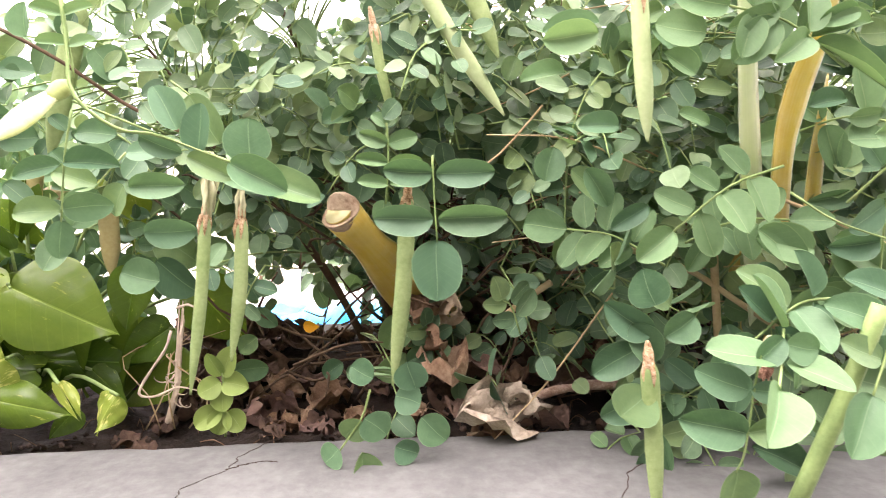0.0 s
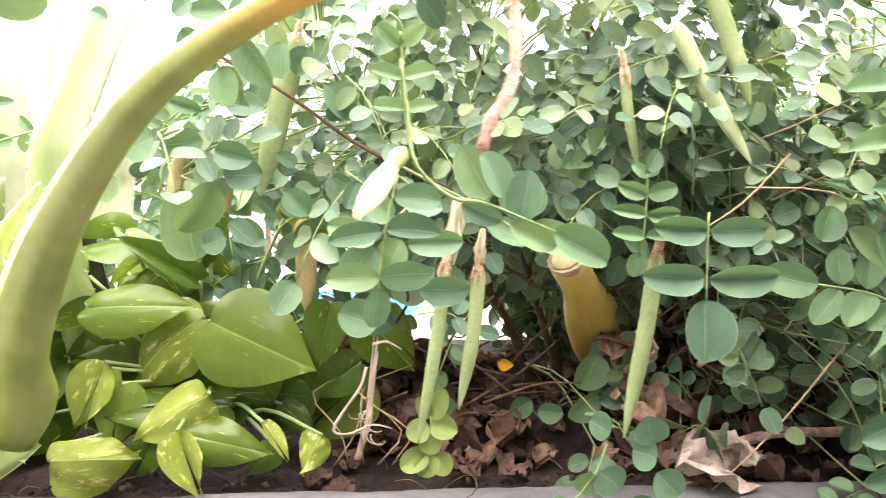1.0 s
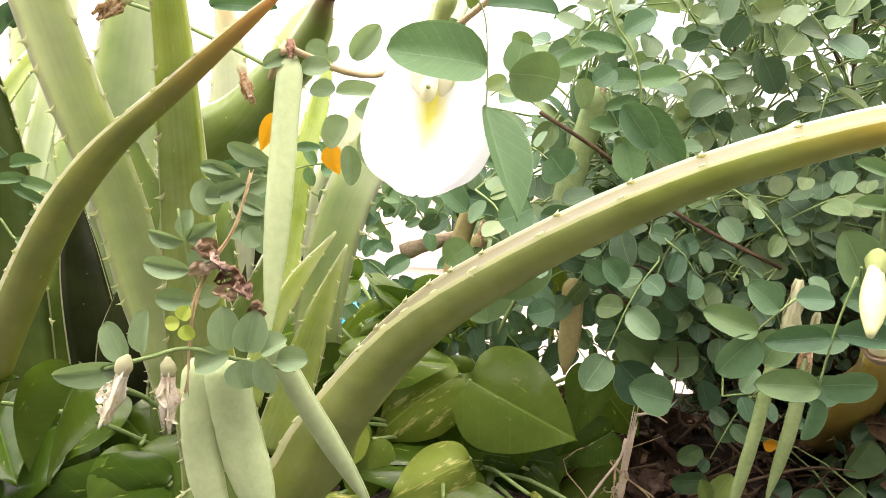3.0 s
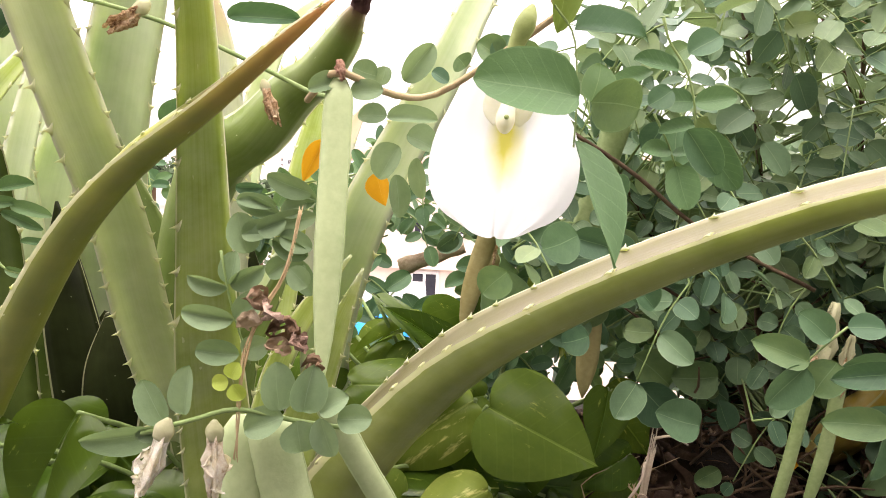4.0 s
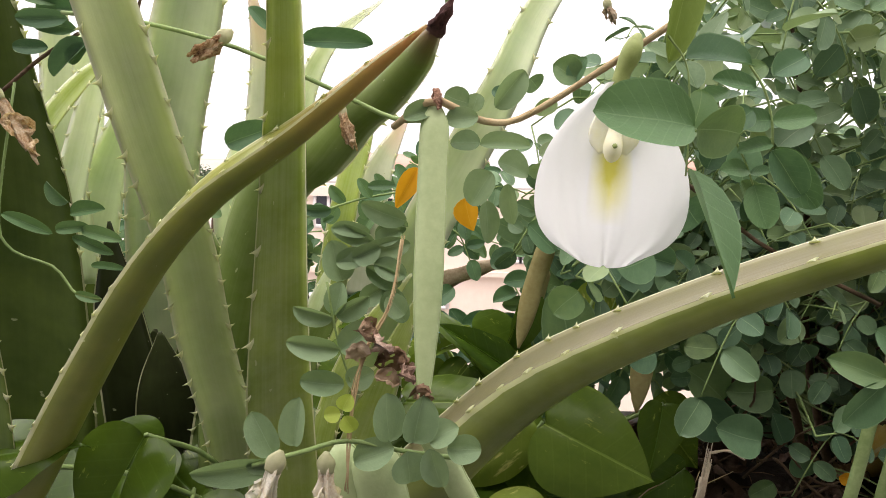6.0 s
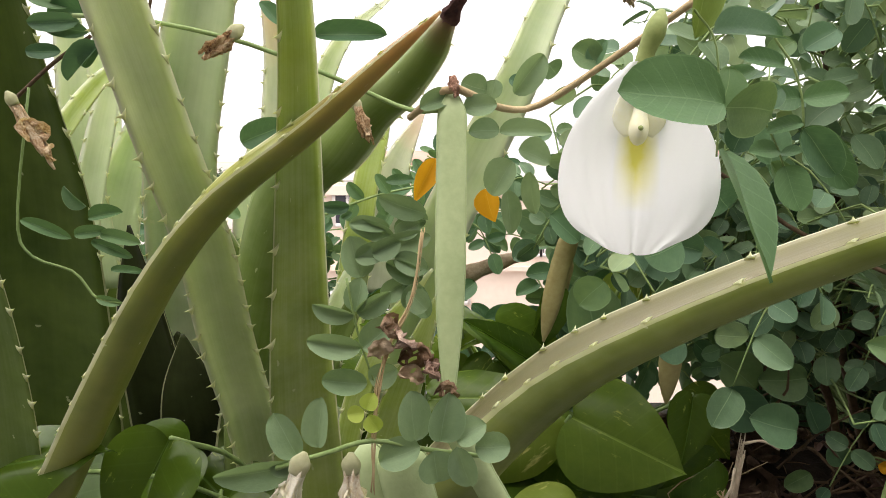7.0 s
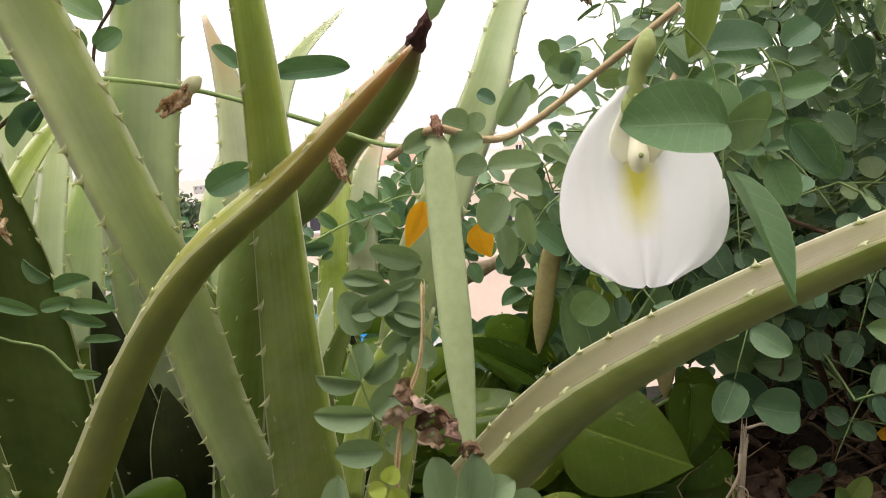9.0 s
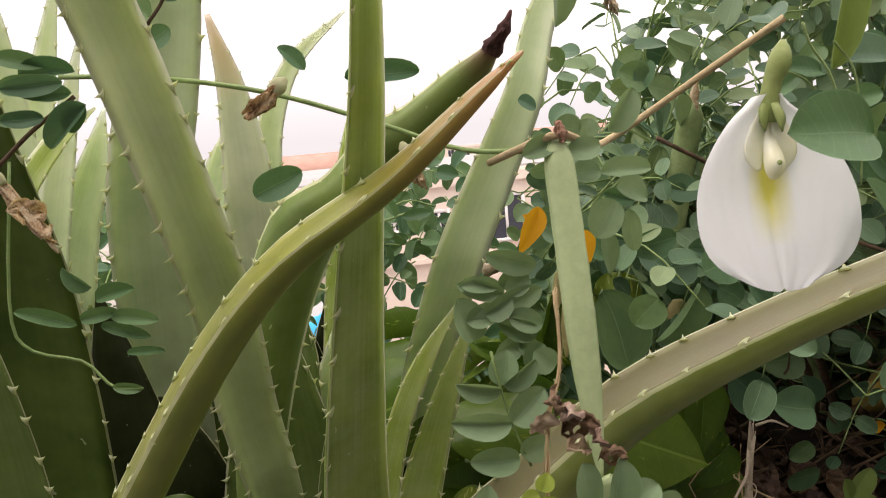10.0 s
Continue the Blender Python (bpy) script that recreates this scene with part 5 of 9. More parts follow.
leaflet(vine, (-0.6189, 0.46, 1.221), (-0.6112, 0.46, 1.233), 0.0107)
tube("stem", [(-0.6429, 0.45, 1.21), (-0.6547, 0.45, 1.143), (-0.6493, 0.45, 1.123), (-0.6272, 0.45, 1.114), (-0.6163, 0.45, 1.1), (-0.6028, 0.45, 1.097)], 0.00073, STEM_GREEN, vine)
leaflet(vine, (-0.627, 0.45, 1.132), (-0.6533, 0.45, 1.142), 0.0072, "young")
leaflet(vine, (-0.6253, 0.45, 1.134), (-0.6084, 0.45, 1.137), 0.0072, "young")
leaflet(vine, (-0.6117, 0.45, 1.134), (-0.5909, 0.45, 1.13), 0.0078, "young")
leaflet(vine, (-0.6165, 0.45, 1.131), (-0.5955, 0.45, 1.122), 0.0066, "young")
leaflet(vine, (-0.6169, 0.45, 1.143), (-0.6, 0.45, 1.147), 0.0089, "young")
leaflet(vine, (-0.6179, 0.45, 1.149), (-0.6304, 0.45, 1.159), 0.0089, "young")
leaflet(vine, (-0.6073, 0.45, 1.115), (-0.5905, 0.45, 1.115), 0.0048, "young")
leaflet(vine, (-0.6163, 0.45, 1.1), (-0.6027, 0.45, 1.097), 0.0055, "young")
leaflet(vine, (-0.6452, 0.46, 1.257), (-0.6235, 0.46, 1.252), 0.0088, "young")
leaflet(vine, (-0.6453, 0.46, 1.243), (-0.6198, 0.46, 1.244), 0.0100, "young")
leaflet(vine, (-0.6483, 0.46, 1.228), (-0.6317, 0.46, 1.23), 0.0071, "young")
tube("stem", [(-0.444, 0.36, 1.193), (-0.4287, 0.3266, 1.2018), (-0.4102, 0.3456, 1.1963), (-0.3918, 0.3645, 1.1988), (-0.3631, 0.3507, 1.2181), (-0.3422, 0.3336, 1.2339)], 0.0014, STEM_TAN, vine, lumps=0.05)
pod(vine, [(-0.4280, 0.3295, 1.2000), (-0.4285, 0.3180, 1.1550), (-0.4290, 0.3030, 1.0930)], 0.0100, POD_PALE, False)
dry_flower(vine, (-0.4282, 0.327, 1.206), (-0.4275, 0.327, 1.199), 0.0060, False, STEM_RED)
leaflet(vine, (-0.4157, 0.34, 1.202), (-0.4247, 0.34, 1.205), 0.0100, "glaucous")
leaflet(vine, (-0.4137, 0.34, 1.199), (-0.4127, 0.34, 1.206), 0.0088, "glaucous")
leaflet(vine, (-0.4057, 0.34, 1.201), (-0.3949, 0.34, 1.215), 0.0100, "glaucous")
leaflet(vine, (-0.4241, 0.33, 1.195), (-0.4125, 0.33, 1.197), 0.0085, "glaucous")
leaflet(vine, (-0.4111, 0.335, 1.188), (-0.422, 0.335, 1.188), 0.0087, "glaucous")
leaflet(vine, (-0.4111, 0.335, 1.187), (-0.3924, 0.335, 1.188), 0.0079, "glaucous")
leaflet(vine, (-0.4279, 0.33, 1.199), (-0.4395, 0.33, 1.196), 0.0077, "glaucous")
leaflet(vine, (-0.4037, 0.34, 1.181), (-0.3915, 0.34, 1.177), 0.0114, "glaucous")
leaflet(vine, (-0.4061, 0.335, 1.177), (-0.4141, 0.335, 1.165), 0.0120, "glaucous")
leaflet(vine, (-0.3995, 0.34, 1.173), (-0.3974, 0.34, 1.157), 0.0070, "glaucous")
leaflet(vine, (-0.4072, 0.345, 1.166), (-0.4051, 0.345, 1.149), 0.0092, "glaucous")
leaflet(vine, (-0.4341, 0.335, 1.178), (-0.4414, 0.335, 1.162), 0.0088, "yellow")
leaflet(vine, (-0.4153, 0.35, 1.166), (-0.4111, 0.35, 1.153), 0.0115, "yellow")
leaflet(vine, (-0.4322, 0.34, 1.171), (-0.4383, 0.34, 1.175), 0.0061, "yellow")
leaflet(vine, (-0.453, 0.34, 1.16), (-0.4365, 0.34, 1.156), 0.0062, "glaucous")
leaflet(vine, (-0.4642, 0.33, 1.155), (-0.4503, 0.33, 1.154), 0.0060, "glaucous")
leaflet(vine, (-0.4491, 0.34, 1.151), (-0.4376, 0.34, 1.155), 0.0070, "glaucous")
leaflet(vine, (-0.4566, 0.33, 1.144), (-0.4464, 0.33, 1.148), 0.0080, "glaucous")
leaflet(vine, (-0.4486, 0.33, 1.142), (-0.4366, 0.33, 1.138), 0.0088, "glaucous")
leaflet(vine, (-0.4385, 0.325, 1.133), (-0.4447, 0.325, 1.125), 0.0079, "glaucous")
leaflet(vine, (-0.4365, 0.32, 1.126), (-0.4433, 0.32, 1.132), 0.0086, "glaucous")
stalk = compound(vine, [(-0.4619, 0.3, 1.141), (-0.4583, 0.3, 1.122), (-0.4522, 0.3, 1.103)], radius=0.00037)
leaflet(stalk, (-0.4596, 0.3, 1.129), (-0.4732, 0.3, 1.132), 0.0067, "glaucous")
leaflet(stalk, (-0.4589, 0.3, 1.13), (-0.4573, 0.3, 1.141), 0.0093, "glaucous")
leaflet(stalk, (-0.4589, 0.3, 1.13), (-0.4479, 0.3, 1.136), 0.0078, "glaucous")
leaflet(stalk, (-0.4575, 0.3, 1.118), (-0.4754, 0.3, 1.12), 0.0083, "glaucous")
leaflet(stalk, (-0.4571, 0.3, 1.118), (-0.4461, 0.3, 1.127), 0.0098, "glaucous")
leaflet(stalk, (-0.4557, 0.3, 1.106), (-0.4708, 0.3, 1.107), 0.0087, "glaucous")
leaflet(stalk, (-0.455, 0.3, 1.107), (-0.446, 0.3, 1.111), 0.0087, "glaucous")
dead_strands(vine, [(-0.4377, 0.31, 1.155), (-0.4409, 0.3, 1.135), (-0.4468, 0.293, 1.122), (-0.4511, 0.287, 1.11), (-0.4526, 0.285, 1.093), (-0.4523, 0.283, 1.077)], 0.0024, 7, STEM_TAN)
husk(vine, (-0.4477, 0.289, 1.128), 0.0115, 0.3, 1.2, LITTER)
husk(vine, (-0.4441, 0.289, 1.123), 0.0130, 1.1, 0.8, DRY_PINK)
husk(vine, (-0.4396, 0.289, 1.118), 0.0116, 2.0, 1.3, LITTER)
husk(vine, (-0.4351, 0.289, 1.114), 0.0112, 0.6, 1.0, DRY_PINK)
husk(vine, (-0.4305, 0.289, 1.107), 0.0094, 1.5, 1.1, LITTER)
husk(vine, (-0.4503, 0.289, 1.12), 0.0093, 2.4, 0.9, DRY)
husk(vine, (-0.4413, 0.289, 1.112), 0.0093, 0.2, 0.7, DRY)
tube("stem", [(-0.4827, 0.285, 1.084), (-0.4668, 0.285, 1.089), (-0.4526, 0.285, 1.093), (-0.4346, 0.287, 1.089), (-0.4159, 0.291, 1.085)], 0.00081, STEM_GREEN, vine)
leaflet(vine, (-0.4761, 0.287, 1.087), (-0.4842, 0.287, 1.1), 0.0104, "glaucous")
leaflet(vine, (-0.4698, 0.287, 1.09), (-0.4691, 0.287, 1.106), 0.0094, "glaucous")
leaflet(vine, (-0.476, 0.287, 1.084), (-0.5033, 0.287, 1.079), 0.0101, "glaucous")
leaflet(vine, (-0.485, 0.287, 1.082), (-0.476, 0.287, 1.085), 0.0054, "glaucous")
leaflet(vine, (-0.4397, 0.285, 1.093), (-0.4408, 0.285, 1.109), 0.0116, "glaucous")
leaflet(vine, (-0.432, 0.285, 1.093), (-0.4289, 0.285, 1.108), 0.0119, "glaucous")
leaflet(vine, (-0.4268, 0.285, 1.093), (-0.4183, 0.285, 1.099), 0.0099, "glaucous")
leaflet(vine, (-0.438, 0.285, 1.091), (-0.4511, 0.285, 1.086), 0.0103, "glaucous")
leaflet(vine, (-0.4337, 0.285, 1.09), (-0.4327, 0.285, 1.079), 0.0128, "glaucous")
leaflet(vine, (-0.4269, 0.285, 1.091), (-0.4223, 0.285, 1.078), 0.0090, "glaucous")
leaflet(vine, (-0.4212, 0.285, 1.091), (-0.4102, 0.285, 1.091), 0.0093, "glaucous")
leaflet(vine, (-0.455, 0.283, 1.103), (-0.4601, 0.283, 1.102), 0.0054, "lime", (0, -1, 0.2))
leaflet(vine, (-0.4543, 0.283, 1.104), (-0.4521, 0.283, 1.109), 0.0057, "lime", (0, -1, 0.2))
leaflet(vine, (-0.4537, 0.283, 1.102), (-0.4507, 0.283, 1.097), 0.0058, "lime", (0, -1, 0.2))
dry_flower(vine, (-0.4749, 0.283, 1.086), (-0.4849, 0.283, 1.062), 0.0089, True, DRY_CREAM)
dry_flower(vine, (-0.4592, 0.283, 1.086), (-0.4592, 0.283, 1.062), 0.0082, True, DRY_CREAM)
pod(vine, [(-0.4562, 0.305, 1.083), (-0.4536, 0.3, 1.046), (-0.4417, 0.298, 1.003)], 0.0140, POD_PALE, False)
pod(vine, [(-0.4461, 0.302, 1.084), (-0.4384, 0.3, 1.052), (-0.4255, 0.297, 1.014)], 0.0178, POD_PALE, False)
pod(vine, [(-0.4288, 0.3, 1.095), (-0.4129, 0.308, 1.062), (-0.3882, 0.316, 1.018)], 0.0090, POD_PALE, False)
stalk = compound(vine, [(-0.1842, 0.4, 1.099), (-0.1993, 0.4, 1.084), (-0.2092, 0.4, 1.072)], radius=0.00056)
leaflet(stalk, (-0.2018, 0.4, 1.081), (-0.2291, 0.4, 1.09), 0.0156)
leaflet(stalk, (-0.2028, 0.4, 1.078), (-0.2194, 0.4, 1.057), 0.0225)
leaflet(stalk, (-0.1919, 0.4, 1.093), (-0.2078, 0.4, 1.105), 0.0155)
leaflet(stalk, (-0.1875, 0.4, 1.081), (-0.1965, 0.4, 1.063), 0.0202)
leaflet(stalk, (-0.1842, 0.4, 1.079), (-0.1526, 0.4, 1.08), 0.0157)
leaflet(stalk, (-0.1776, 0.4, 1.052), (-0.1482, 0.4, 1.052), 0.0182)
leaflet(stalk, (-0.1842, 0.4, 1.099), (-0.1643, 0.4, 1.099), 0.0139)
stalk = compound(vine, [(0.1403, 0.29, 1.005), (0.1372, 0.29, 0.9831), (0.1339, 0.29, 0.9527), (0.1294, 0.29, 0.9416)], radius=0.00052)
leaflet(stalk, (0.1348, 0.29, 0.9826), (0.1089, 0.29, 0.9937), 0.0168, "green", (0.20, -1, 0.15))
leaflet(stalk, (0.1354, 0.29, 0.9826), (0.1515, 0.29, 0.9815), 0.0111, "green", (-0.20, -1, 0.15))
leaflet(stalk, (0.1341, 0.29, 0.9617), (0.1027, 0.29, 0.9701), 0.0190, "green", (0.20, -1, 0.15))
leaflet(stalk, (0.1346, 0.29, 0.9622), (0.1593, 0.29, 0.9657), 0.0154, "green", (-0.20, -1, 0.15))
leaflet(stalk, (0.1307, 0.29, 0.9444), (0.1295, 0.29, 0.9244), 0.0215, "green", (0.20, -1, 0.15))
leaflet(stalk, (0.1509, 0.29, 1.004), (0.1671, 0.29, 1.001), 0.0157, "green", (-0.20, -1, 0.15))
leaflet(stalk, (0.138, 0.29, 0.9967), (0.1508, 0.29, 1.007), 0.0130, "green", (-0.20, -1, 0.15))
tube("stem", [(0.2019, 0.3, 1.019), (0.188, 0.3, 0.9776), (0.1659, 0.3, 0.9203)], 0.00456, STEM_GREEN, vine)
stalk = compound(vine, [(0.1717, 0.33, 1.071), (0.1958, 0.33, 1.056), (0.2291, 0.33, 1.044)], radius=0.00057)
leaflet(stalk, (0.2118, 0.36, 1.037), (0.2453, 0.36, 1.017), 0.0284, "young")
leaflet(stalk, (0.2234, 0.36, 1.004), (0.191, 0.36, 1.004), 0.0254, "young")
leaflet(stalk, (0.2036, 0.36, 1.012), (0.2336, 0.36, 0.9976), 0.0286, "young")
leaflet(stalk, (0.2022, 0.36, 1.037), (0.17, 0.36, 1.044), 0.0219, "young")
leaflet(stalk, (0.231, 0.36, 0.9878), (0.2552, 0.36, 0.9704), 0.0257, "young")
leaflet(stalk, (0.2193, 0.36, 0.965), (0.2531, 0.36, 0.9536), 0.0291, "young")
leaflet(stalk, (0.2215, 0.36, 0.9276), (0.2002, 0.36, 0.9523), 0.0260, "young")
leaflet(stalk, (0.2043, 0.36, 0.9368), (0.228, 0.36, 0.9307), 0.0228, "young")
leaflet(stalk, (0.0958, 0.36, 0.9429), (0.1117, 0.36, 0.959), 0.0289)
leaflet(stalk, (0.114, 0.36, 1.008), (0.1057, 0.36, 1.028), 0.0232)
leaflet(stalk, (0.1365, 0.36, 1.001), (0.1208, 0.36, 0.9884), 0.0190)
leaflet(stalk, (0.1711, 0.36, 1.019), (0.1836, 0.36, 1.025), 0.0189)
tube("stem", [(0.1875, 0.465, 1.062), (0.1916, 0.465, 1.01), (0.1958, 0.465, 0.9584)], 0.00295, STEM_TAN, vine)
tube("stem", [(0.1308, 0.47, 1.023), (0.1759, 0.47, 1.006), (0.2048, 0.46, 0.9861), (0.2372, 0.45, 0.9631)], 0.00220, STEM_TAN, vine)
dry_flower(vine, (0.1791, 0.36, 0.9831), (0.1768, 0.36, 0.9599), 0.0109, True, STEM_RED)
tube("dead_tendril", [(-0.1480, 0.234, 1.190), (-0.1475, 0.226, 1.173), (-0.1500, 0.214, 1.156), (-0.1560, 0.210, 1.146), (-0.1588, 0.2105, 1.137)], 0.00175, STEM_RED, vine, 9, 0.45, 0.18, label='dead pinkish-brown twisted tendril')
dead_strands(vine, [(-0.1480, 0.234, 1.190), (-0.1475, 0.226, 1.173), (-0.1502, 0.214, 1.156), (-0.1558, 0.210, 1.146), (-0.1588, 0.2105, 1.136)], 0.0026, 7, STEM_RED)
stalk = compound(vine, [(-0.053, 0.45, 0.9331), (-0.0597, 0.45, 0.9129), (-0.0764, 0.45, 0.8887)], radius=0.00078)
leaflet(stalk, (-0.0598, 0.45, 0.9108), (-0.072, 0.45, 0.899), 0.0236)
leaflet(stalk, (-0.0577, 0.45, 0.9128), (-0.0425, 0.45, 0.8998), 0.0251)
leaflet(stalk, (-0.0357, 0.45, 0.9283), (-0.0183, 0.45, 0.9215), 0.0235)
leaflet(stalk, (-0.0186, 0.45, 0.9113), (-0.0013, 0.45, 0.894), 0.0237)
leaflet(stalk, (-0.0763, 0.45, 0.8908), (-0.0866, 0.45, 0.8808), 0.0213)
leaflet(stalk, (-0.0607, 0.45, 0.8881), (-0.0602, 0.45, 0.8522), 0.0246)
leaflet(stalk, (-0.0369, 0.45, 0.8913), (-0.0213, 0.45, 0.8843), 0.0198)
leaflet(stalk, (-0.0271, 0.45, 0.9523), (-0.0219, 0.45, 0.9319), 0.0234)
leaflet(stalk, (-0.0659, 0.45, 0.9497), (-0.0508, 0.45, 0.9411), 0.0194)
stalk = compound(vine, [(-0.1719, 0.5120, 0.8771), (-0.1709, 0.5120, 0.9062), (-0.1707, 0.5120, 0.9303)], radius=0.00088)
leaflet(stalk, (-0.1707, 0.5120, 0.9266), (-0.1598, 0.5060, 0.9512), 0.0174, "sprout", (0, -0.9, 0.4))
leaflet(stalk, (-0.1716, 0.5120, 0.9267), (-0.1799, 0.5060, 0.9462), 0.0125, "sprout", (0, -0.9, 0.4))
leaflet(stalk, (-0.1703, 0.5120, 0.9212), (-0.1505, 0.5060, 0.9190), 0.0191, "sprout", (0, -0.9, 0.4))
leaflet(stalk, (-0.1708, 0.5120, 0.9185), (-0.1710, 0.5060, 0.8995), 0.0183, "sprout", (0, -0.9, 0.4))
leaflet(stalk, (-0.1725, 0.5120, 0.9212), (-0.1886, 0.5060, 0.9143), 0.0183, "sprout", (0, -0.9, 0.4))
leaflet(stalk, (-0.1709, 0.5120, 0.8993), (-0.1771, 0.5060, 0.8813), 0.0199, "sprout", (0, -0.9, 0.4))
leaflet(stalk, (-0.1683, 0.5120, 0.8983), (-0.1574, 0.5060, 0.8837), 0.0183, "sprout", (0, -0.9, 0.4))
leaflet(stalk, (-0.1735, 0.5120, 0.9003), (-0.1932, 0.5060, 0.8881), 0.0183, "sprout", (0, -0.9, 0.4))
stalk = compound(vine, [(-0.3612, 0.285, 1.221), (-0.3546, 0.285, 1.212), (-0.3525, 0.285, 1.194), (-0.3523, 0.285, 1.18)], radius=0.00031)
leaflet(stalk, (-0.3530, 0.2800, 1.1945), (-0.3846, 0.2705, 1.1985), 0.0215, "broad", (0.05, -0.85, 0.42))
leaflet(stalk, (-0.3525, 0.2830, 1.1820), (-0.3402, 0.2690, 1.1465), 0.0262, "pointed", (0.74, -0.66, 0.05))
leaflet(stalk, (-0.3443, 0.3, 1.195), (-0.325, 0.31, 1.194), 0.0190)
leaflet(stalk, (-0.3537, 0.29, 1.215), (-0.3279, 0.3, 1.217), 0.0129)
leaflet(stalk, (-0.3552, 0.2870, 1.2466), (-0.3586, 0.2830, 1.2141), 0.0105, "sprout", (0.1, -1, 0.1))
leaflet(stalk, (-0.4287, 0.3300, 1.2768), (-0.4241, 0.3250, 1.2364), 0.0130, "glaucous", (0.3, -1, 0.1))
leaflet(stalk, (-0.3417, 0.31, 1.195), (-0.3389, 0.31, 1.208), 0.0123, "young")
leaflet(vine, (-0.3623, 0.4, 1.218), (-0.3741, 0.4000, 1.2247), 0.0144)
leaflet(vine, (-0.3647, 0.4, 1.216), (-0.3605, 0.4000, 1.2286), 0.0090)
leaflet(vine, (-0.3774, 0.42, 1.215), (-0.3822, 0.4200, 1.2194), 0.0115)
leaflet(vine, (-0.3515, 0.42, 1.116), (-0.3634, 0.4200, 1.1034), 0.0183)
leaflet(vine, (-0.3212, 0.4, 1.138), (-0.3378, 0.4000, 1.1306), 0.0208)
leaflet(vine, (-0.2987, 0.45, 1.075), (-0.3141, 0.4500, 1.0706), 0.0179)
leaflet(vine, (-0.2898, 0.36, 1.189), (-0.2742, 0.3600, 1.1712), 0.0144)
leaflet(vine, (-0.2833, 0.4, 1.175), (-0.2729, 0.4000, 1.1565), 0.0122)
leaflet(vine, (-0.3174, 0.38, 1.165), (-0.3083, 0.3800, 1.1561), 0.0192)
leaflet(vine, (-0.2799, 0.36, 1.227), (-0.2917, 0.3600, 1.2196), 0.0125)
leaflet(vine, (-0.2899, 0.38, 1.206), (-0.2996, 0.3800, 1.1993), 0.0119)
leaflet(vine, (-0.277, 0.4, 1.228), (-0.2873, 0.4000, 1.2213), 0.0108)
leaflet(vine, (-0.3701, 0.48, 1.142), (-0.3511, 0.4800, 1.1279), 0.0165)
FLOWER_TOP, FLOWER_LOW, FLOWER_WIDTH = (-0.3712, 0.2975, 1.2085), (-0.3745, 0.2885, 1.1505), 0.0475
# half the petal's outline, from its claw to its rim
PETAL_WIDTH = ((0.0, 0.13), (0.06, 0.36), (0.15, 0.56), (0.25, 0.73), (0.38, 0.90), (0.52, 0.99), (0.66, 1.0), (0.77, 0.945), (0.86, 0.83), (0.93, 0.66), (0.975, 0.48), (1.0, 0.32))


def petal_half(u):
    return float(np.interp(u, [p[0] for p in PETAL_WIDTH], [p[1] for p in PETAL_WIDTH]))


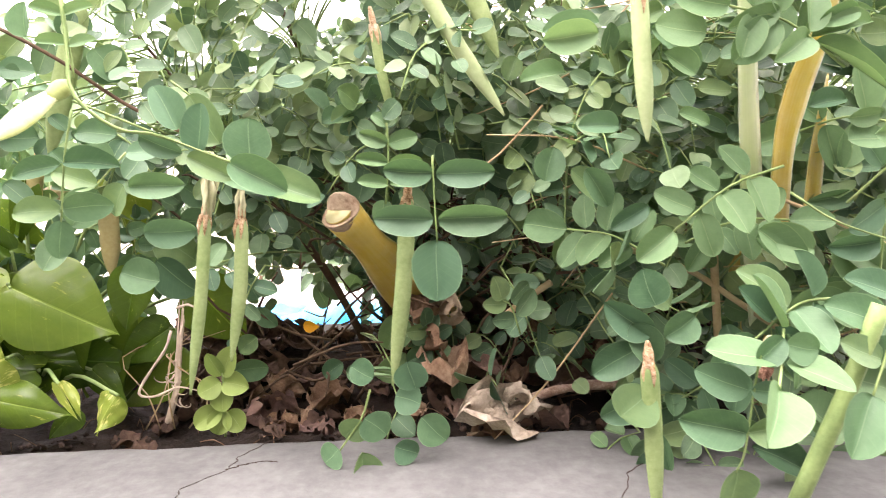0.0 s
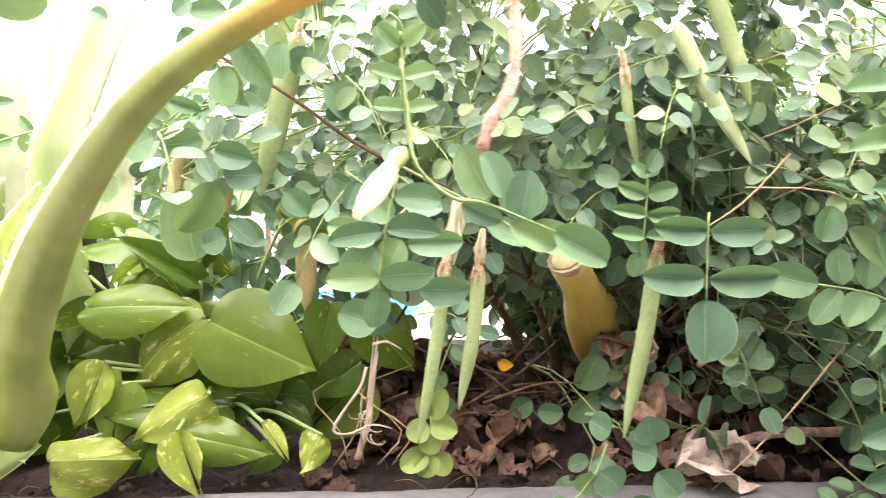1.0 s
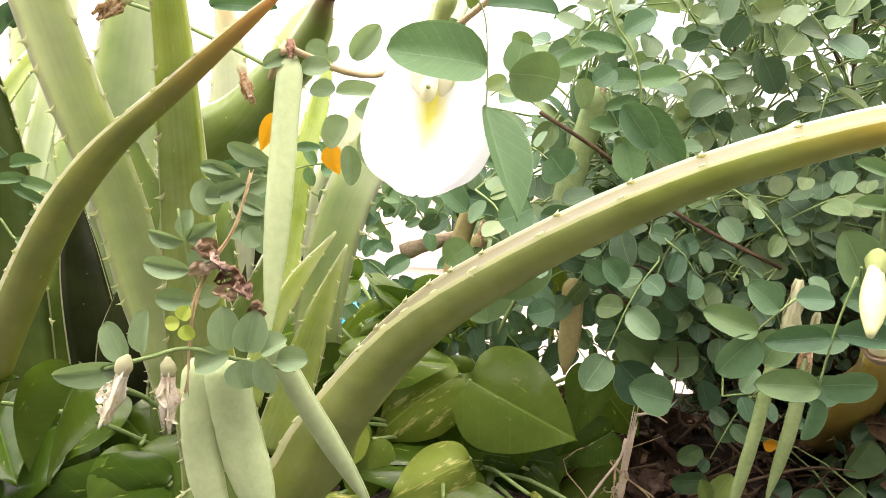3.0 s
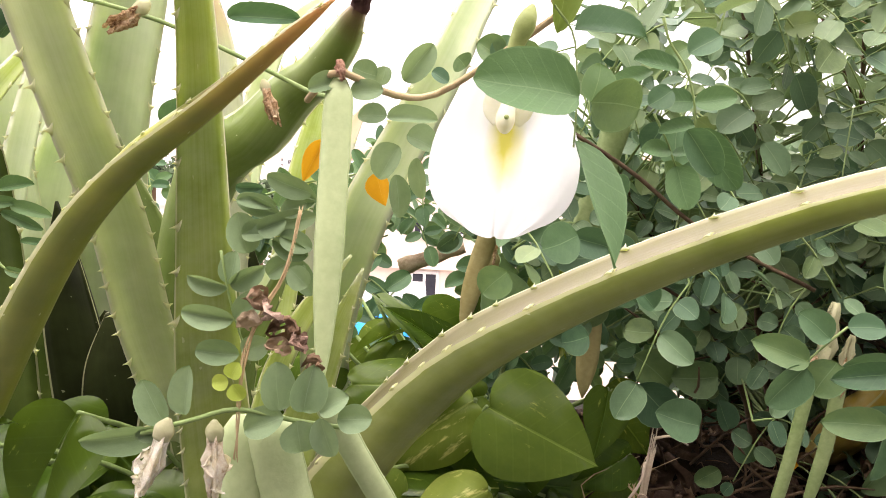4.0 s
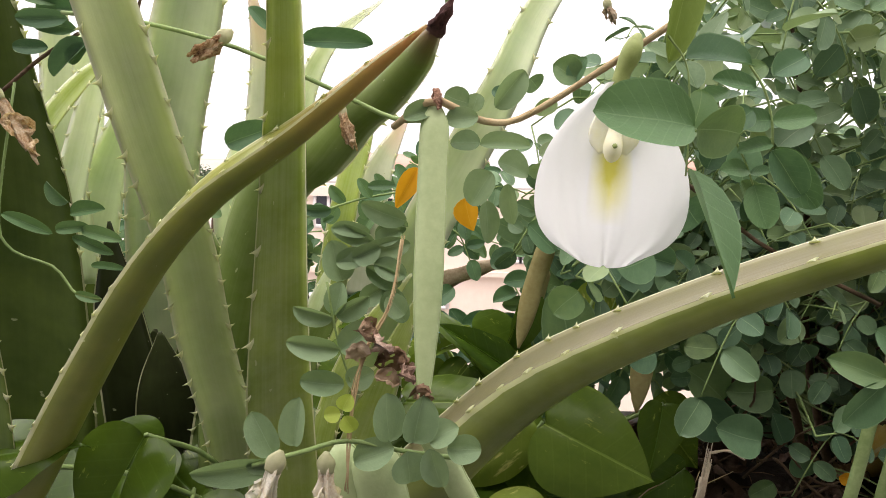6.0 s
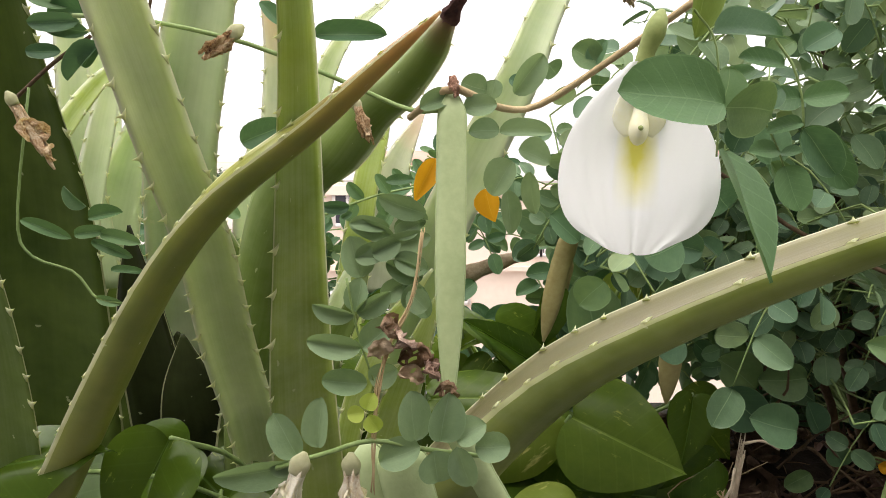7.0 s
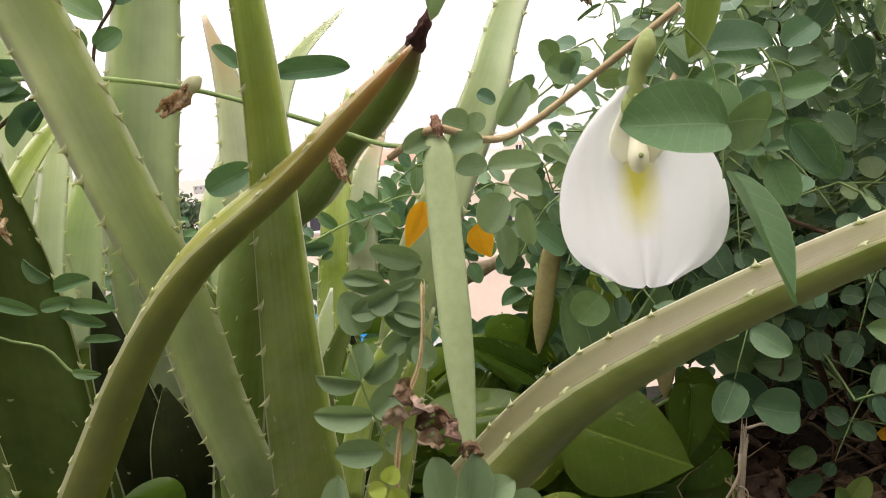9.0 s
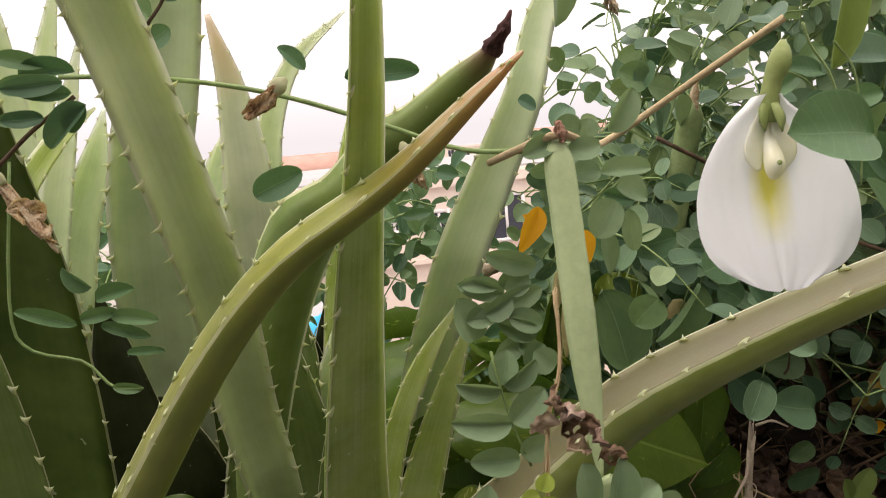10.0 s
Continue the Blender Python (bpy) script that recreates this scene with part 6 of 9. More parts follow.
def white_flower(parent):
    """An upside-down pea flower: one broad hollowed petal notched at its rim, curled wings and keel over its yellow eye, a green calyx."""
    top, low = Vector(FLOWER_TOP), Vector(FLOWER_LOW)
    x = (low - top).normalized()
    face = Vector((-0.22, -1, 0.10))
    z = (face - face.dot(x) * x).normalized()
    y = z.cross(x)
    length = (low - top).length
    bm = bmesh.new()
    layer = bm.loops.layers.uv.verify()
    nu, nv = 60, 48
    grid = []
    for i in range(nu + 1):
        u = i / nu
        row = []
        half = sum(petal_half(min(1, max(0, u + d))) for d in (-0.05, -0.025, 0, 0.025, 0.05)) / 5
        for j in range(nv + 1):
            q = 2 * j / nv - 1
            w = FLOWER_WIDTH * 0.5 * half * (1.0 + (0.03 if q > 0 else -0.01) * math.sin(2.5 * u))
            # the rim closes as an arch, with a small notch in its middle
            end = 1.0 - 0.045 * abs(q) ** 2.4 * u ** 7 - 0.014 * math.exp(-(q / 0.07) ** 2) * u ** 9
            along = u * end
            bowl = -0.0085 * (1 - q * q) * math.sin(math.pi * u ** 0.8) + 0.002 * u - 0.005 * max(0.0, 0.35 - u) * (1 - abs(q))
            roll = -0.0035 * abs(q) ** 3 * (1 - u) - 0.0022 * (abs(q) ** 6 + u ** 10)
            frill = 0.0004 * math.sin(8 * q + 2) * u ** 3 + 0.0004 * math.sin(21 * q + 6 * u) * u ** 3 * abs(q)
            crease = -0.0006 * math.exp(-(q / 0.045) ** 2) * (0.3 + u)
            pleat = 0.00007 * math.sin(46 * q * (0.4 + 0.6 * u)) * math.sin(math.pi * u)
            p = top + x * (along * length) + y * (w * q) + z * (bowl + roll + frill + crease + pleat)
            row.append((bm.verts.new(p), (u, j / nv)))
        grid.append(row)
    for i in range(nu):
        for j in range(nv):
            cell = (grid[i][j], grid[i + 1][j], grid[i + 1][j + 1], grid[i][j + 1])
            f = bm.faces.new([a for a, b in cell])
            for l, (a, b) in zip(f.loops, cell):
                l[layer].uv = b
    blossom = part("flower", bm, PETAL, parent, "large white butterfly pea flower with a yellow eye")
    at = lambda a, b, c: top + x * (a * length) + y * (b * FLOWER_WIDTH) + z * c
    # keel: a small white pouch curled forward, with a dimple at its mouth
    kb = bmesh.new()
    tube_mesh(kb, [at(0.12, 0.0, -0.006), at(0.22, 0.002, -0.005), at(0.30, 0.0, -0.0030), at(0.355, -0.004, -0.0016), at(0.40, -0.002, -0.0022), at(0.415, 0.0, -0.0045)], [0.0010, 0.0018, 0.0027, 0.0031, 0.0024, 0.0006], 14, 0.85, count=22)
    keel = part("keel", kb, PETAL_CREAM, blossom, "small curled cream-white keel")
    tb = bmesh.new()
    tube_mesh(tb, [at(0.352, 0.006, 0.0008), at(0.356, 0.007, 0.0016)], [0.0009, 0.0004], 8)
    part("mouth", tb, CALYX, keel, "yellow-green mouth of the keel")
    for side in (-1, 1):
        wb = bmesh.new()
        tube_mesh(wb, [at(0.06, 0.03 * side, -0.004), at(0.18, 0.07 * side, -0.0045), at(0.29, 0.10 * side, -0.0045), at(0.38, 0.075 * side, -0.0050)], [0.0010, 0.0030, 0.0034, 0.0008], 12, 0.16, count=18)
        part("wing", wb, PETAL_CREAM, blossom, "cream wing petal")
    cb = bmesh.new()
    tube_mesh(cb, [at(-0.27, 0.10, -0.003), at(-0.22, 0.085, -0.0025), at(-0.15, 0.06, -0.002), at(-0.06, 0.02, -0.003), at(0.05, 0.0, -0.004), at(0.13, 0.0, -0.005)], [0.0010, 0.0026, 0.0034, 0.0027, 0.0031, 0.0036], 10)
    for g in range(5):
        a = g * 1.257
        tube_mesh(cb, [at(0.05, 0.045 * math.cos(a), 0.003 * math.sin(a) - 0.004), at(0.11, 0.07 * math.cos(a), 0.005 * math.sin(a) - 0.004), at(0.19, 0.075 * math.cos(a), 0.006 * math.sin(a) - 0.004)], [0.0014, 0.0018, 0.0003], 6, 0.4)
    part("calyx", cb, CALYX, blossom, "yellow-green calyx")
    return blossom


white_flower(vine)

old_aloe = thing("old_aloe", (0.1, 0.6, 0.87), "old aloe with cut orange-brown stubs and pale leaves inside the bush", "aloe plant")
stub = tube("stub", [(0.02, 0.72, 0.89), (-0.005, 0.66, 0.935), (-0.03, 0.595, 0.98), (-0.055, 0.535, 1.022), (-0.072, 0.5, 1.05)], [0.02, 0.025, 0.0245, 0.0145, 0.0152], ALOE_OLD, old_aloe, 14, 0.75, label="cut orange-brown aloe stub")
tube("cut_rim", [(-0.0725, 0.499, 1.051), (-0.073, 0.4979, 1.052), (-0.0735, 0.4969, 1.052)], [0.0152, 0.0155, 0.0140], DRY, stub, 14, 0.75)
tube("cut_face", [(-0.0723, 0.4993, 1.051), (-0.0737, 0.4965, 1.053)], [0.0125, 0.012], ALOE_OLD, stub, 14, 0.7)
aloe_leaf(old_aloe, [(0.2676, 0.56, 0.917, 0.0536), (0.2607, 0.55, 0.9691, 0.0473), (0.2496, 0.54, 1.009, 0.0368)], (0, -1, 0.1), ALOE_OLD, spines=False)
aloe_leaf(old_aloe, [(0.2236, 0.46, 0.9732, 0.024), (0.1955, 0.42, 1.043, 0.018), (0.1757, 0.39, 1.113, 0.0138), (0.1669, 0.38, 1.183, 0.0106), (0.165, 0.38, 1.216, 0.0012)], (0.2, -1, 0), ALOE_PALE, spines=False)
aloe_leaf(old_aloe, [(0.2338, 0.46, 0.9729, 0.016), (0.2018, 0.4, 1.079, 0.015), (0.2002, 0.385, 1.122, 0.0175), (0.2075, 0.375, 1.155, 0.0125), (0.2156, 0.37, 1.18, 0.0012)], (0.2, -1, 0), ALOE_OLD, spines=False)
aloe_leaf(old_aloe, [(0.2323, 0.42, 1.042, 0.013), (0.2293, 0.41, 1.092, 0.0104), (0.2339, 0.41, 1.136, 0.0014)], (0.2, -1, 0), ALOE_OLD, spines=False)
# added filler leaves behind the clump, near-black in place of deep shade
aloe_leaf(aloe, [(-0.5109, 0.7355, 0.86, 0.055), (-0.5116, 0.7255, 0.9475, 0.06), (-0.5126, 0.7155, 1.024, 0.042), (-0.5132, 0.7155, 1.079, 0.003)], (-0.25, -1, 0.2), ALOE_SHADE_FILL, spines=False)
aloe_leaf(aloe, [(-0.5451, 0.7399, 0.86, 0.055), (-0.5453, 0.7299, 0.9439, 0.06), (-0.5456, 0.7199, 1.017, 0.042), (-0.5458, 0.7199, 1.07, 0.003)], (-0.02, -1, 0.2), ALOE_SHADE_FILL, spines=False)
aloe_leaf(aloe, [(-0.5719, 0.6794, 0.86, 0.055), (-0.5758, 0.6694, 0.9545, 0.06), (-0.581, 0.6594, 1.037, 0.042), (-0.585, 0.6594, 1.096, 0.003)], (-0.25, -1, 0.2), ALOE_SHADE_FILL, spines=False)
aloe_leaf(aloe, [(-0.6156, 0.6224, 0.86, 0.055), (-0.6194, 0.6124, 0.9308, 0.06), (-0.6245, 0.6024, 0.9928, 0.042), (-0.6283, 0.6024, 1.037, 0.003)], (0.24, -1, 0.2), ALOE_SHADE_FILL, spines=False)
aloe_leaf(aloe, [(-0.6448, 0.6336, 0.86, 0.055), (-0.652, 0.6236, 0.9635, 0.06), (-0.6615, 0.6136, 1.054, 0.042), (-0.6687, 0.6136, 1.119, 0.003)], (-0.26, -1, 0.2), ALOE_SHADE_FILL, spines=False)
aloe_leaf(aloe, [(-0.6702, 0.6653, 0.86, 0.055), (-0.6634, 0.6553, 0.927, 0.06), (-0.6544, 0.6453, 0.9855, 0.042), (-0.6477, 0.6453, 1.027, 0.003)], (0.11, -1, 0.2), ALOE_SHADE_FILL, spines=False)
aloe_leaf(aloe, [(-0.7101, 0.698, 0.86, 0.055), (-0.6962, 0.688, 0.9406, 0.06), (-0.6778, 0.678, 1.011, 0.042), (-0.6639, 0.678, 1.061, 0.003)], (-0.21, -1, 0.2), ALOE_SHADE_FILL, spines=False)
aloe_leaf(aloe, [(-0.7624, 0.7335, 0.86, 0.055), (-0.7689, 0.7235, 0.9189, 0.06), (-0.7775, 0.7135, 0.9704, 0.042), (-0.784, 0.7135, 1.007, 0.003)], (0.27, -1, 0.2), ALOE_SHADE_FILL, spines=False)
aloe_leaf(aloe, [(-0.7768, 0.7075, 0.86, 0.055), (-0.7698, 0.6975, 0.924, 0.06), (-0.7605, 0.6875, 0.98, 0.042), (-0.7535, 0.6875, 1.02, 0.003)], (-0.09, -1, 0.2), ALOE_SHADE_FILL, spines=False)
aloe_leaf(aloe, [(-0.7999, 0.6362, 0.86, 0.055), (-0.8008, 0.6262, 0.9135, 0.06), (-0.802, 0.6162, 0.9602, 0.042), (-0.8029, 0.6162, 0.9937, 0.003)], (0.11, -1, 0.2), ALOE_SHADE_FILL, spines=False)
aloe_leaf(aloe, [(-0.8419, 0.734, 0.86, 0.055), (-0.8425, 0.724, 0.9362, 0.06), (-0.8433, 0.714, 1.003, 0.042), (-0.8438, 0.714, 1.05, 0.003)], (-0.18, -1, 0.2), ALOE_SHADE_FILL, spines=False)
aloe_leaf(aloe, [(-0.899, 0.6834, 0.86, 0.055), (-0.9166, 0.6734, 0.912, 0.06), (-0.94, 0.6634, 0.9575, 0.042), (-0.9576, 0.6634, 0.99, 0.003)], (0.24, -1, 0.2), ALOE_SHADE_FILL, spines=False)
aloe_leaf(aloe, [(-0.9197, 0.7042, 0.86, 0.055), (-0.9525, 0.6942, 0.9217, 0.06), (-0.9961, 0.6842, 0.9756, 0.042), (-1.029, 0.6842, 1.014, 0.003)], (-0.29, -1, 0.2), ALOE_SHADE_FILL, spines=False)
heart_leaf(pothos, (-0.3842, 0.604, 0.985), (-0.46, 0.5671, 0.9648), 0.0781, "dark", (0.13, -0.95, 0.4), (-0.36, 0.6, 0.88))
heart_leaf(pothos, (-0.4409, 0.6639, 1.041), (-0.5051, 0.6558, 1.046), 0.0583, "dark", (-0.39, -0.95, 0.4), (-0.36, 0.6, 0.88))
heart_leaf(pothos, (-0.2789, 0.6108, 0.9521), (-0.2924, 0.5982, 0.8822), 0.0651, "green", (-0.07, -0.95, 0.4), (-0.36, 0.6, 0.88))
heart_leaf(pothos, (-0.45, 0.5863, 1.023), (-0.5297, 0.576, 1.003), 0.0746, "green", (-0.11, -0.95, 0.4), (-0.36, 0.6, 0.88))
heart_leaf(pothos, (-0.225, 0.5857, 0.9322), (-0.2872, 0.5753, 0.8877), 0.0695, "green", (-0.16, -0.95, 0.4), (-0.36, 0.6, 0.88))
heart_leaf(pothos, (-0.3886, 0.6129, 1.014), (-0.3888, 0.6018, 0.9362), 0.0707, "green", (-0.26, -0.95, 0.4), (-0.36, 0.6, 0.88))
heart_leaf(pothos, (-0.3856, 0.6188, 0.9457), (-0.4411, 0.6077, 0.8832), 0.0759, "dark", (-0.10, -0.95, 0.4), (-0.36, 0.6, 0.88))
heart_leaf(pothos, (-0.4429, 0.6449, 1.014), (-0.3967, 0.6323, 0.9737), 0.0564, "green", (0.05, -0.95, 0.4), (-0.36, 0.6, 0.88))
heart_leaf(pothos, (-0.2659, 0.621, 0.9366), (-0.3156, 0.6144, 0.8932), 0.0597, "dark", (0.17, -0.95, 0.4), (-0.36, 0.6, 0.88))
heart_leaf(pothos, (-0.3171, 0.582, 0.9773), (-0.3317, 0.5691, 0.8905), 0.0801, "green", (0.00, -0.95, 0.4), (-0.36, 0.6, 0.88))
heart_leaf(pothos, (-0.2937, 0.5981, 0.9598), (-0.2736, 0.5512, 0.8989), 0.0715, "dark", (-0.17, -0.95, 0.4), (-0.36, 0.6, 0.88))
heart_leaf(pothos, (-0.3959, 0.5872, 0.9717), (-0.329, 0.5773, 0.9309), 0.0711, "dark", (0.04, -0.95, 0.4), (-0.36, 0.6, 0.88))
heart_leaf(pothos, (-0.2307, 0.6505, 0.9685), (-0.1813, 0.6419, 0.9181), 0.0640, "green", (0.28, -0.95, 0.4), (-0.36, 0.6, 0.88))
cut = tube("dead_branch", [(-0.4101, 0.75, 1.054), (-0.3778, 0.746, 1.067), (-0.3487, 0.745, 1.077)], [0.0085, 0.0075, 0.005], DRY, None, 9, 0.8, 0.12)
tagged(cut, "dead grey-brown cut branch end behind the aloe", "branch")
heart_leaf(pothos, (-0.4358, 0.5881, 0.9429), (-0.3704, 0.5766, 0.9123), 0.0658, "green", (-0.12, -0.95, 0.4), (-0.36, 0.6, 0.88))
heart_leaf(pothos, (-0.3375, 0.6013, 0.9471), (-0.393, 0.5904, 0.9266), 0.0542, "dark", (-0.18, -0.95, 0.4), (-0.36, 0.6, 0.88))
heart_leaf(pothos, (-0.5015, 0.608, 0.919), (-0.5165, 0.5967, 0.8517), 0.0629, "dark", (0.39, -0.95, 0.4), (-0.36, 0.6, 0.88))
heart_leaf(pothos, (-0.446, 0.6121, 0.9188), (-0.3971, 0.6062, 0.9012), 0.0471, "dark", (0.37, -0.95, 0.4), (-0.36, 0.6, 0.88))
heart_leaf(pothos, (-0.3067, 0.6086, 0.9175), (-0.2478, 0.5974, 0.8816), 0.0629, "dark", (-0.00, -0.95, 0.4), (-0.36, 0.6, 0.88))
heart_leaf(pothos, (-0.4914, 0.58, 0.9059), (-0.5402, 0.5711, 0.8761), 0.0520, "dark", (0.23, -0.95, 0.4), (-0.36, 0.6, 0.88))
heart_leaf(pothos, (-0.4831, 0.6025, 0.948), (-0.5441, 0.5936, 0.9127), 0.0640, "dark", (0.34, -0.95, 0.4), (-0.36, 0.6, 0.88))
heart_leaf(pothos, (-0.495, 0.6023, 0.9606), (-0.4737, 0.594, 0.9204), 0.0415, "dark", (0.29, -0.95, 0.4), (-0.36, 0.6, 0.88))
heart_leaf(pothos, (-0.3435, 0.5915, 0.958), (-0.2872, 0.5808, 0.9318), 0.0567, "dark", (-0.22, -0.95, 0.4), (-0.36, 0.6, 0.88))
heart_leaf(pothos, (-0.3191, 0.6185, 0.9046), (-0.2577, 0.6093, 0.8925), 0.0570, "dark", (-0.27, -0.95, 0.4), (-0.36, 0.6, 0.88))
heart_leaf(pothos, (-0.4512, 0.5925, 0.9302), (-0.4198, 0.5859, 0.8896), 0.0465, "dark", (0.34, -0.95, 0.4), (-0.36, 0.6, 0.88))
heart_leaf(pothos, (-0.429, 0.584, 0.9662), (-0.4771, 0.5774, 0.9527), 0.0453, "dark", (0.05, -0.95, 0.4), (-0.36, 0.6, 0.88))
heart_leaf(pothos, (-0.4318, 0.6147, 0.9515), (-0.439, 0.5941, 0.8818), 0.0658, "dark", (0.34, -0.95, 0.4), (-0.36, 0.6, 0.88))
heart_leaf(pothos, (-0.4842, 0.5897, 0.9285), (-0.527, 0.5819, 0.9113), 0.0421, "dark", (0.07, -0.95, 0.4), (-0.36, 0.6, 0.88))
heart_leaf(pothos, (-0.3543, 0.5937, 0.9656), (-0.3108, 0.5604, 0.9177), 0.0654, "green", (0.05, -0.95, 0.4), (-0.36, 0.6, 0.88))
heart_leaf(pothos, (-0.3283, 0.6141, 0.9514), (-0.2946, 0.6069, 0.9112), 0.0477, "dark", (0.27, -0.95, 0.4), (-0.36, 0.6, 0.88))
feather(vine, [(0.323, 0.3443, 1.16), (0.3261, 0.3752, 1.143), (0.3292, 0.4062, 1.113)], 3, 0.0297, "young")
feather(vine, [(0.2789, 0.3199, 1.08), (0.2521, 0.314, 1.097), (0.2252, 0.3082, 1.099)], 2, 0.0282, "young")
feather(vine, [(0.321, 0.3023, 1.223), (0.3101, 0.3297, 1.251), (0.2993, 0.357, 1.264)], 2, 0.0257, "green")
feather(vine, [(0.2396, 0.3272, 1.028), (0.2165, 0.308, 1.01), (0.1933, 0.2889, 0.9782)], 3, 0.0294, "green")
feather(vine, [(0.2129, 0.3586, 1.135), (0.1816, 0.36, 1.159), (0.1503, 0.3614, 1.168)], 3, 0.0278, "young")
feather(vine, [(0.2345, 0.3474, 1.083), (0.2341, 0.3491, 1.049), (0.2338, 0.3507, 1)], 3, 0.0254, "green")
feather(vine, [(0.3533, 0.3173, 1.187), (0.377, 0.3023, 1.19), (0.4007, 0.2874, 1.179)], 2, 0.0298, "green")
feather(vine, [(0.3193, 0.3142, 1.212), (0.3436, 0.2989, 1.219), (0.3678, 0.2837, 1.212)], 2, 0.0316, "young")
feather(vine, [(0.1384, 0.415, 1.02), (0.1117, 0.4352, 1.037), (0.0849, 0.4555, 1.04)], 3, 0.0284, "young")
feather(vine, [(0.2868, 0.3826, 1.017), (0.3162, 0.3863, 1.031), (0.3456, 0.39, 1.031)], 2, 0.0263, "young")
feather(vine, [(0.1471, 0.4053, 1.207), (0.1724, 0.4081, 1.23), (0.1977, 0.4109, 1.238)], 2, 0.0245, "green")
feather(vine, [(0.2826, 0.4585, 1.044), (0.3005, 0.4503, 1.031), (0.3183, 0.4421, 1.004)], 3, 0.0246, "green")
feather(vine, [(0.1936, 0.3035, 1.212), (0.2115, 0.3059, 1.197), (0.2294, 0.3084, 1.167)], 3, 0.0236, "young")
feather(vine, [(0.1849, 0.4451, 1.093), (0.2167, 0.4515, 1.096), (0.2485, 0.458, 1.084)], 3, 0.0307, "young")
feather(vine, [(0.272, 0.3987, 1.105), (0.2455, 0.4052, 1.11), (0.2189, 0.4118, 1.102)], 2, 0.0314, "young")
feather(vine, [(0.2962, 0.3956, 1.016), (0.3184, 0.3927, 0.9979), (0.3405, 0.3898, 0.9654)], 2, 0.0286, "green")
feather(vine, [(0.2666, 0.4344, 1.254), (0.2563, 0.4403, 1.23), (0.246, 0.4461, 1.191)], 3, 0.0261, "young")
feather(vine, [(0.2421, 0.3877, 1.242), (0.2783, 0.3748, 1.254), (0.3144, 0.3619, 1.251)], 3, 0.0257, "young")
feather(vine, [(0.3316, 0.3165, 1.008), (0.3107, 0.3131, 0.9977), (0.2898, 0.3098, 0.9736)], 2, 0.0283, "young")
feather(vine, [(0.1932, 0.4507, 1.244), (0.165, 0.4561, 1.248), (0.1369, 0.4615, 1.238)], 2, 0.0271, "green")
feather(vine, [(0.2795, 0.4504, 1.123), (0.3078, 0.4517, 1.145), (0.3362, 0.453, 1.153)], 2, 0.0312, "green")
feather(vine, [(0.1975, 0.3874, 1.082), (0.1645, 0.385, 1.071), (0.1314, 0.3825, 1.046)], 3, 0.0255, "young")
feather(vine, [(0.2861, 0.3971, 1.041), (0.3207, 0.3946, 1.052), (0.3553, 0.3922, 1.048)], 3, 0.0249, "young")
feather(vine, [(0.2397, 0.3106, 0.9708), (0.2667, 0.2934, 0.9661), (0.2937, 0.2761, 0.9473)], 2, 0.0238, "young")
feather(vine, [(0.2042, 0.338, 1.014), (0.1769, 0.3273, 1.014), (0.1497, 0.3166, 0.9994)], 3, 0.0277, "green")
feather(vine, [(0.1517, 0.4165, 1.034), (0.1779, 0.4032, 1.049), (0.204, 0.3899, 1.05)], 3, 0.0230, "young")
feather(vine, [(0.3106, 0.3752, 1.173), (0.3045, 0.3604, 1.155), (0.2984, 0.3456, 1.122)], 3, 0.0240, "green")
feather(vine, [(0.259, 0.4068, 1.253), (0.2327, 0.4167, 1.231), (0.2065, 0.4267, 1.195)], 3, 0.0229, "young")
feather(vine, [(0.2462, 0.3899, 1.233), (0.2798, 0.38, 1.22), (0.3134, 0.3702, 1.194)], 2, 0.0310, "young")
feather(vine, [(0.1449, 0.4229, 1.163), (0.1434, 0.4484, 1.16), (0.142, 0.474, 1.144)], 3, 0.0316, "young")
feather(vine, [(0.2316, 0.3795, 1.06), (0.2567, 0.3658, 1.09), (0.2819, 0.352, 1.106)], 2, 0.0222, "green")
feather(vine, [(0.2133, 0.4126, 0.9541), (0.1855, 0.4274, 0.9434), (0.1577, 0.4423, 0.9187)], 2, 0.0282, "green")
feather(vine, [(0.2419, 0.453, 1.116), (0.2154, 0.4592, 1.111), (0.189, 0.4655, 1.091)], 3, 0.0304, "young")
feather(vine, [(0.3142, 0.406, 1.068), (0.28, 0.4175, 1.087), (0.2458, 0.429, 1.091)], 2, 0.0248, "green")
feather(vine, [(0.3417, 0.3048, 0.9576), (0.3671, 0.2929, 0.9568), (0.3924, 0.281, 0.942)], 2, 0.0313, "young")
feather(vine, [(0.2478, 0.422, 1.004), (0.2694, 0.447, 1.03), (0.291, 0.472, 1.043)], 3, 0.0236, "green")
feather(vine, [(0.1922, 0.4326, 1.124), (0.2072, 0.4412, 1.107), (0.2221, 0.4498, 1.076)], 2, 0.0223, "green")
feather(vine, [(0.3546, 0.4126, 1.185), (0.3822, 0.3968, 1.177), (0.4098, 0.381, 1.154)], 2, 0.0296, "green")
feather(vine, [(0.2743, 0.3874, 1.222), (0.2788, 0.4066, 1.242), (0.2833, 0.4258, 1.247)], 3, 0.0254, "green")
feather(vine, [(0.2909, 0.3849, 1.23), (0.3088, 0.3665, 1.237), (0.3266, 0.348, 1.229)], 3, 0.0304, "green")
feather(vine, [(0.3417, 0.3353, 1.074), (0.3514, 0.3101, 1.067), (0.3611, 0.2848, 1.045)], 3, 0.0269, "green")
feather(vine, [(0.3108, 0.4346, 1.125), (0.2883, 0.4592, 1.122), (0.2659, 0.4839, 1.105)], 2, 0.0315, "green")
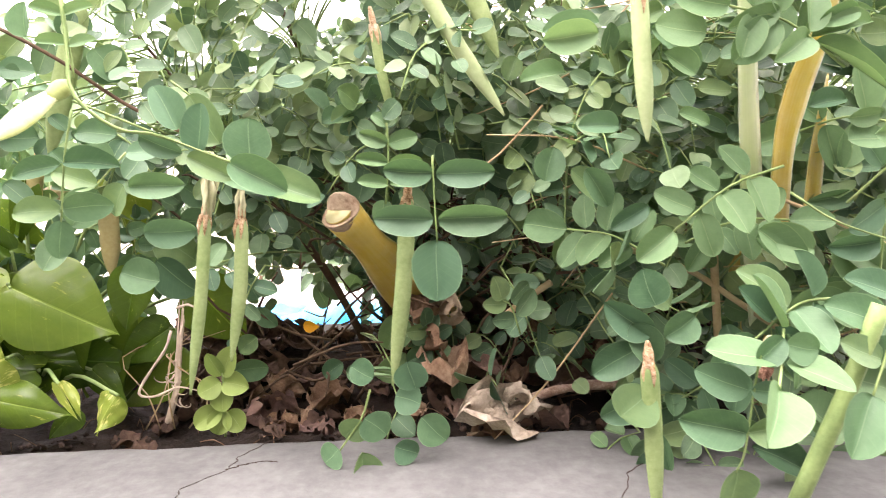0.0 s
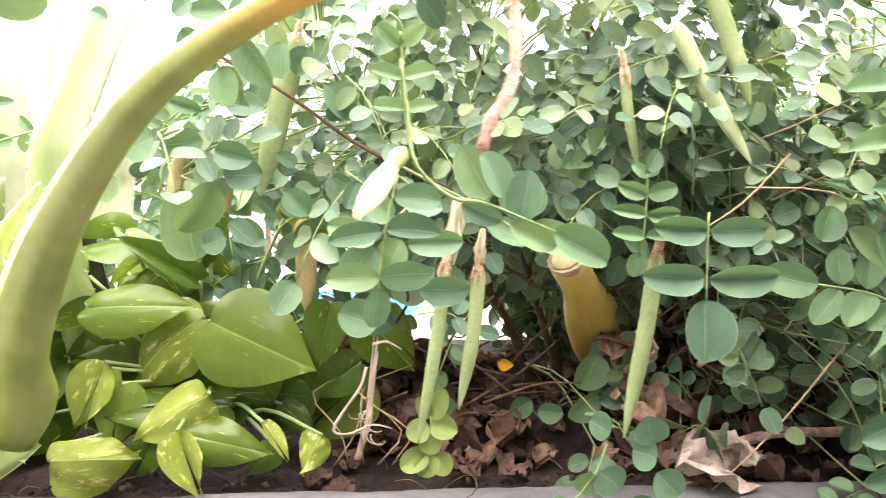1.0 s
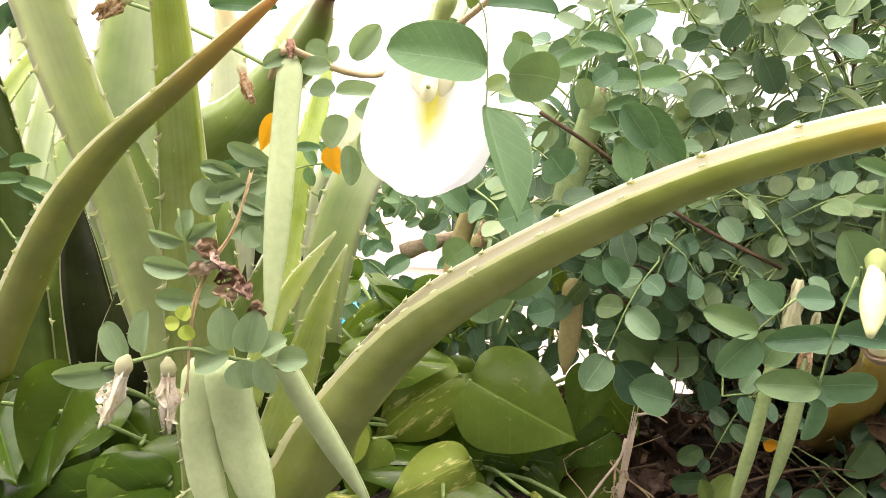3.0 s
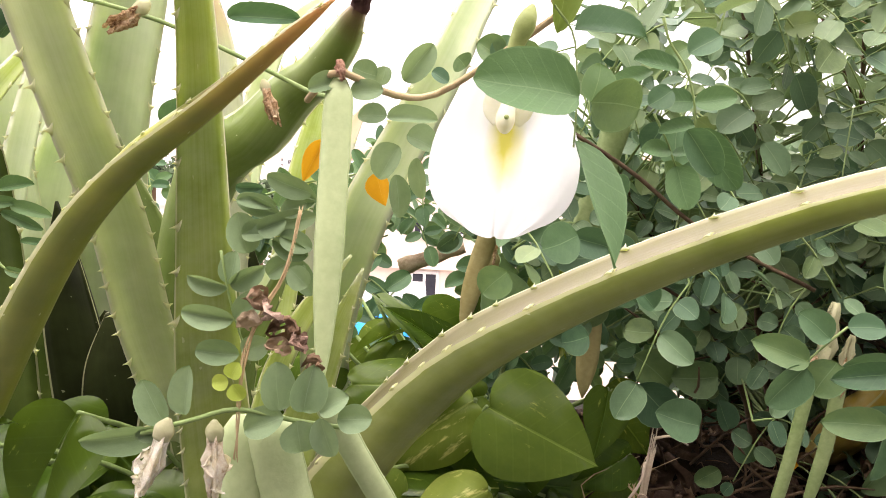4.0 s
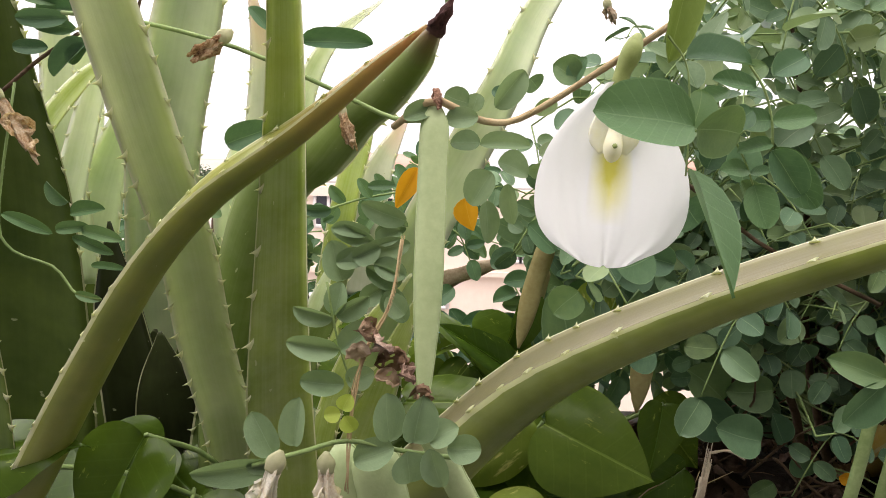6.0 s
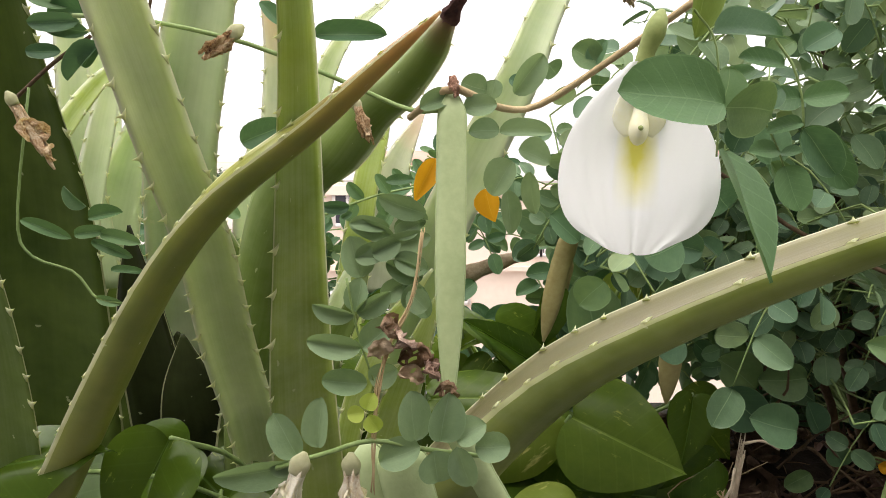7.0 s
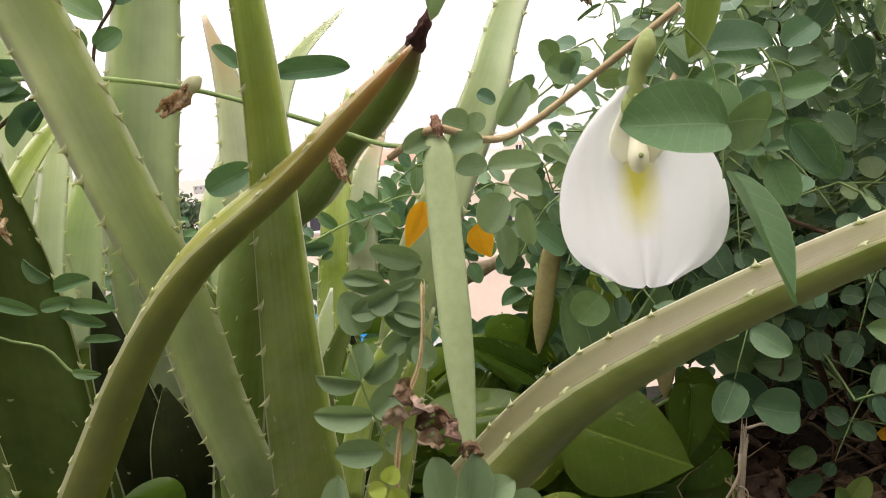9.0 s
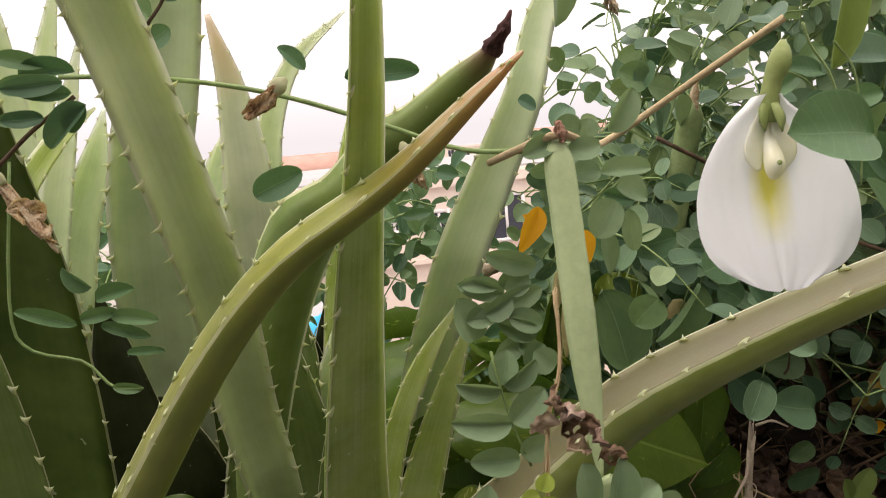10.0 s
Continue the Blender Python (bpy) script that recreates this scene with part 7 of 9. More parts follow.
feather(vine, [(0.1756, 0.3374, 1.003), (0.1579, 0.3052, 1.002), (0.1401, 0.2731, 0.9883)], 2, 0.0306, "young")
feather(vine, [(0.2263, 0.3858, 1.229), (0.206, 0.379, 1.207), (0.1857, 0.3721, 1.171)], 2, 0.0256, "young")
feather(vine, [(0.3303, 0.3256, 1.026), (0.3612, 0.3383, 1.034), (0.392, 0.3509, 1.028)], 2, 0.0276, "young")
feather(vine, [(0.2478, 0.3428, 1.237), (0.2153, 0.3413, 1.253), (0.1828, 0.3398, 1.256)], 2, 0.0284, "young")
feather(vine, [(0.1957, 0.4169, 0.9952), (0.2329, 0.4254, 0.9987), (0.2701, 0.434, 0.9881)], 2, 0.0295, "young")
feather(vine, [(0.207, 0.4462, 1.085), (0.1893, 0.4402, 1.066), (0.1716, 0.4342, 1.033)], 3, 0.0225, "young")
feather(vine, [(0.184, 0.4319, 1.242), (0.1717, 0.3981, 1.233), (0.1593, 0.3644, 1.211)], 2, 0.0243, "young")
feather(vine, [(0.3129, 0.4341, 1.107), (0.3246, 0.414, 1.133), (0.3363, 0.3939, 1.146)], 2, 0.0300, "green")
feather(vine, [(0.1897, 0.308, 1.256), (0.1607, 0.3009, 1.272), (0.1317, 0.2938, 1.273)], 2, 0.0244, "young")
tube("stem", [(-0.561, 0.46, 1.292), (-0.5695, 0.46, 1.276), (-0.5789, 0.46, 1.264), (-0.5838, 0.46, 1.248)], 0.00081, STEM_BROWN, vine)
leaflet(vine, (-0.5752, 0.46, 1.27), (-0.5957, 0.46, 1.284), 0.0155)
leaflet(vine, (-0.5686, 0.46, 1.277), (-0.5511, 0.46, 1.296), 0.0145)
leaflet(vine, (-0.5805, 0.46, 1.257), (-0.5681, 0.46, 1.265), 0.0108)
leaflet(vine, (-0.5942, 0.46, 1.268), (-0.585, 0.46, 1.258), 0.0092)
leaflet(vine, (-0.6119, 0.46, 1.248), (-0.6371, 0.46, 1.25), 0.0107)
leaflet(vine, (-0.6148, 0.46, 1.239), (-0.64, 0.46, 1.242), 0.0097)
leaflet(vine, (-0.6094, 0.46, 1.233), (-0.6295, 0.46, 1.215), 0.0125)
leaflet(vine, (-0.1149, 0.56, 0.9523), (-0.1017, 0.56, 0.9504), 0.0119, "yellow")
tube("stem", [(-0.4475, 0.62, 1.149), (-0.4801, 0.6, 1.143), (-0.5147, 0.58, 1.131)], 0.00086, STEM_GREEN, vine)
leaflet(vine, (-0.4593, 0.6, 1.149), (-0.4672, 0.6, 1.163), 0.0082, "young")
leaflet(vine, (-0.4697, 0.6, 1.145), (-0.4797, 0.6, 1.159), 0.0091, "young")
leaflet(vine, (-0.476, 0.6, 1.143), (-0.4722, 0.6, 1.128), 0.0100, "young")
leaflet(vine, (-0.4885, 0.6, 1.141), (-0.5005, 0.6, 1.153), 0.0099, "young")
leaflet(vine, (-0.4948, 0.6, 1.138), (-0.5015, 0.6, 1.124), 0.0108, "young")
leaflet(vine, (-0.5075, 0.6, 1.133), (-0.5221, 0.6, 1.133), 0.0116, "young")
leaflet(vine, (-0.451, 0.6, 1.148), (-0.445, 0.6, 1.136), 0.0083, "young")
# a large-leaved shoot hanging before the bush
stalk = compound(vine, [(-0.2929, 0.3921, 1.2383), (-0.2890, 0.3921, 1.2281), (-0.2804, 0.3921, 1.2166), (-0.2753, 0.3921, 1.2025), (-0.2736, 0.3921, 1.1901)], radius=0.0006)
leaflet(stalk, (-0.2841, 0.3921, 1.2166), (-0.3058, 0.3861, 1.2196), 0.0109, "broad", (0.1, -0.8, 0.5))
leaflet(stalk, (-0.2750, 0.3921, 1.2025), (-0.2581, 0.3861, 1.2050), 0.0117, "broad", (-0.2, -0.9, 0.35))
leaflet(stalk, (-0.2761, 0.3921, 1.2026), (-0.2942, 0.3861, 1.2019), 0.0117, "broad", (0.3, -0.9, 0.3))
leaflet(stalk, (-0.2736, 0.3921, 1.1901), (-0.2530, 0.3861, 1.1644), 0.0165, "broad", (-0.4, -0.9, 0.1))
leaflet(stalk, (-0.2963, 0.3921, 1.2150), (-0.3162, 0.3861, 1.2062), 0.0093, "broad", (0.2, -0.6, 0.7))
leaflet(stalk, (-0.2744, 0.3921, 1.1923), (-0.2924, 0.3861, 1.1884), 0.0080, "broad", (0.2, -0.7, 0.6))
stalk = compound(vine, [(-0.2931, 0.3921, 1.1964), (-0.2857, 0.3921, 1.1840), (-0.2809, 0.3921, 1.1734)], radius=0.0005)
leaflet(stalk, (-0.2809, 0.3921, 1.1734), (-0.2747, 0.3861, 1.1542), 0.0162, "broad", (-0.1, -0.95, 0.2))
leaflet(stalk, (-0.2841, 0.3921, 1.1805), (-0.2991, 0.3861, 1.1799), 0.0093, "broad", (0.2, -0.8, 0.5))
leaflet(stalk, (-0.2827, 0.3921, 1.1791), (-0.2765, 0.3861, 1.1799), 0.0066, "broad", (0.0, -0.8, 0.6))
dry_flower(aloe, (-0.4300, 0.4105, 1.2355), (-0.4235, 0.4005, 1.2460), 0.0085, False, DRY_PURPLE)
tube("dry_tip", [(-0.4290, 0.4080, 1.2370), (-0.4235, 0.4020, 1.2460), (-0.4205, 0.4000, 1.2530)], [0.0045, 0.0028, 0.0004], DRY_PURPLE, aloe, 7, 0.6, 0.2, label="dried dark purple leaf tip")
feather(vine, [(-0.445, 0.775, 1.168), (-0.4338, 0.7659, 1.161), (-0.4227, 0.7568, 1.139)], 2, 0.0176, "young")
feather(vine, [(-0.4392, 0.8127, 1.101), (-0.4594, 0.8044, 1.103), (-0.4796, 0.796, 1.091)], 2, 0.0189, "green")
feather(vine, [(-0.4316, 0.8516, 1.173), (-0.4398, 0.8389, 1.163), (-0.448, 0.8263, 1.138)], 2, 0.0186, "young")
feather(vine, [(-0.4305, 0.8019, 1.155), (-0.4245, 0.7829, 1.176), (-0.4186, 0.764, 1.182)], 2, 0.0185, "young")
feather(vine, [(-0.4433, 0.7727, 1.101), (-0.4638, 0.7653, 1.104), (-0.4843, 0.7578, 1.092)], 2, 0.0217, "young")
feather(vine, [(-0.4041, 0.7471, 1.107), (-0.3944, 0.7369, 1.1), (-0.3848, 0.7266, 1.079)], 2, 0.0184, "green")
feather(vine, [(-0.4074, 0.8111, 1.125), (-0.4233, 0.7981, 1.114), (-0.4392, 0.7851, 1.09)], 2, 0.0167, "green")
feather(vine, [(-0.379, 0.851, 1.109), (-0.3625, 0.8437, 1.106), (-0.3459, 0.8363, 1.09)], 2, 0.0162, "green")
feather(vine, [(-0.4256, 0.8137, 1.076), (-0.4447, 0.8004, 1.069), (-0.4638, 0.7871, 1.048)], 2, 0.0222, "young")
feather(vine, [(-0.4222, 0.7823, 1.097), (-0.4057, 0.7737, 1.1), (-0.3891, 0.7651, 1.088)], 2, 0.0167, "green")
feather(vine, [(-0.4397, 0.7669, 1.16), (-0.4225, 0.7549, 1.172), (-0.4054, 0.7428, 1.169)], 2, 0.0195, "green")
feather(vine, [(-0.4271, 0.8058, 1.139), (-0.4189, 0.7968, 1.128), (-0.4108, 0.7878, 1.104)], 2, 0.0170, "green")
feather(vine, [(-0.4018, 0.8361, 1.12), (-0.4258, 0.8285, 1.121), (-0.4498, 0.8209, 1.108)], 2, 0.0193, "young")
feather(vine, [(-0.449, 0.7596, 1.145), (-0.4632, 0.7529, 1.138), (-0.4775, 0.7463, 1.118)], 2, 0.0221, "young")
feather(vine, [(-0.3837, 0.8304, 1.076), (-0.361, 0.8228, 1.085), (-0.3384, 0.8152, 1.08)], 2, 0.0199, "green")
feather(vine, [(-0.3951, 0.8404, 1.116), (-0.4083, 0.8202, 1.114), (-0.4215, 0.8001, 1.099)], 2, 0.0192, "green")
feather(vine, [(-0.3951, 0.772, 1.143), (-0.3928, 0.7565, 1.135), (-0.3904, 0.7411, 1.114)], 2, 0.0180, "green")
feather(vine, [(-0.3998, 0.8394, 1.155), (-0.4171, 0.8326, 1.155), (-0.4344, 0.8258, 1.142)], 2, 0.0187, "green")
feather(vine, [(-0.4414, 0.763, 1.093), (-0.433, 0.7485, 1.109), (-0.4246, 0.7341, 1.11)], 2, 0.0226, "young")
feather(vine, [(-0.443, 0.8454, 1.111), (-0.4617, 0.8337, 1.101), (-0.4804, 0.8221, 1.078)], 2, 0.0185, "green")
feather(vine, [(-0.4433, 0.819, 1.132), (-0.4597, 0.8095, 1.128), (-0.4762, 0.8, 1.11)], 2, 0.0227, "young")
feather(vine, [(-0.3987, 0.7549, 1.169), (-0.3849, 0.7383, 1.167), (-0.3711, 0.7217, 1.15)], 2, 0.0225, "green")
feather(vine, [(-0.4126, 0.7295, 1.139), (-0.4359, 0.7194, 1.148), (-0.4591, 0.7094, 1.143)], 2, 0.0229, "green")
feather(vine, [(-0.429, 0.7621, 1.105), (-0.4088, 0.7547, 1.108), (-0.3886, 0.7474, 1.097)], 2, 0.0214, "young")
feather(vine, [(-0.4271, 0.8086, 1.162), (-0.4068, 0.7972, 1.173), (-0.3866, 0.7859, 1.169)], 2, 0.0210, "young")
feather(vine, [(-0.4171, 0.8518, 1.115), (-0.3977, 0.835, 1.114), (-0.3783, 0.8182, 1.099)], 2, 0.0182, "green")
feather(vine, [(-0.5444, 0.8286, 1.081), (-0.5282, 0.8196, 1.071), (-0.5121, 0.8105, 1.047)], 2, 0.0227, "young")
feather(vine, [(-0.5966, 0.8084, 1.001), (-0.6131, 0.7944, 1.018), (-0.6296, 0.7803, 1.021)], 2, 0.0164, "young")
feather(vine, [(-0.5105, 0.7828, 1.02), (-0.4899, 0.7712, 1.014), (-0.4694, 0.7596, 0.9943)], 2, 0.0225, "young")
feather(vine, [(-0.5275, 0.7541, 1.067), (-0.5482, 0.7476, 1.074), (-0.5689, 0.7411, 1.067)], 2, 0.0194, "green")
feather(vine, [(-0.5078, 0.8079, 1.105), (-0.4888, 0.8019, 1.11), (-0.4699, 0.796, 1.1)], 2, 0.0230, "green")
feather(vine, [(-0.4854, 0.7969, 1.098), (-0.466, 0.7898, 1.096), (-0.4466, 0.7828, 1.081)], 2, 0.0189, "young")
feather(vine, [(-0.5161, 0.7439, 1.022), (-0.4987, 0.7325, 1.021), (-0.4812, 0.7211, 1.006)], 2, 0.0217, "green")
feather(vine, [(-0.5063, 0.7917, 0.9927), (-0.5192, 0.7809, 0.9857), (-0.5322, 0.7702, 0.9647)], 2, 0.0166, "young")
feather(vine, [(-0.5821, 0.8271, 1.04), (-0.5645, 0.82, 1.034), (-0.5468, 0.8128, 1.014)], 2, 0.0176, "green")
feather(vine, [(-0.5615, 0.8175, 0.9972), (-0.5381, 0.807, 1), (-0.5146, 0.7964, 0.9897)], 2, 0.0189, "young")
feather(vine, [(-0.5648, 0.766, 1.093), (-0.5431, 0.758, 1.087), (-0.5215, 0.75, 1.068)], 2, 0.0168, "green")
feather(vine, [(-0.5654, 0.7832, 1.025), (-0.5871, 0.7755, 1.018), (-0.6088, 0.7678, 0.9971)], 2, 0.0198, "green")
feather(vine, [(-0.5317, 0.7836, 1.095), (-0.5494, 0.7759, 1.092), (-0.5671, 0.7682, 1.074)], 2, 0.0220, "green")
feather(vine, [(-0.5308, 0.752, 1.03), (-0.5097, 0.7368, 1.033), (-0.4886, 0.7215, 1.022)], 2, 0.0222, "green")
feather(vine, [(-0.5329, 0.7578, 1.05), (-0.5516, 0.75, 1.047), (-0.5704, 0.7422, 1.031)], 2, 0.0191, "green")
feather(vine, [(-0.4983, 0.7659, 0.9972), (-0.5162, 0.7596, 1.001), (-0.5341, 0.7533, 0.9908)], 2, 0.0228, "green")
feather(vine, [(-0.4813, 0.8119, 1.013), (-0.4591, 0.798, 1.009), (-0.437, 0.7841, 0.9919)], 2, 0.0172, "green")
feather(vine, [(-0.5813, 0.7756, 1.018), (-0.5945, 0.7577, 1.035), (-0.6077, 0.7398, 1.038)], 2, 0.0184, "green")
feather(vine, [(-0.5549, 0.8121, 1.018), (-0.5565, 0.7972, 1.009), (-0.5582, 0.7823, 0.9864)], 2, 0.0167, "green")
feather(vine, [(-0.5222, 0.8258, 1.062), (-0.5029, 0.8156, 1.051), (-0.4835, 0.8055, 1.026)], 2, 0.0205, "green")
feather(vine, [(-0.4919, 0.7419, 1.106), (-0.5129, 0.7348, 1.117), (-0.534, 0.7278, 1.114)], 2, 0.0177, "green")
feather(vine, [(-0.539, 0.7452, 1.086), (-0.5529, 0.7349, 1.095), (-0.5669, 0.7246, 1.091)], 2, 0.0188, "green")
feather(vine, [(-0.5594, 0.7744, 1.042), (-0.5546, 0.7575, 1.036), (-0.5498, 0.7406, 1.015)], 2, 0.0214, "green")
feather(vine, [(-0.4848, 0.7649, 1.072), (-0.4601, 0.7549, 1.075), (-0.4353, 0.7449, 1.065)], 2, 0.0185, "green")
feather(vine, [(-0.5511, 0.8048, 0.9904), (-0.5284, 0.7977, 0.9961), (-0.5058, 0.7905, 0.9877)], 2, 0.0177, "young")
feather(vine, [(-0.5219, 0.8091, 1.089), (-0.5084, 0.7957, 1.075), (-0.495, 0.7822, 1.046)], 2, 0.0206, "green")
feather(vine, [(-0.5638, 0.7688, 1.066), (-0.5494, 0.7579, 1.079), (-0.5349, 0.747, 1.078)], 2, 0.0185, "green")
feather(vine, [(-0.4768, 0.8116, 1.044), (-0.4907, 0.795, 1.04), (-0.5045, 0.7785, 1.021)], 2, 0.0229, "young")
feather(vine, [(-0.5916, 0.793, 1.055), (-0.5812, 0.7763, 1.068), (-0.5708, 0.7595, 1.067)], 2, 0.0196, "green")
feather(vine, [(-0.5274, 0.8177, 1.022), (-0.5333, 0.7937, 1.022), (-0.5391, 0.7697, 1.007)], 2, 0.0162, "young")
feather(vine, [(-0.2412, 0.7151, 1.026), (-0.2215, 0.707, 1.032), (-0.2018, 0.6988, 1.025)], 2, 0.0166, "young")
feather(vine, [(-0.266, 0.7148, 0.9988), (-0.2532, 0.7045, 1.012), (-0.2405, 0.6942, 1.011)], 2, 0.0206, "green")
feather(vine, [(-0.2478, 0.6965, 1.016), (-0.267, 0.6837, 1.032), (-0.2862, 0.671, 1.034)], 2, 0.0162, "green")
feather(vine, [(-0.2399, 0.7379, 0.9965), (-0.2457, 0.7218, 1.015), (-0.2515, 0.7057, 1.019)], 2, 0.0207, "green")
feather(vine, [(-0.216, 0.7076, 1.018), (-0.1959, 0.7008, 1.021), (-0.1758, 0.6941, 1.011)], 2, 0.0222, "young")
feather(vine, [(-0.2838, 0.6696, 1.016), (-0.3003, 0.6608, 1.006), (-0.3167, 0.6521, 0.983)], 2, 0.0175, "young")
feather(vine, [(-0.2299, 0.7134, 0.9854), (-0.2114, 0.7059, 0.9777), (-0.1929, 0.6983, 0.956)], 2, 0.0171, "young")
feather(vine, [(-0.2645, 0.669, 1.038), (-0.2425, 0.6593, 1.034), (-0.2205, 0.6496, 1.017)], 2, 0.0229, "green")
feather(vine, [(-0.2461, 0.7744, 0.9689), (-0.2294, 0.7693, 0.9651), (-0.2126, 0.7643, 0.9474)], 2, 0.0190, "green")
feather(vine, [(-0.1912, 0.7514, 0.9841), (-0.1717, 0.7412, 0.9953), (-0.1522, 0.7309, 0.9925)], 2, 0.0205, "young")
feather(vine, [(-0.6785, 0.8229, 1.065), (-0.6594, 0.8171, 1.069), (-0.6402, 0.8113, 1.059)], 2, 0.0176, "young")
feather(vine, [(-0.7003, 0.7968, 1.161), (-0.6814, 0.7892, 1.154), (-0.6624, 0.7816, 1.134)], 2, 0.0204, "green")
feather(vine, [(-0.7367, 0.7744, 1.151), (-0.7158, 0.7637, 1.156), (-0.6948, 0.753, 1.147)], 2, 0.0188, "green")
feather(vine, [(-0.7359, 0.755, 1.109), (-0.7584, 0.7483, 1.104), (-0.7809, 0.7415, 1.085)], 2, 0.0168, "young")
feather(vine, [(-0.6636, 0.7756, 1.15), (-0.6543, 0.7594, 1.135), (-0.6449, 0.7432, 1.107)], 2, 0.0161, "green")
feather(vine, [(-0.6748, 0.7688, 1.123), (-0.6567, 0.7615, 1.129), (-0.6386, 0.7541, 1.12)], 2, 0.0182, "young")
feather(vine, [(-0.686, 0.7977, 1.074), (-0.6648, 0.789, 1.079), (-0.6436, 0.7802, 1.069)], 2, 0.0226, "green")
feather(vine, [(-0.6662, 0.7959, 1.052), (-0.6524, 0.7863, 1.062), (-0.6385, 0.7767, 1.058)], 2, 0.0181, "green")
feather(vine, [(-0.682, 0.7996, 1.1), (-0.7001, 0.7887, 1.097), (-0.7182, 0.7778, 1.079)], 2, 0.0201, "young")
feather(vine, [(-0.6968, 0.7964, 1.054), (-0.7168, 0.7859, 1.053), (-0.7369, 0.7755, 1.038)], 2, 0.0165, "green")
feather(vine, [(-0.7298, 0.7772, 1.048), (-0.7095, 0.7705, 1.054), (-0.6892, 0.7637, 1.045)], 2, 0.0209, "young")
feather(vine, [(-0.6537, 0.8147, 1.081), (-0.6765, 0.8026, 1.078), (-0.6993, 0.7905, 1.062)], 2, 0.0190, "green")
feather(vine, [(-0.672, 0.7506, 1.06), (-0.6542, 0.7424, 1.067), (-0.6364, 0.7343, 1.059)], 2, 0.0166, "young")
feather(vine, [(-0.7137, 0.7916, 1.118), (-0.6953, 0.7783, 1.124), (-0.6769, 0.7649, 1.116)], 2, 0.0208, "young")
feather(vine, [(-0.7015, 0.8311, 1.142), (-0.7098, 0.8159, 1.161), (-0.7181, 0.8007, 1.165)], 2, 0.0178, "young")
feather(vine, [(-0.6727, 0.8267, 1.058), (-0.6667, 0.8151, 1.046), (-0.6607, 0.8035, 1.019)], 2, 0.0199, "green")
feather(vine, [(-0.7483, 0.8024, 1.093), (-0.7278, 0.7901, 1.097), (-0.7073, 0.7778, 1.088)], 2, 0.0190, "young")
feather(vine, [(-0.7162, 0.7959, 1.071), (-0.694, 0.7864, 1.073), (-0.6717, 0.777, 1.061)], 2, 0.0202, "young")
feather(vine, [(-0.6914, 0.7438, 1.119), (-0.6954, 0.7277, 1.111), (-0.6994, 0.7117, 1.089)], 2, 0.0219, "green")
feather(vine, [(-0.6818, 0.7529, 1.169), (-0.7045, 0.7457, 1.164), (-0.7273, 0.7385, 1.146)], 2, 0.0193, "young")
feather(vine, [(-0.7169, 0.8317, 1.177), (-0.7036, 0.8218, 1.172), (-0.6903, 0.8118, 1.153)], 2, 0.0167, "green")
feather(vine, [(-0.7385, 0.8238, 1.125), (-0.7229, 0.8149, 1.119), (-0.7073, 0.8059, 1.1)], 2, 0.0210, "green")
feather(vine, [(-0.7524, 0.8294, 1.032), (-0.7529, 0.8155, 1.018), (-0.7535, 0.8016, 0.9897)], 2, 0.0195, "young")
feather(vine, [(-0.7446, 0.8159, 1.072), (-0.7327, 0.7983, 1.06), (-0.7209, 0.7807, 1.034)], 2, 0.0178, "green")
feather(vine, [(-0.2465, 0.6252, 1.048), (-0.2583, 0.6174, 1.036), (-0.2702, 0.6096, 1.009)], 2, 0.0228, "green")
feather(vine, [(-0.3114, 0.6247, 1.011), (-0.2954, 0.6149, 0.9951), (-0.2794, 0.6051, 0.9655)], 2, 0.0201, "green")
feather(vine, [(-0.3991, 0.7075, 0.9807), (-0.425, 0.6988, 0.9746), (-0.4509, 0.6901, 0.9544)], 2, 0.0214, "green")
feather(vine, [(-0.3382, 0.6496, 1.088), (-0.3388, 0.6396, 1.073), (-0.3395, 0.6297, 1.044)], 2, 0.0278, "green")
feather(vine, [(-0.2753, 0.6336, 1.039), (-0.2991, 0.6239, 1.038), (-0.323, 0.6141, 1.024)], 2, 0.0201, "green")
feather(vine, [(-0.2372, 0.6469, 1.069), (-0.2222, 0.6302, 1.08), (-0.2071, 0.6135, 1.077)], 2, 0.0241, "green")
feather(vine, [(-0.4592, 0.7097, 1.057), (-0.4342, 0.7012, 1.05), (-0.4092, 0.6927, 1.029)], 2, 0.0280, "green")
feather(vine, [(-0.3775, 0.6481, 1.002), (-0.3494, 0.639, 1.009), (-0.3214, 0.6299, 1.002)], 2, 0.0233, "green")
feather(vine, [(-0.3106, 0.6782, 1.018), (-0.337, 0.6694, 1.019), (-0.3634, 0.6606, 1.006)], 2, 0.0251, "green")
feather(vine, [(-0.2699, 0.684, 0.9751), (-0.283, 0.6704, 0.9681), (-0.296, 0.6568, 0.9471)], 2, 0.0218, "green")
feather(vine, [(-0.2415, 0.6667, 1.058), (-0.2224, 0.6594, 1.062), (-0.2033, 0.652, 1.053)], 2, 0.0233, "green")
feather(vine, [(-0.3445, 0.6965, 1.091), (-0.3314, 0.68, 1.098), (-0.3182, 0.6636, 1.091)], 2, 0.0215, "green")
feather(vine, [(-0.3703, 0.6455, 1.052), (-0.3691, 0.6329, 1.04), (-0.368, 0.6203, 1.013)], 2, 0.0266, "green")
feather(vine, [(-0.3412, 0.672, 0.9895), (-0.3185, 0.6626, 0.9888), (-0.2959, 0.6531, 0.974)], 2, 0.0275, "green")
feather(vine, [(-0.3839, 0.6788, 0.9775), (-0.3637, 0.6721, 0.9677), (-0.3435, 0.6653, 0.9438)], 2, 0.0225, "green")
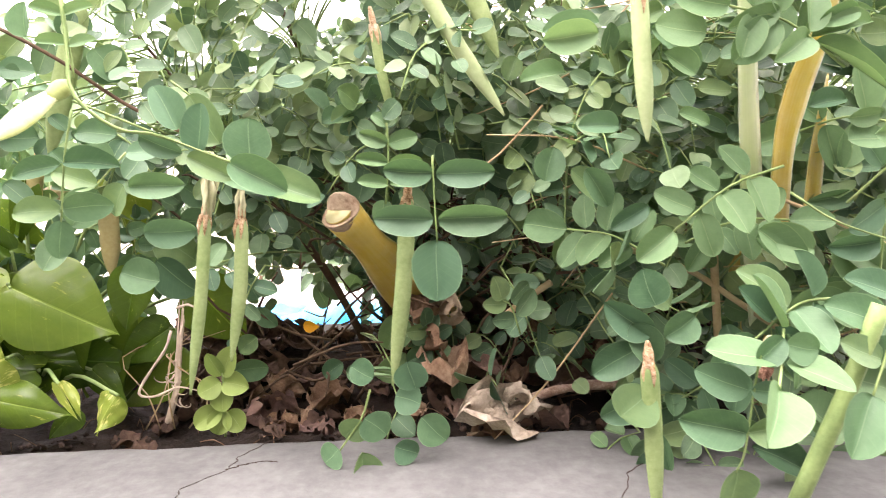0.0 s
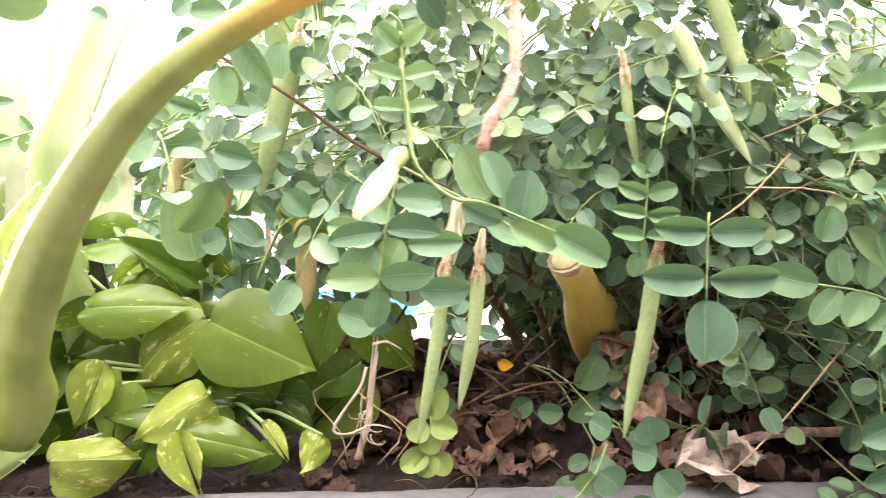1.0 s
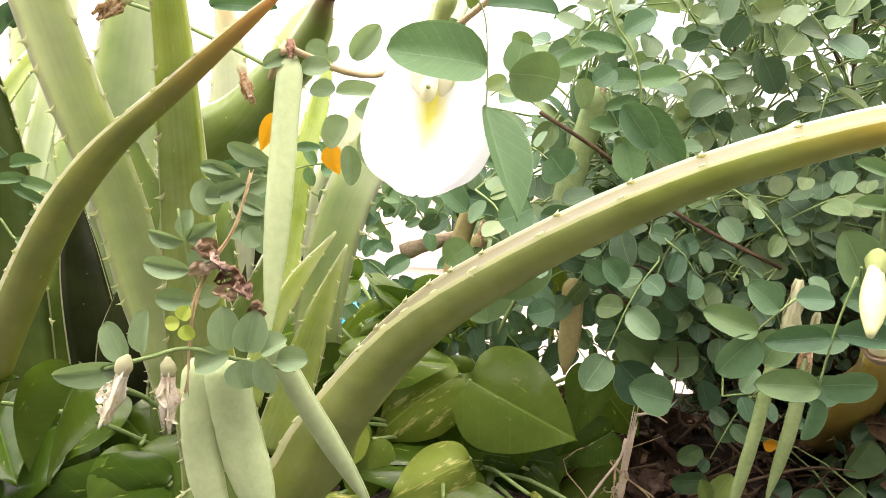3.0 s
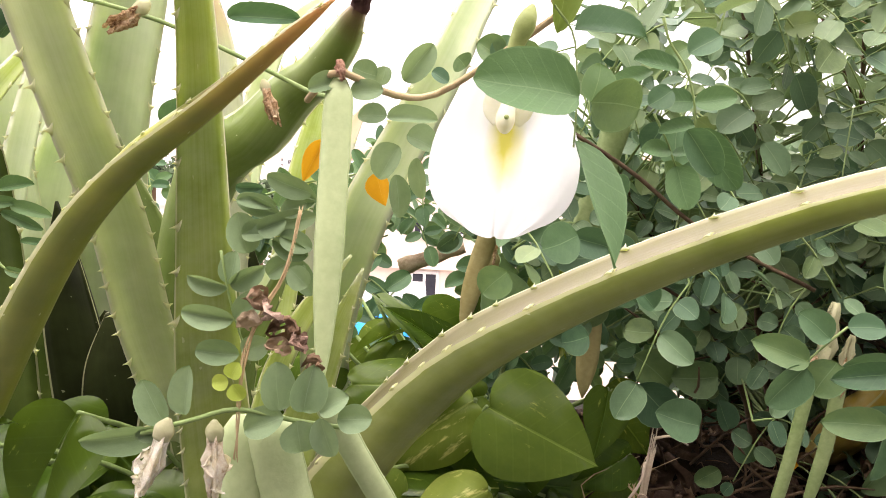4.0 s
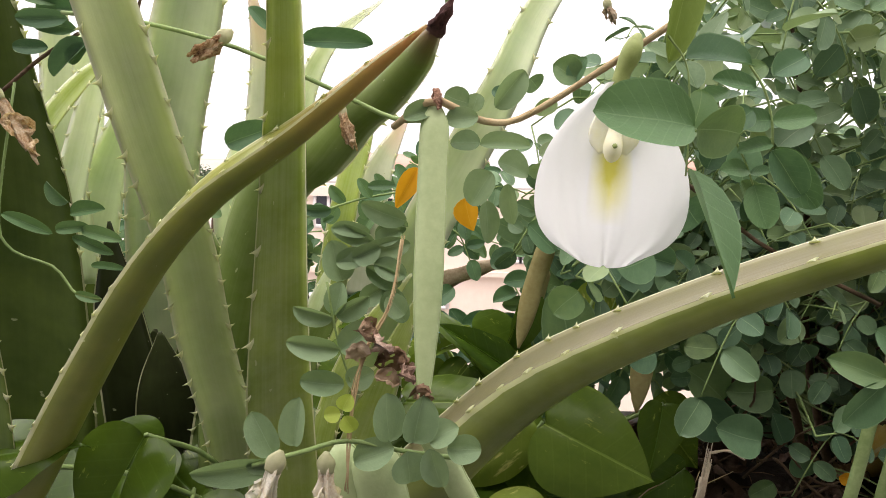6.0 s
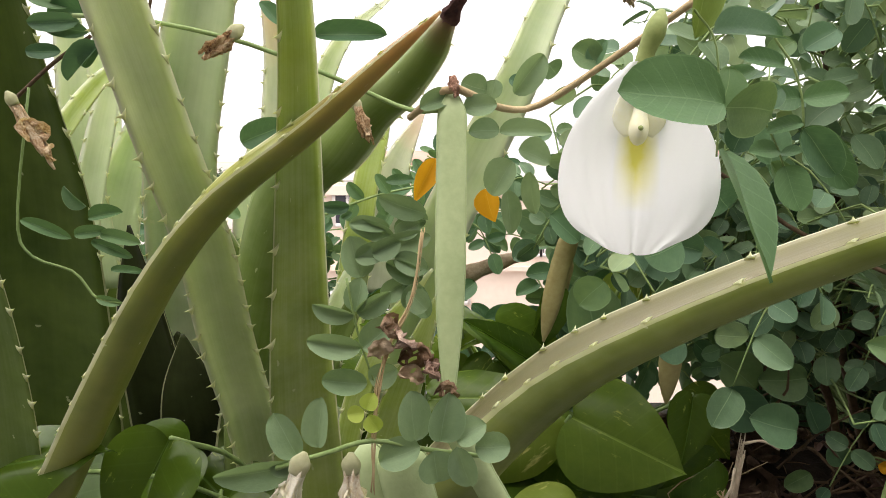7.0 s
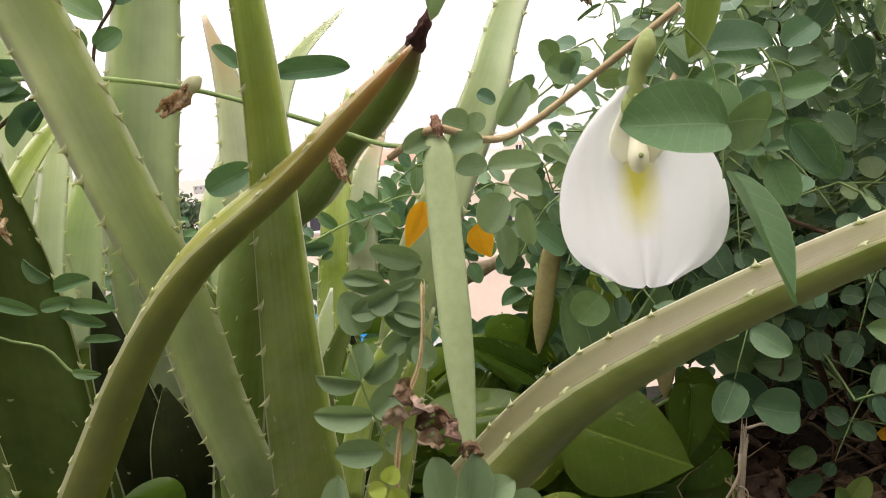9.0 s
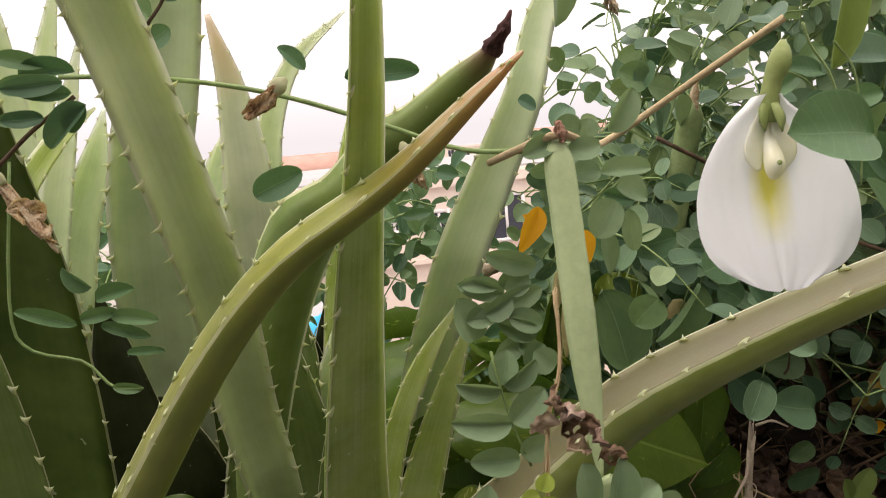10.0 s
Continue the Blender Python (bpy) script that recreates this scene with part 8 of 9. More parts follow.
feather(vine, [(-0.296, 0.706, 0.9805), (-0.3051, 0.6939, 0.9589), (-0.3141, 0.6817, 0.9233)], 2, 0.0217, "green")
feather(vine, [(-0.285, 0.6931, 1.034), (-0.271, 0.683, 1.021), (-0.257, 0.6729, 0.9945)], 2, 0.0231, "green")
feather(vine, [(-0.3235, 0.7191, 1.017), (-0.3203, 0.7062, 1.005), (-0.3171, 0.6933, 0.9784)], 2, 0.0235, "green")
feather(vine, [(-0.3047, 0.6228, 1.028), (-0.3292, 0.6107, 1.026), (-0.3537, 0.5985, 1.011)], 2, 0.0275, "green")
feather(vine, [(-0.4185, 0.6649, 1.02), (-0.4063, 0.6448, 1.018), (-0.3942, 0.6248, 1.002)], 2, 0.0249, "green")
feather(vine, [(-0.2419, 0.6751, 1.121), (-0.2204, 0.6686, 1.127), (-0.1989, 0.6622, 1.119)], 2, 0.0263, "green")
feather(vine, [(-0.2574, 0.675, 1.063), (-0.2739, 0.663, 1.075), (-0.2903, 0.6509, 1.073)], 2, 0.0256, "green")
feather(vine, [(-0.2582, 0.7052, 0.9689), (-0.2688, 0.6812, 0.9844), (-0.2793, 0.6573, 0.9859)], 2, 0.0234, "green")
feather(vine, [(-0.3571, 0.6524, 1.079), (-0.3481, 0.6333, 1.062), (-0.3391, 0.6142, 1.031)], 2, 0.0200, "green")
feather(vine, [(-0.3421, 0.7198, 1.059), (-0.316, 0.7119, 1.061), (-0.29, 0.704, 1.05)], 2, 0.0230, "green")
feather(vine, [(-0.3111, 0.7015, 1.089), (-0.3056, 0.6904, 1.074), (-0.3, 0.6792, 1.046)], 2, 0.0231, "green")
feather(vine, [(-0.3756, 0.6664, 1.028), (-0.3971, 0.6595, 1.022), (-0.4187, 0.6525, 1.003)], 2, 0.0279, "green")
feather(vine, [(-0.2718, 0.7164, 1.027), (-0.2881, 0.7094, 1.019), (-0.3045, 0.7024, 0.9967)], 2, 0.0221, "green")
feather(vine, [(-0.4097, 0.7087, 1.044), (-0.4221, 0.6961, 1.03), (-0.4345, 0.6834, 1.003)], 2, 0.0276, "green")
feather(vine, [(-0.3396, 0.6508, 0.9808), (-0.3314, 0.6271, 0.9742), (-0.3231, 0.6034, 0.9537)], 2, 0.0267, "green")
tube("stem", [(-0.3097, 0.5, 1.19), (-0.2662, 0.5, 1.165), (-0.2185, 0.5, 1.131), (-0.1554, 0.48, 1.101)], 0.00137, STEM_BROWN, vine)
tube("stem", [(-0.1858, 0.345, 1.125), (-0.1639, 0.38, 1.111), (-0.1397, 0.41, 1.096), (-0.1096, 0.42, 1.076)], 0.00070, STEM_GREEN, vine)
tube("stem", [(0.0468, 0.55, 0.9521), (0.0689, 0.54, 0.9728), (0.0879, 0.53, 0.9882)], 0.00281, STEM_TAN, vine)
tube("stem", [(0.1945, 0.42, 1.068), (0.2312, 0.4, 1.05), (0.2645, 0.38, 1.032), (0.287, 0.36, 1.025)], 0.00125, STEM_TAN, vine)
leaflet(vine, (0.2262, 0.36, 1.158), (0.1959, 0.36, 1.153), 0.0150, "young")
leaflet(vine, (0.177, 0.36, 1.165), (0.1501, 0.36, 1.156), 0.0137, "young")
leaflet(vine, (0.1381, 0.36, 1.154), (0.1109, 0.36, 1.159), 0.0208, "young")
leaflet(vine, (0.2178, 0.36, 1.096), (0.2396, 0.36, 1.098), 0.0184, "young")
leaflet(vine, (0.1327, 0.36, 1.133), (0.1172, 0.36, 1.145), 0.0150, "young")
leaflet(vine, (0.0512, 0.36, 1.152), (0.081, 0.36, 1.155), 0.0178, "young")
leaflet(vine, (0.0631, 0.36, 1.135), (0.0391, 0.36, 1.132), 0.0131, "young")
leaflet(vine, (-0.1353, 0.42, 1.103), (-0.1535, 0.42, 1.132), 0.0246)
leaflet(vine, (-0.1191, 0.42, 1.09), (-0.1173, 0.42, 1.118), 0.0289)
leaflet(vine, (-0.1381, 0.42, 1.087), (-0.1132, 0.42, 1.075), 0.0173)
leaflet(vine, (-0.1163, 0.42, 1.08), (-0.0761, 0.42, 1.069), 0.0230)
leaflet(vine, (0.0634, 0.42, 1.075), (0.0688, 0.42, 1.096), 0.0197)
leaflet(vine, (0.0794, 0.42, 1.082), (0.1045, 0.42, 1.06), 0.0177)
leaflet(vine, (-0.2312, 0.5591, 1.01), (-0.1996, 0.5591, 0.9828), 0.0330)
leaflet(vine, (-0.2323, 0.5705, 1.029), (-0.2, 0.5705, 1.006), 0.0319)
leaflet(vine, (-0.1696, 0.5649, 1.016), (-0.2027, 0.5649, 1.013), 0.0276)
leaflet(vine, (-0.2129, 0.571, 1.042), (-0.1843, 0.571, 1.037), 0.0237)
leaflet(vine, (-0.2498, 0.5553, 1.036), (-0.2353, 0.5553, 1.04), 0.0123)
leaflet(vine, (-0.2463, 0.5647, 1.023), (-0.2312, 0.5647, 1.025), 0.0126)
leaflet(vine, (-0.2029, 0.5556, 1.07), (-0.1859, 0.5556, 1.056), 0.0176)
leaflet(vine, (-0.1536, 0.571, 0.9733), (-0.1625, 0.571, 0.9952), 0.0185)
leaflet(vine, (-0.1568, 0.5724, 0.9401), (-0.1732, 0.5724, 0.9272), 0.0171)
leaflet(vine, (-0.1774, 0.5724, 0.9114), (-0.1486, 0.5724, 0.9126), 0.0238)
leaflet(vine, (-0.1511, 0.5587, 0.9691), (-0.1379, 0.5587, 0.9511), 0.0174)
leaflet(vine, (-0.0323, 0.5616, 0.959), (-0.0454, 0.5616, 0.9272), 0.0278)
leaflet(vine, (-0.0535, 0.5651, 0.9013), (-0.0305, 0.5651, 0.9235), 0.0266)
leaflet(vine, (-0.0845, 0.5712, 0.9149), (-0.102, 0.5712, 0.9042), 0.0172)
leaflet(vine, (-0.0079, 0.5612, 0.9283), (-0.0289, 0.5612, 0.9157), 0.0207)
leaflet(vine, (-0.0269, 0.5666, 1.024), (-0.0398, 0.5666, 0.9983), 0.0236)
leaflet(vine, (-0.0304, 0.5735, 1.039), (-0.0124, 0.5735, 1.053), 0.0197)
leaflet(vine, (-0.0812, 0.5623, 0.9093), (-0.0598, 0.5623, 0.9073), 0.0177)
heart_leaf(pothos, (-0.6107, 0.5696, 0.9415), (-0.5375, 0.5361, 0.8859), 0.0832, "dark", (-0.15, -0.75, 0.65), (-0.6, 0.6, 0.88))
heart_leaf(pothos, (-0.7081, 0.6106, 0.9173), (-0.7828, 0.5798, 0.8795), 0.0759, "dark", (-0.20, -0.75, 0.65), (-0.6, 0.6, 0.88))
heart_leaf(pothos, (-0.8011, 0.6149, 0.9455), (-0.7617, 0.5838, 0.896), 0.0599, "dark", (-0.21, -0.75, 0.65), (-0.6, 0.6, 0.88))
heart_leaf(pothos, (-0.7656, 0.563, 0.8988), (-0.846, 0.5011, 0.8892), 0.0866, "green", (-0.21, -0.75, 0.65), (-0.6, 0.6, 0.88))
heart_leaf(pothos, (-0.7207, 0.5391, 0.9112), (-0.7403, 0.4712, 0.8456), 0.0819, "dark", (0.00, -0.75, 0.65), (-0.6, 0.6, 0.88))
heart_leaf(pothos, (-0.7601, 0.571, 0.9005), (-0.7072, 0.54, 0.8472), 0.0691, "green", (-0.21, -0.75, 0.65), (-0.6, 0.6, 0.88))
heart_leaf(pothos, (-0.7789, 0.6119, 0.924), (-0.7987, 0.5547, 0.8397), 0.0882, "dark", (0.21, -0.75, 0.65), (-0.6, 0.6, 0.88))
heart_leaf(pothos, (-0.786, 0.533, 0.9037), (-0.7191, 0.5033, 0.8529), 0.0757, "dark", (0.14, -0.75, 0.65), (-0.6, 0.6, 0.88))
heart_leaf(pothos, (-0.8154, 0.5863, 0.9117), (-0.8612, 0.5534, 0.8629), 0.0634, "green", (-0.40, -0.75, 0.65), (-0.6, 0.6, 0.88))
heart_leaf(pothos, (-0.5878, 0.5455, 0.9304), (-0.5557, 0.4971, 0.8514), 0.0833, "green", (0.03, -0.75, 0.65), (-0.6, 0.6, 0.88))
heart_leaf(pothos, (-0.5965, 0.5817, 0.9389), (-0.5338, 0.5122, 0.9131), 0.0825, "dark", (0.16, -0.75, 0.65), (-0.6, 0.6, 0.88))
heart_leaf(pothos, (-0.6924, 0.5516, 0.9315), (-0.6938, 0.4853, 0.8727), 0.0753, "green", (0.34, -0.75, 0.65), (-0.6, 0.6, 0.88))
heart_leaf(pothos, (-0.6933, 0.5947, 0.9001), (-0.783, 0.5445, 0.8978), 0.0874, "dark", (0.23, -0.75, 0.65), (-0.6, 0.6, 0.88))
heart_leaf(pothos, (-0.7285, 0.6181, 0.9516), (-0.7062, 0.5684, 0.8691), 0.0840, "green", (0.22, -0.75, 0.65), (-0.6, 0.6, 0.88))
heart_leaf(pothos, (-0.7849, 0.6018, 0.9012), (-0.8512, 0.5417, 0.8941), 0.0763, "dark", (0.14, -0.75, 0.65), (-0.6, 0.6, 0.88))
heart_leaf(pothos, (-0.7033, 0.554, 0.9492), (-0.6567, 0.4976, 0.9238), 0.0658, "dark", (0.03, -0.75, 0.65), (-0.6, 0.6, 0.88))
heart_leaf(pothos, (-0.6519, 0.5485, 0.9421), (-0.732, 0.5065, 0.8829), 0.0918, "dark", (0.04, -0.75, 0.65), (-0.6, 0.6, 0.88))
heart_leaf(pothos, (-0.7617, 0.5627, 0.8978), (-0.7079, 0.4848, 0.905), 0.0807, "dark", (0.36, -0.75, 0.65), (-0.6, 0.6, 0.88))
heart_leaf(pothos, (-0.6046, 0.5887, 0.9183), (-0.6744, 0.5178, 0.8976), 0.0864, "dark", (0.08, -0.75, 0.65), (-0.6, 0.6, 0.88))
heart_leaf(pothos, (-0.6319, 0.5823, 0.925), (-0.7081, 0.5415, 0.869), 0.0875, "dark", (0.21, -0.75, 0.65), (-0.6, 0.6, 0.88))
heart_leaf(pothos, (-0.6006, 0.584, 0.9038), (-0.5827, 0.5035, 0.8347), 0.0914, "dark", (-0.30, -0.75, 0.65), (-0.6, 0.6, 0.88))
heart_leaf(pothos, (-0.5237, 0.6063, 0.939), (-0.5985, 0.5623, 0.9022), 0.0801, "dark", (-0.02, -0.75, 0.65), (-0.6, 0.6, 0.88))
# added leaves closing a low gap, with its shade put into their colour
aloe_leaf(aloe, [(-0.6346, 0.66, 0.8838, 0.0692), (-0.6172, 0.66, 0.9601, 0.0634), (-0.6012, 0.66, 1.034, 0.0423), (-0.5886, 0.66, 1.087, 0.0022)], (0.1, -1, 0.1), ALOE_SHADED)
aloe_leaf(aloe, [(-0.7142, 0.68, 0.887, 0.0701), (-0.7059, 0.68, 0.9658, 0.0641), (-0.7021, 0.68, 1.042, 0.0425), (-0.6973, 0.68, 1.097, 0.0022)], (0.1, -1, 0.1), ALOE_SHADED)
leaflet(vine, (-0.4489, 0.332, 1.15), (-0.4649, 0.332, 1.155), 0.0072, "glaucous")
leaflet(vine, (-0.4481, 0.332, 1.15), (-0.4396, 0.332, 1.155), 0.0072, "glaucous")
leaflet(vine, (-0.4373, 0.332, 1.158), (-0.4542, 0.332, 1.164), 0.0088, "glaucous")
leaflet(vine, (-0.4547, 0.332, 1.145), (-0.4356, 0.332, 1.15), 0.0093, "glaucous")
leaflet(vine, (-0.4607, 0.332, 1.135), (-0.4647, 0.332, 1.15), 0.0122, "glaucous")
leaflet(vine, (-0.4383, 0.332, 1.135), (-0.452, 0.332, 1.14), 0.0081, "glaucous")
leaflet(vine, (-0.4453, 0.332, 1.133), (-0.4361, 0.332, 1.12), 0.0086, "glaucous")
leaflet(vine, (-0.4629, 0.332, 1.142), (-0.4503, 0.332, 1.145), 0.0081, "glaucous")
leaflet(vine, (-0.4532, 0.332, 1.127), (-0.4438, 0.332, 1.134), 0.0082, "glaucous")
leaflet(vine, (0.1211, 0.4, 1.163), (0.1543, 0.4, 1.143), 0.0171)
leaflet(vine, (0.1036, 0.4, 1.107), (0.0796, 0.4, 1.109), 0.0147)
leaflet(vine, (0.0838, 0.4, 1.083), (0.099, 0.4, 1.06), 0.0155)
leaflet(vine, (0.1217, 0.4, 1.06), (0.1005, 0.4, 1.046), 0.0129)
leaflet(vine, (0.1746, 0.4, 1.067), (0.1911, 0.4, 1.055), 0.0116)
leaflet(vine, (0.248, 0.4, 1.063), (0.2202, 0.4, 1.059), 0.0130)
leaflet(vine, (0.2067, 0.4, 0.9756), (0.2314, 0.4, 0.9579), 0.0170)
leaflet(vine, (0.2099, 0.4, 0.9521), (0.2342, 0.4, 0.946), 0.0128)
leaflet(vine, (0.1253, 0.4, 0.9806), (0.0962, 0.4, 0.9995), 0.0202)
leaflet(vine, (0.1118, 0.4, 0.9868), (0.1306, 0.4, 0.9616), 0.0210)
leaflet(vine, (0.2261, 0.4, 0.9133), (0.254, 0.4, 0.9212), 0.0216)
leaflet(vine, (0.1917, 0.4, 0.9041), (0.2316, 0.4, 0.8863), 0.0210)
leaflet(vine, (0.1274, 0.4, 0.9441), (0.0962, 0.4, 0.9245), 0.0234)
leaflet(vine, (0.1177, 0.4, 0.9722), (0.0895, 0.4, 0.9543), 0.0218)
leaflet(vine, (0.1331, 0.4, 0.9148), (0.1395, 0.4, 0.8895), 0.0108)
leaflet(vine, (0.1369, 0.4, 0.9981), (0.117, 0.4, 1.013), 0.0201)
leaflet(vine, (0.0913, 0.4, 1.167), (0.0584, 0.4, 1.163), 0.0144)
leaflet(vine, (0.2172, 0.4, 1.116), (0.2408, 0.4, 1.122), 0.0134)
leaflet(vine, (0.2365, 0.4, 1.079), (0.2643, 0.4, 1.081), 0.0150)
leaflet(vine, (0.1961, 0.36, 1.148), (0.2408, 0.36, 1.125), 0.0127, "young")
leaflet(vine, (0.1698, 0.36, 1.049), (0.1988, 0.36, 1.028), 0.0194, "young")
leaflet(vine, (0.213, 0.36, 1.043), (0.2464, 0.36, 1.024), 0.0227, "young")
leaflet(vine, (0.188, 0.36, 1), (0.2307, 0.36, 1.013), 0.0216, "young")
leaflet(vine, (0.2197, 0.36, 1.164), (0.1986, 0.36, 1.158), 0.0120, "young")
leaflet(vine, (0.1241, 0.36, 1.113), (0.1426, 0.36, 1.108), 0.0091, "young")
leaflet(vine, (0.217, 0.36, 1.108), (0.2381, 0.36, 1.11), 0.0110, "young")
aloe_leaf(aloe, [(-0.5227, 0.55, 0.9269, 0.0315), (-0.5212, 0.545, 0.9753, 0.029), (-0.5104, 0.54, 1.03, 0.0214), (-0.4901, 0.535, 1.075, 0.0125), (-0.4773, 0.53, 1.108, 0.0016)], (0.2, -0.95, 0.2), ALOE_HALF_SHADED)
aloe_leaf(aloe, [(-0.5223, 0.57, 0.909, 0.0562), (-0.5398, 0.57, 0.9575, 0.06), (-0.5447, 0.57, 1.014, 0.0476), (-0.5451, 0.565, 1.061, 0.0266), (-0.5454, 0.56, 1.105, 0.0017)], (0.2, -0.95, 0.2), ALOE_HALF_SHADED)

# ---- the dense pea bush behind: woody stems, twigs and feathered leaves ----
bush = thing("butterfly_pea_bush", (0.08, 0.68, 0.87), "dense twining butterfly pea bush with many small rounded leaflets", "bush")
grow = random.Random(21)
STEMS = []
for x0, x1, y1, z1 in ((-0.03, -0.16, 0.62, 1.3), (0.02, -0.04, 0.66, 1.33), (0.10, 0.12, 0.60, 1.33), (0.2, 0.27, 0.64, 1.33), (0.3, 0.42, 0.6, 1.32), (0.42, 0.6, 0.64, 1.32), (-0.06, -0.26, 0.64, 1.2), (0.06, 0.2, 0.56, 1.2), (0.15, -0.05, 0.7, 1.3)):
    p = [(x0, 0.69, 0.865), (x0 + (x1 - x0) * 0.25 + grow.uniform(-0.02, 0.02), 0.68 + grow.uniform(-0.03, 0.03), 0.865 + (z1 - 0.865) * 0.35), (x0 + (x1 - x0) * 0.65, (0.68 + y1) / 2, 0.865 + (z1 - 0.865) * 0.7), (x1, y1, z1)]
    STEMS.append(curve_through(p, 30))
    tube("stem", p, [0.0045, 0.0036, 0.0026, 0.0012], STEM_BROWN, bush, 7, 1.0, 0.06)


def bush_holds(x, y, z):
    """The space that the crown fills."""
    if z < 0.885 or z > 1.345 or x < -0.35 or x > 0.8:
        return False
    if x < -0.19 and z < 1.10 and (z < 1.0 or y < 0.6 or (x * 91 + z * 57) % 1 < 0.5):
        return False
    if -0.20 < x < -0.05 and z < 1.0:
        return False
    if z > 1.205 + 1.0 * (x + 0.34):
        return False
    if -0.13 < x < 0.045 and y < 0.62 and 0.93 < z < 1.09:
        return False
    if z > 1.19 and x > 0.12 and (x * 73 + z * 41 + y * 29) % 1 < 0.6:
        return False
    if -0.32 < x < -0.24 and y < 0.57 and 1.06 < z < 1.23:
        return False
    if x < -0.22 and y > 0.72:
        return False
    return True


far_sets = {"foliage": ([], [], []), "young_foliage": ([], [], [])}
far_data = []
for me in FAR_LEAFLETS:
    uvl = me.uv_layers[0].data
    uvv = {}
    for l in me.loops:
        uvv[l.vertex_index] = tuple(uvl[l.index].uv)
    far_data.append(([v.co.copy() for v in me.vertices], [tuple(f.vertices) for f in me.polygons], [uvv[i] for i in range(len(me.vertices))]))


def far_leaflet(base, tip, width, face):
    vs, fs, us = far_data[grow.randrange(len(far_data))]
    m = frame_on(base, tip, face, width)
    # high and right-hand leaves mostly take the paler copy, as if lit more
    high = base[2] > 1.10 + 0.05 * noise.noise(Vector((base[0] * 9, base[1] * 9, 2.0))) or base[0] > 0.16
    far_verts, far_faces, far_uvs = far_sets["young_foliage" if high and grow.random() < 0.55 else "foliage"]
    n = len(far_verts)
    far_verts.extend(m @ v for v in vs)
    far_uvs.extend(us)
    far_faces.extend(tuple(i + n for i in f) for f in fs)


twigs = bmesh.new()
near_count = 0
made = 0
BUSH_LEAVES = 2450
for attempt in range(60000):
    if made >= BUSH_LEAVES:
        break
    x, z = grow.uniform(-0.36, 0.56), grow.uniform(0.885, 1.345)
    y = grow.uniform(0.48, 0.92) if grow.random() < 0.7 else grow.uniform(0.8, 1.0)
    if (z > 1.2 or z > 1.08 and x > 0.22) and y > 0.78:
        continue
    if x > 0.1 and grow.random() < 0.2:
        y = grow.uniform(0.44, 0.52)
    if not bush_holds(x, y, z):
        continue
    if z > 1.15 and grow.random() < (0.42 if z < 1.21 or x < 0.05 else 0.52):
        continue
    if z > 1.12 and y > 0.66 and x > 0.0 and grow.random() < 0.6:
        continue
    if x > 0.4 and grow.random() < 0.4:
        continue
    if x < -0.05 and z > 1.12 and grow.random() < 0.26:
        continue
    if z < 1.08 and y < 0.8 and grow.random() < 0.72:
        continue
    made += 1
    tip = Vector((x, y, z))
    stem = min((q for s in STEMS for q in s[4:]), key=lambda q: (q[0] - x) ** 2 + (q[1] - y) ** 2 * 0.6 + (q[2] + 0.05 - z) ** 2)
    root = Vector(stem[:3])
    hang = grow.uniform(-0.9, 0.5)
    way = Vector((grow.uniform(-0.9, 0.9), grow.uniform(-0.9, 0.2), hang)).normalized()
    length = grow.uniform(0.035, 0.07)
    a = tip
    b = tip + way * length * 0.5 + Vector((0, 0, 0.004))
    c = tip + way * length - Vector((0, 0, 0.008))
    mid = root.lerp(a, 0.5) + Vector((0, 0, grow.uniform(-0.01, 0.03)))
    if (root - a).length < 0.22:
        tube_mesh(twigs, [root, mid, a], [0.0011, 0.0009, 0.0007], 4, count=6)
    pairs = grow.choice((2, 2, 3))
    size = grow.choice((grow.uniform(0.013, 0.02), grow.uniform(0.016, 0.025)))
    nearest = y < 0.53 and near_count < 300
    if nearest:
        stalk = tube("leaf", [a, b, c], 0.0006, STEM_GREEN, bush, 4, count=6)
    else:
        tube_mesh(twigs, [a, b, c], [0.0007, 0.0006, 0.0005], 4, count=6)
    line = curve_through([a, b, c], 12)
    young = grow.random() < (0.45 if x > 0.1 or z > 1.2 else 0.06)
    for k in range(pairs + 1):
        at = Vector(line[min(11, int(11 * (0.3 + 0.7 * k / pairs)))])
        n = Vector((grow.uniform(-0.6, 0.6), -grow.uniform(0.3, 1.0), grow.uniform(0.1, 1.0)))
        n = (n - n.dot(way) * way).normalized()
        s = way.cross(n)
        sides = ((-1, 0.25), (1, 0.25)) if k < pairs else ((0, 1),)
        for sgn, fwd in sides:
            d = (s * sgn + way * (fwd + grow.uniform(-0.15, 0.3)) + n * grow.uniform(-0.3, 0.3)).normalized()
            l = size * grow.uniform(0.8, 1.2)
            q = at + d * 0.0018
            if nearest:
                leaflet(stalk, q, q + d * l, l * grow.uniform(0.68, 0.88), "young" if young else "green", n)
                near_count += 1
            else:
                far_leaflet(q, q + d * l, l * grow.uniform(0.68, 0.88), n)
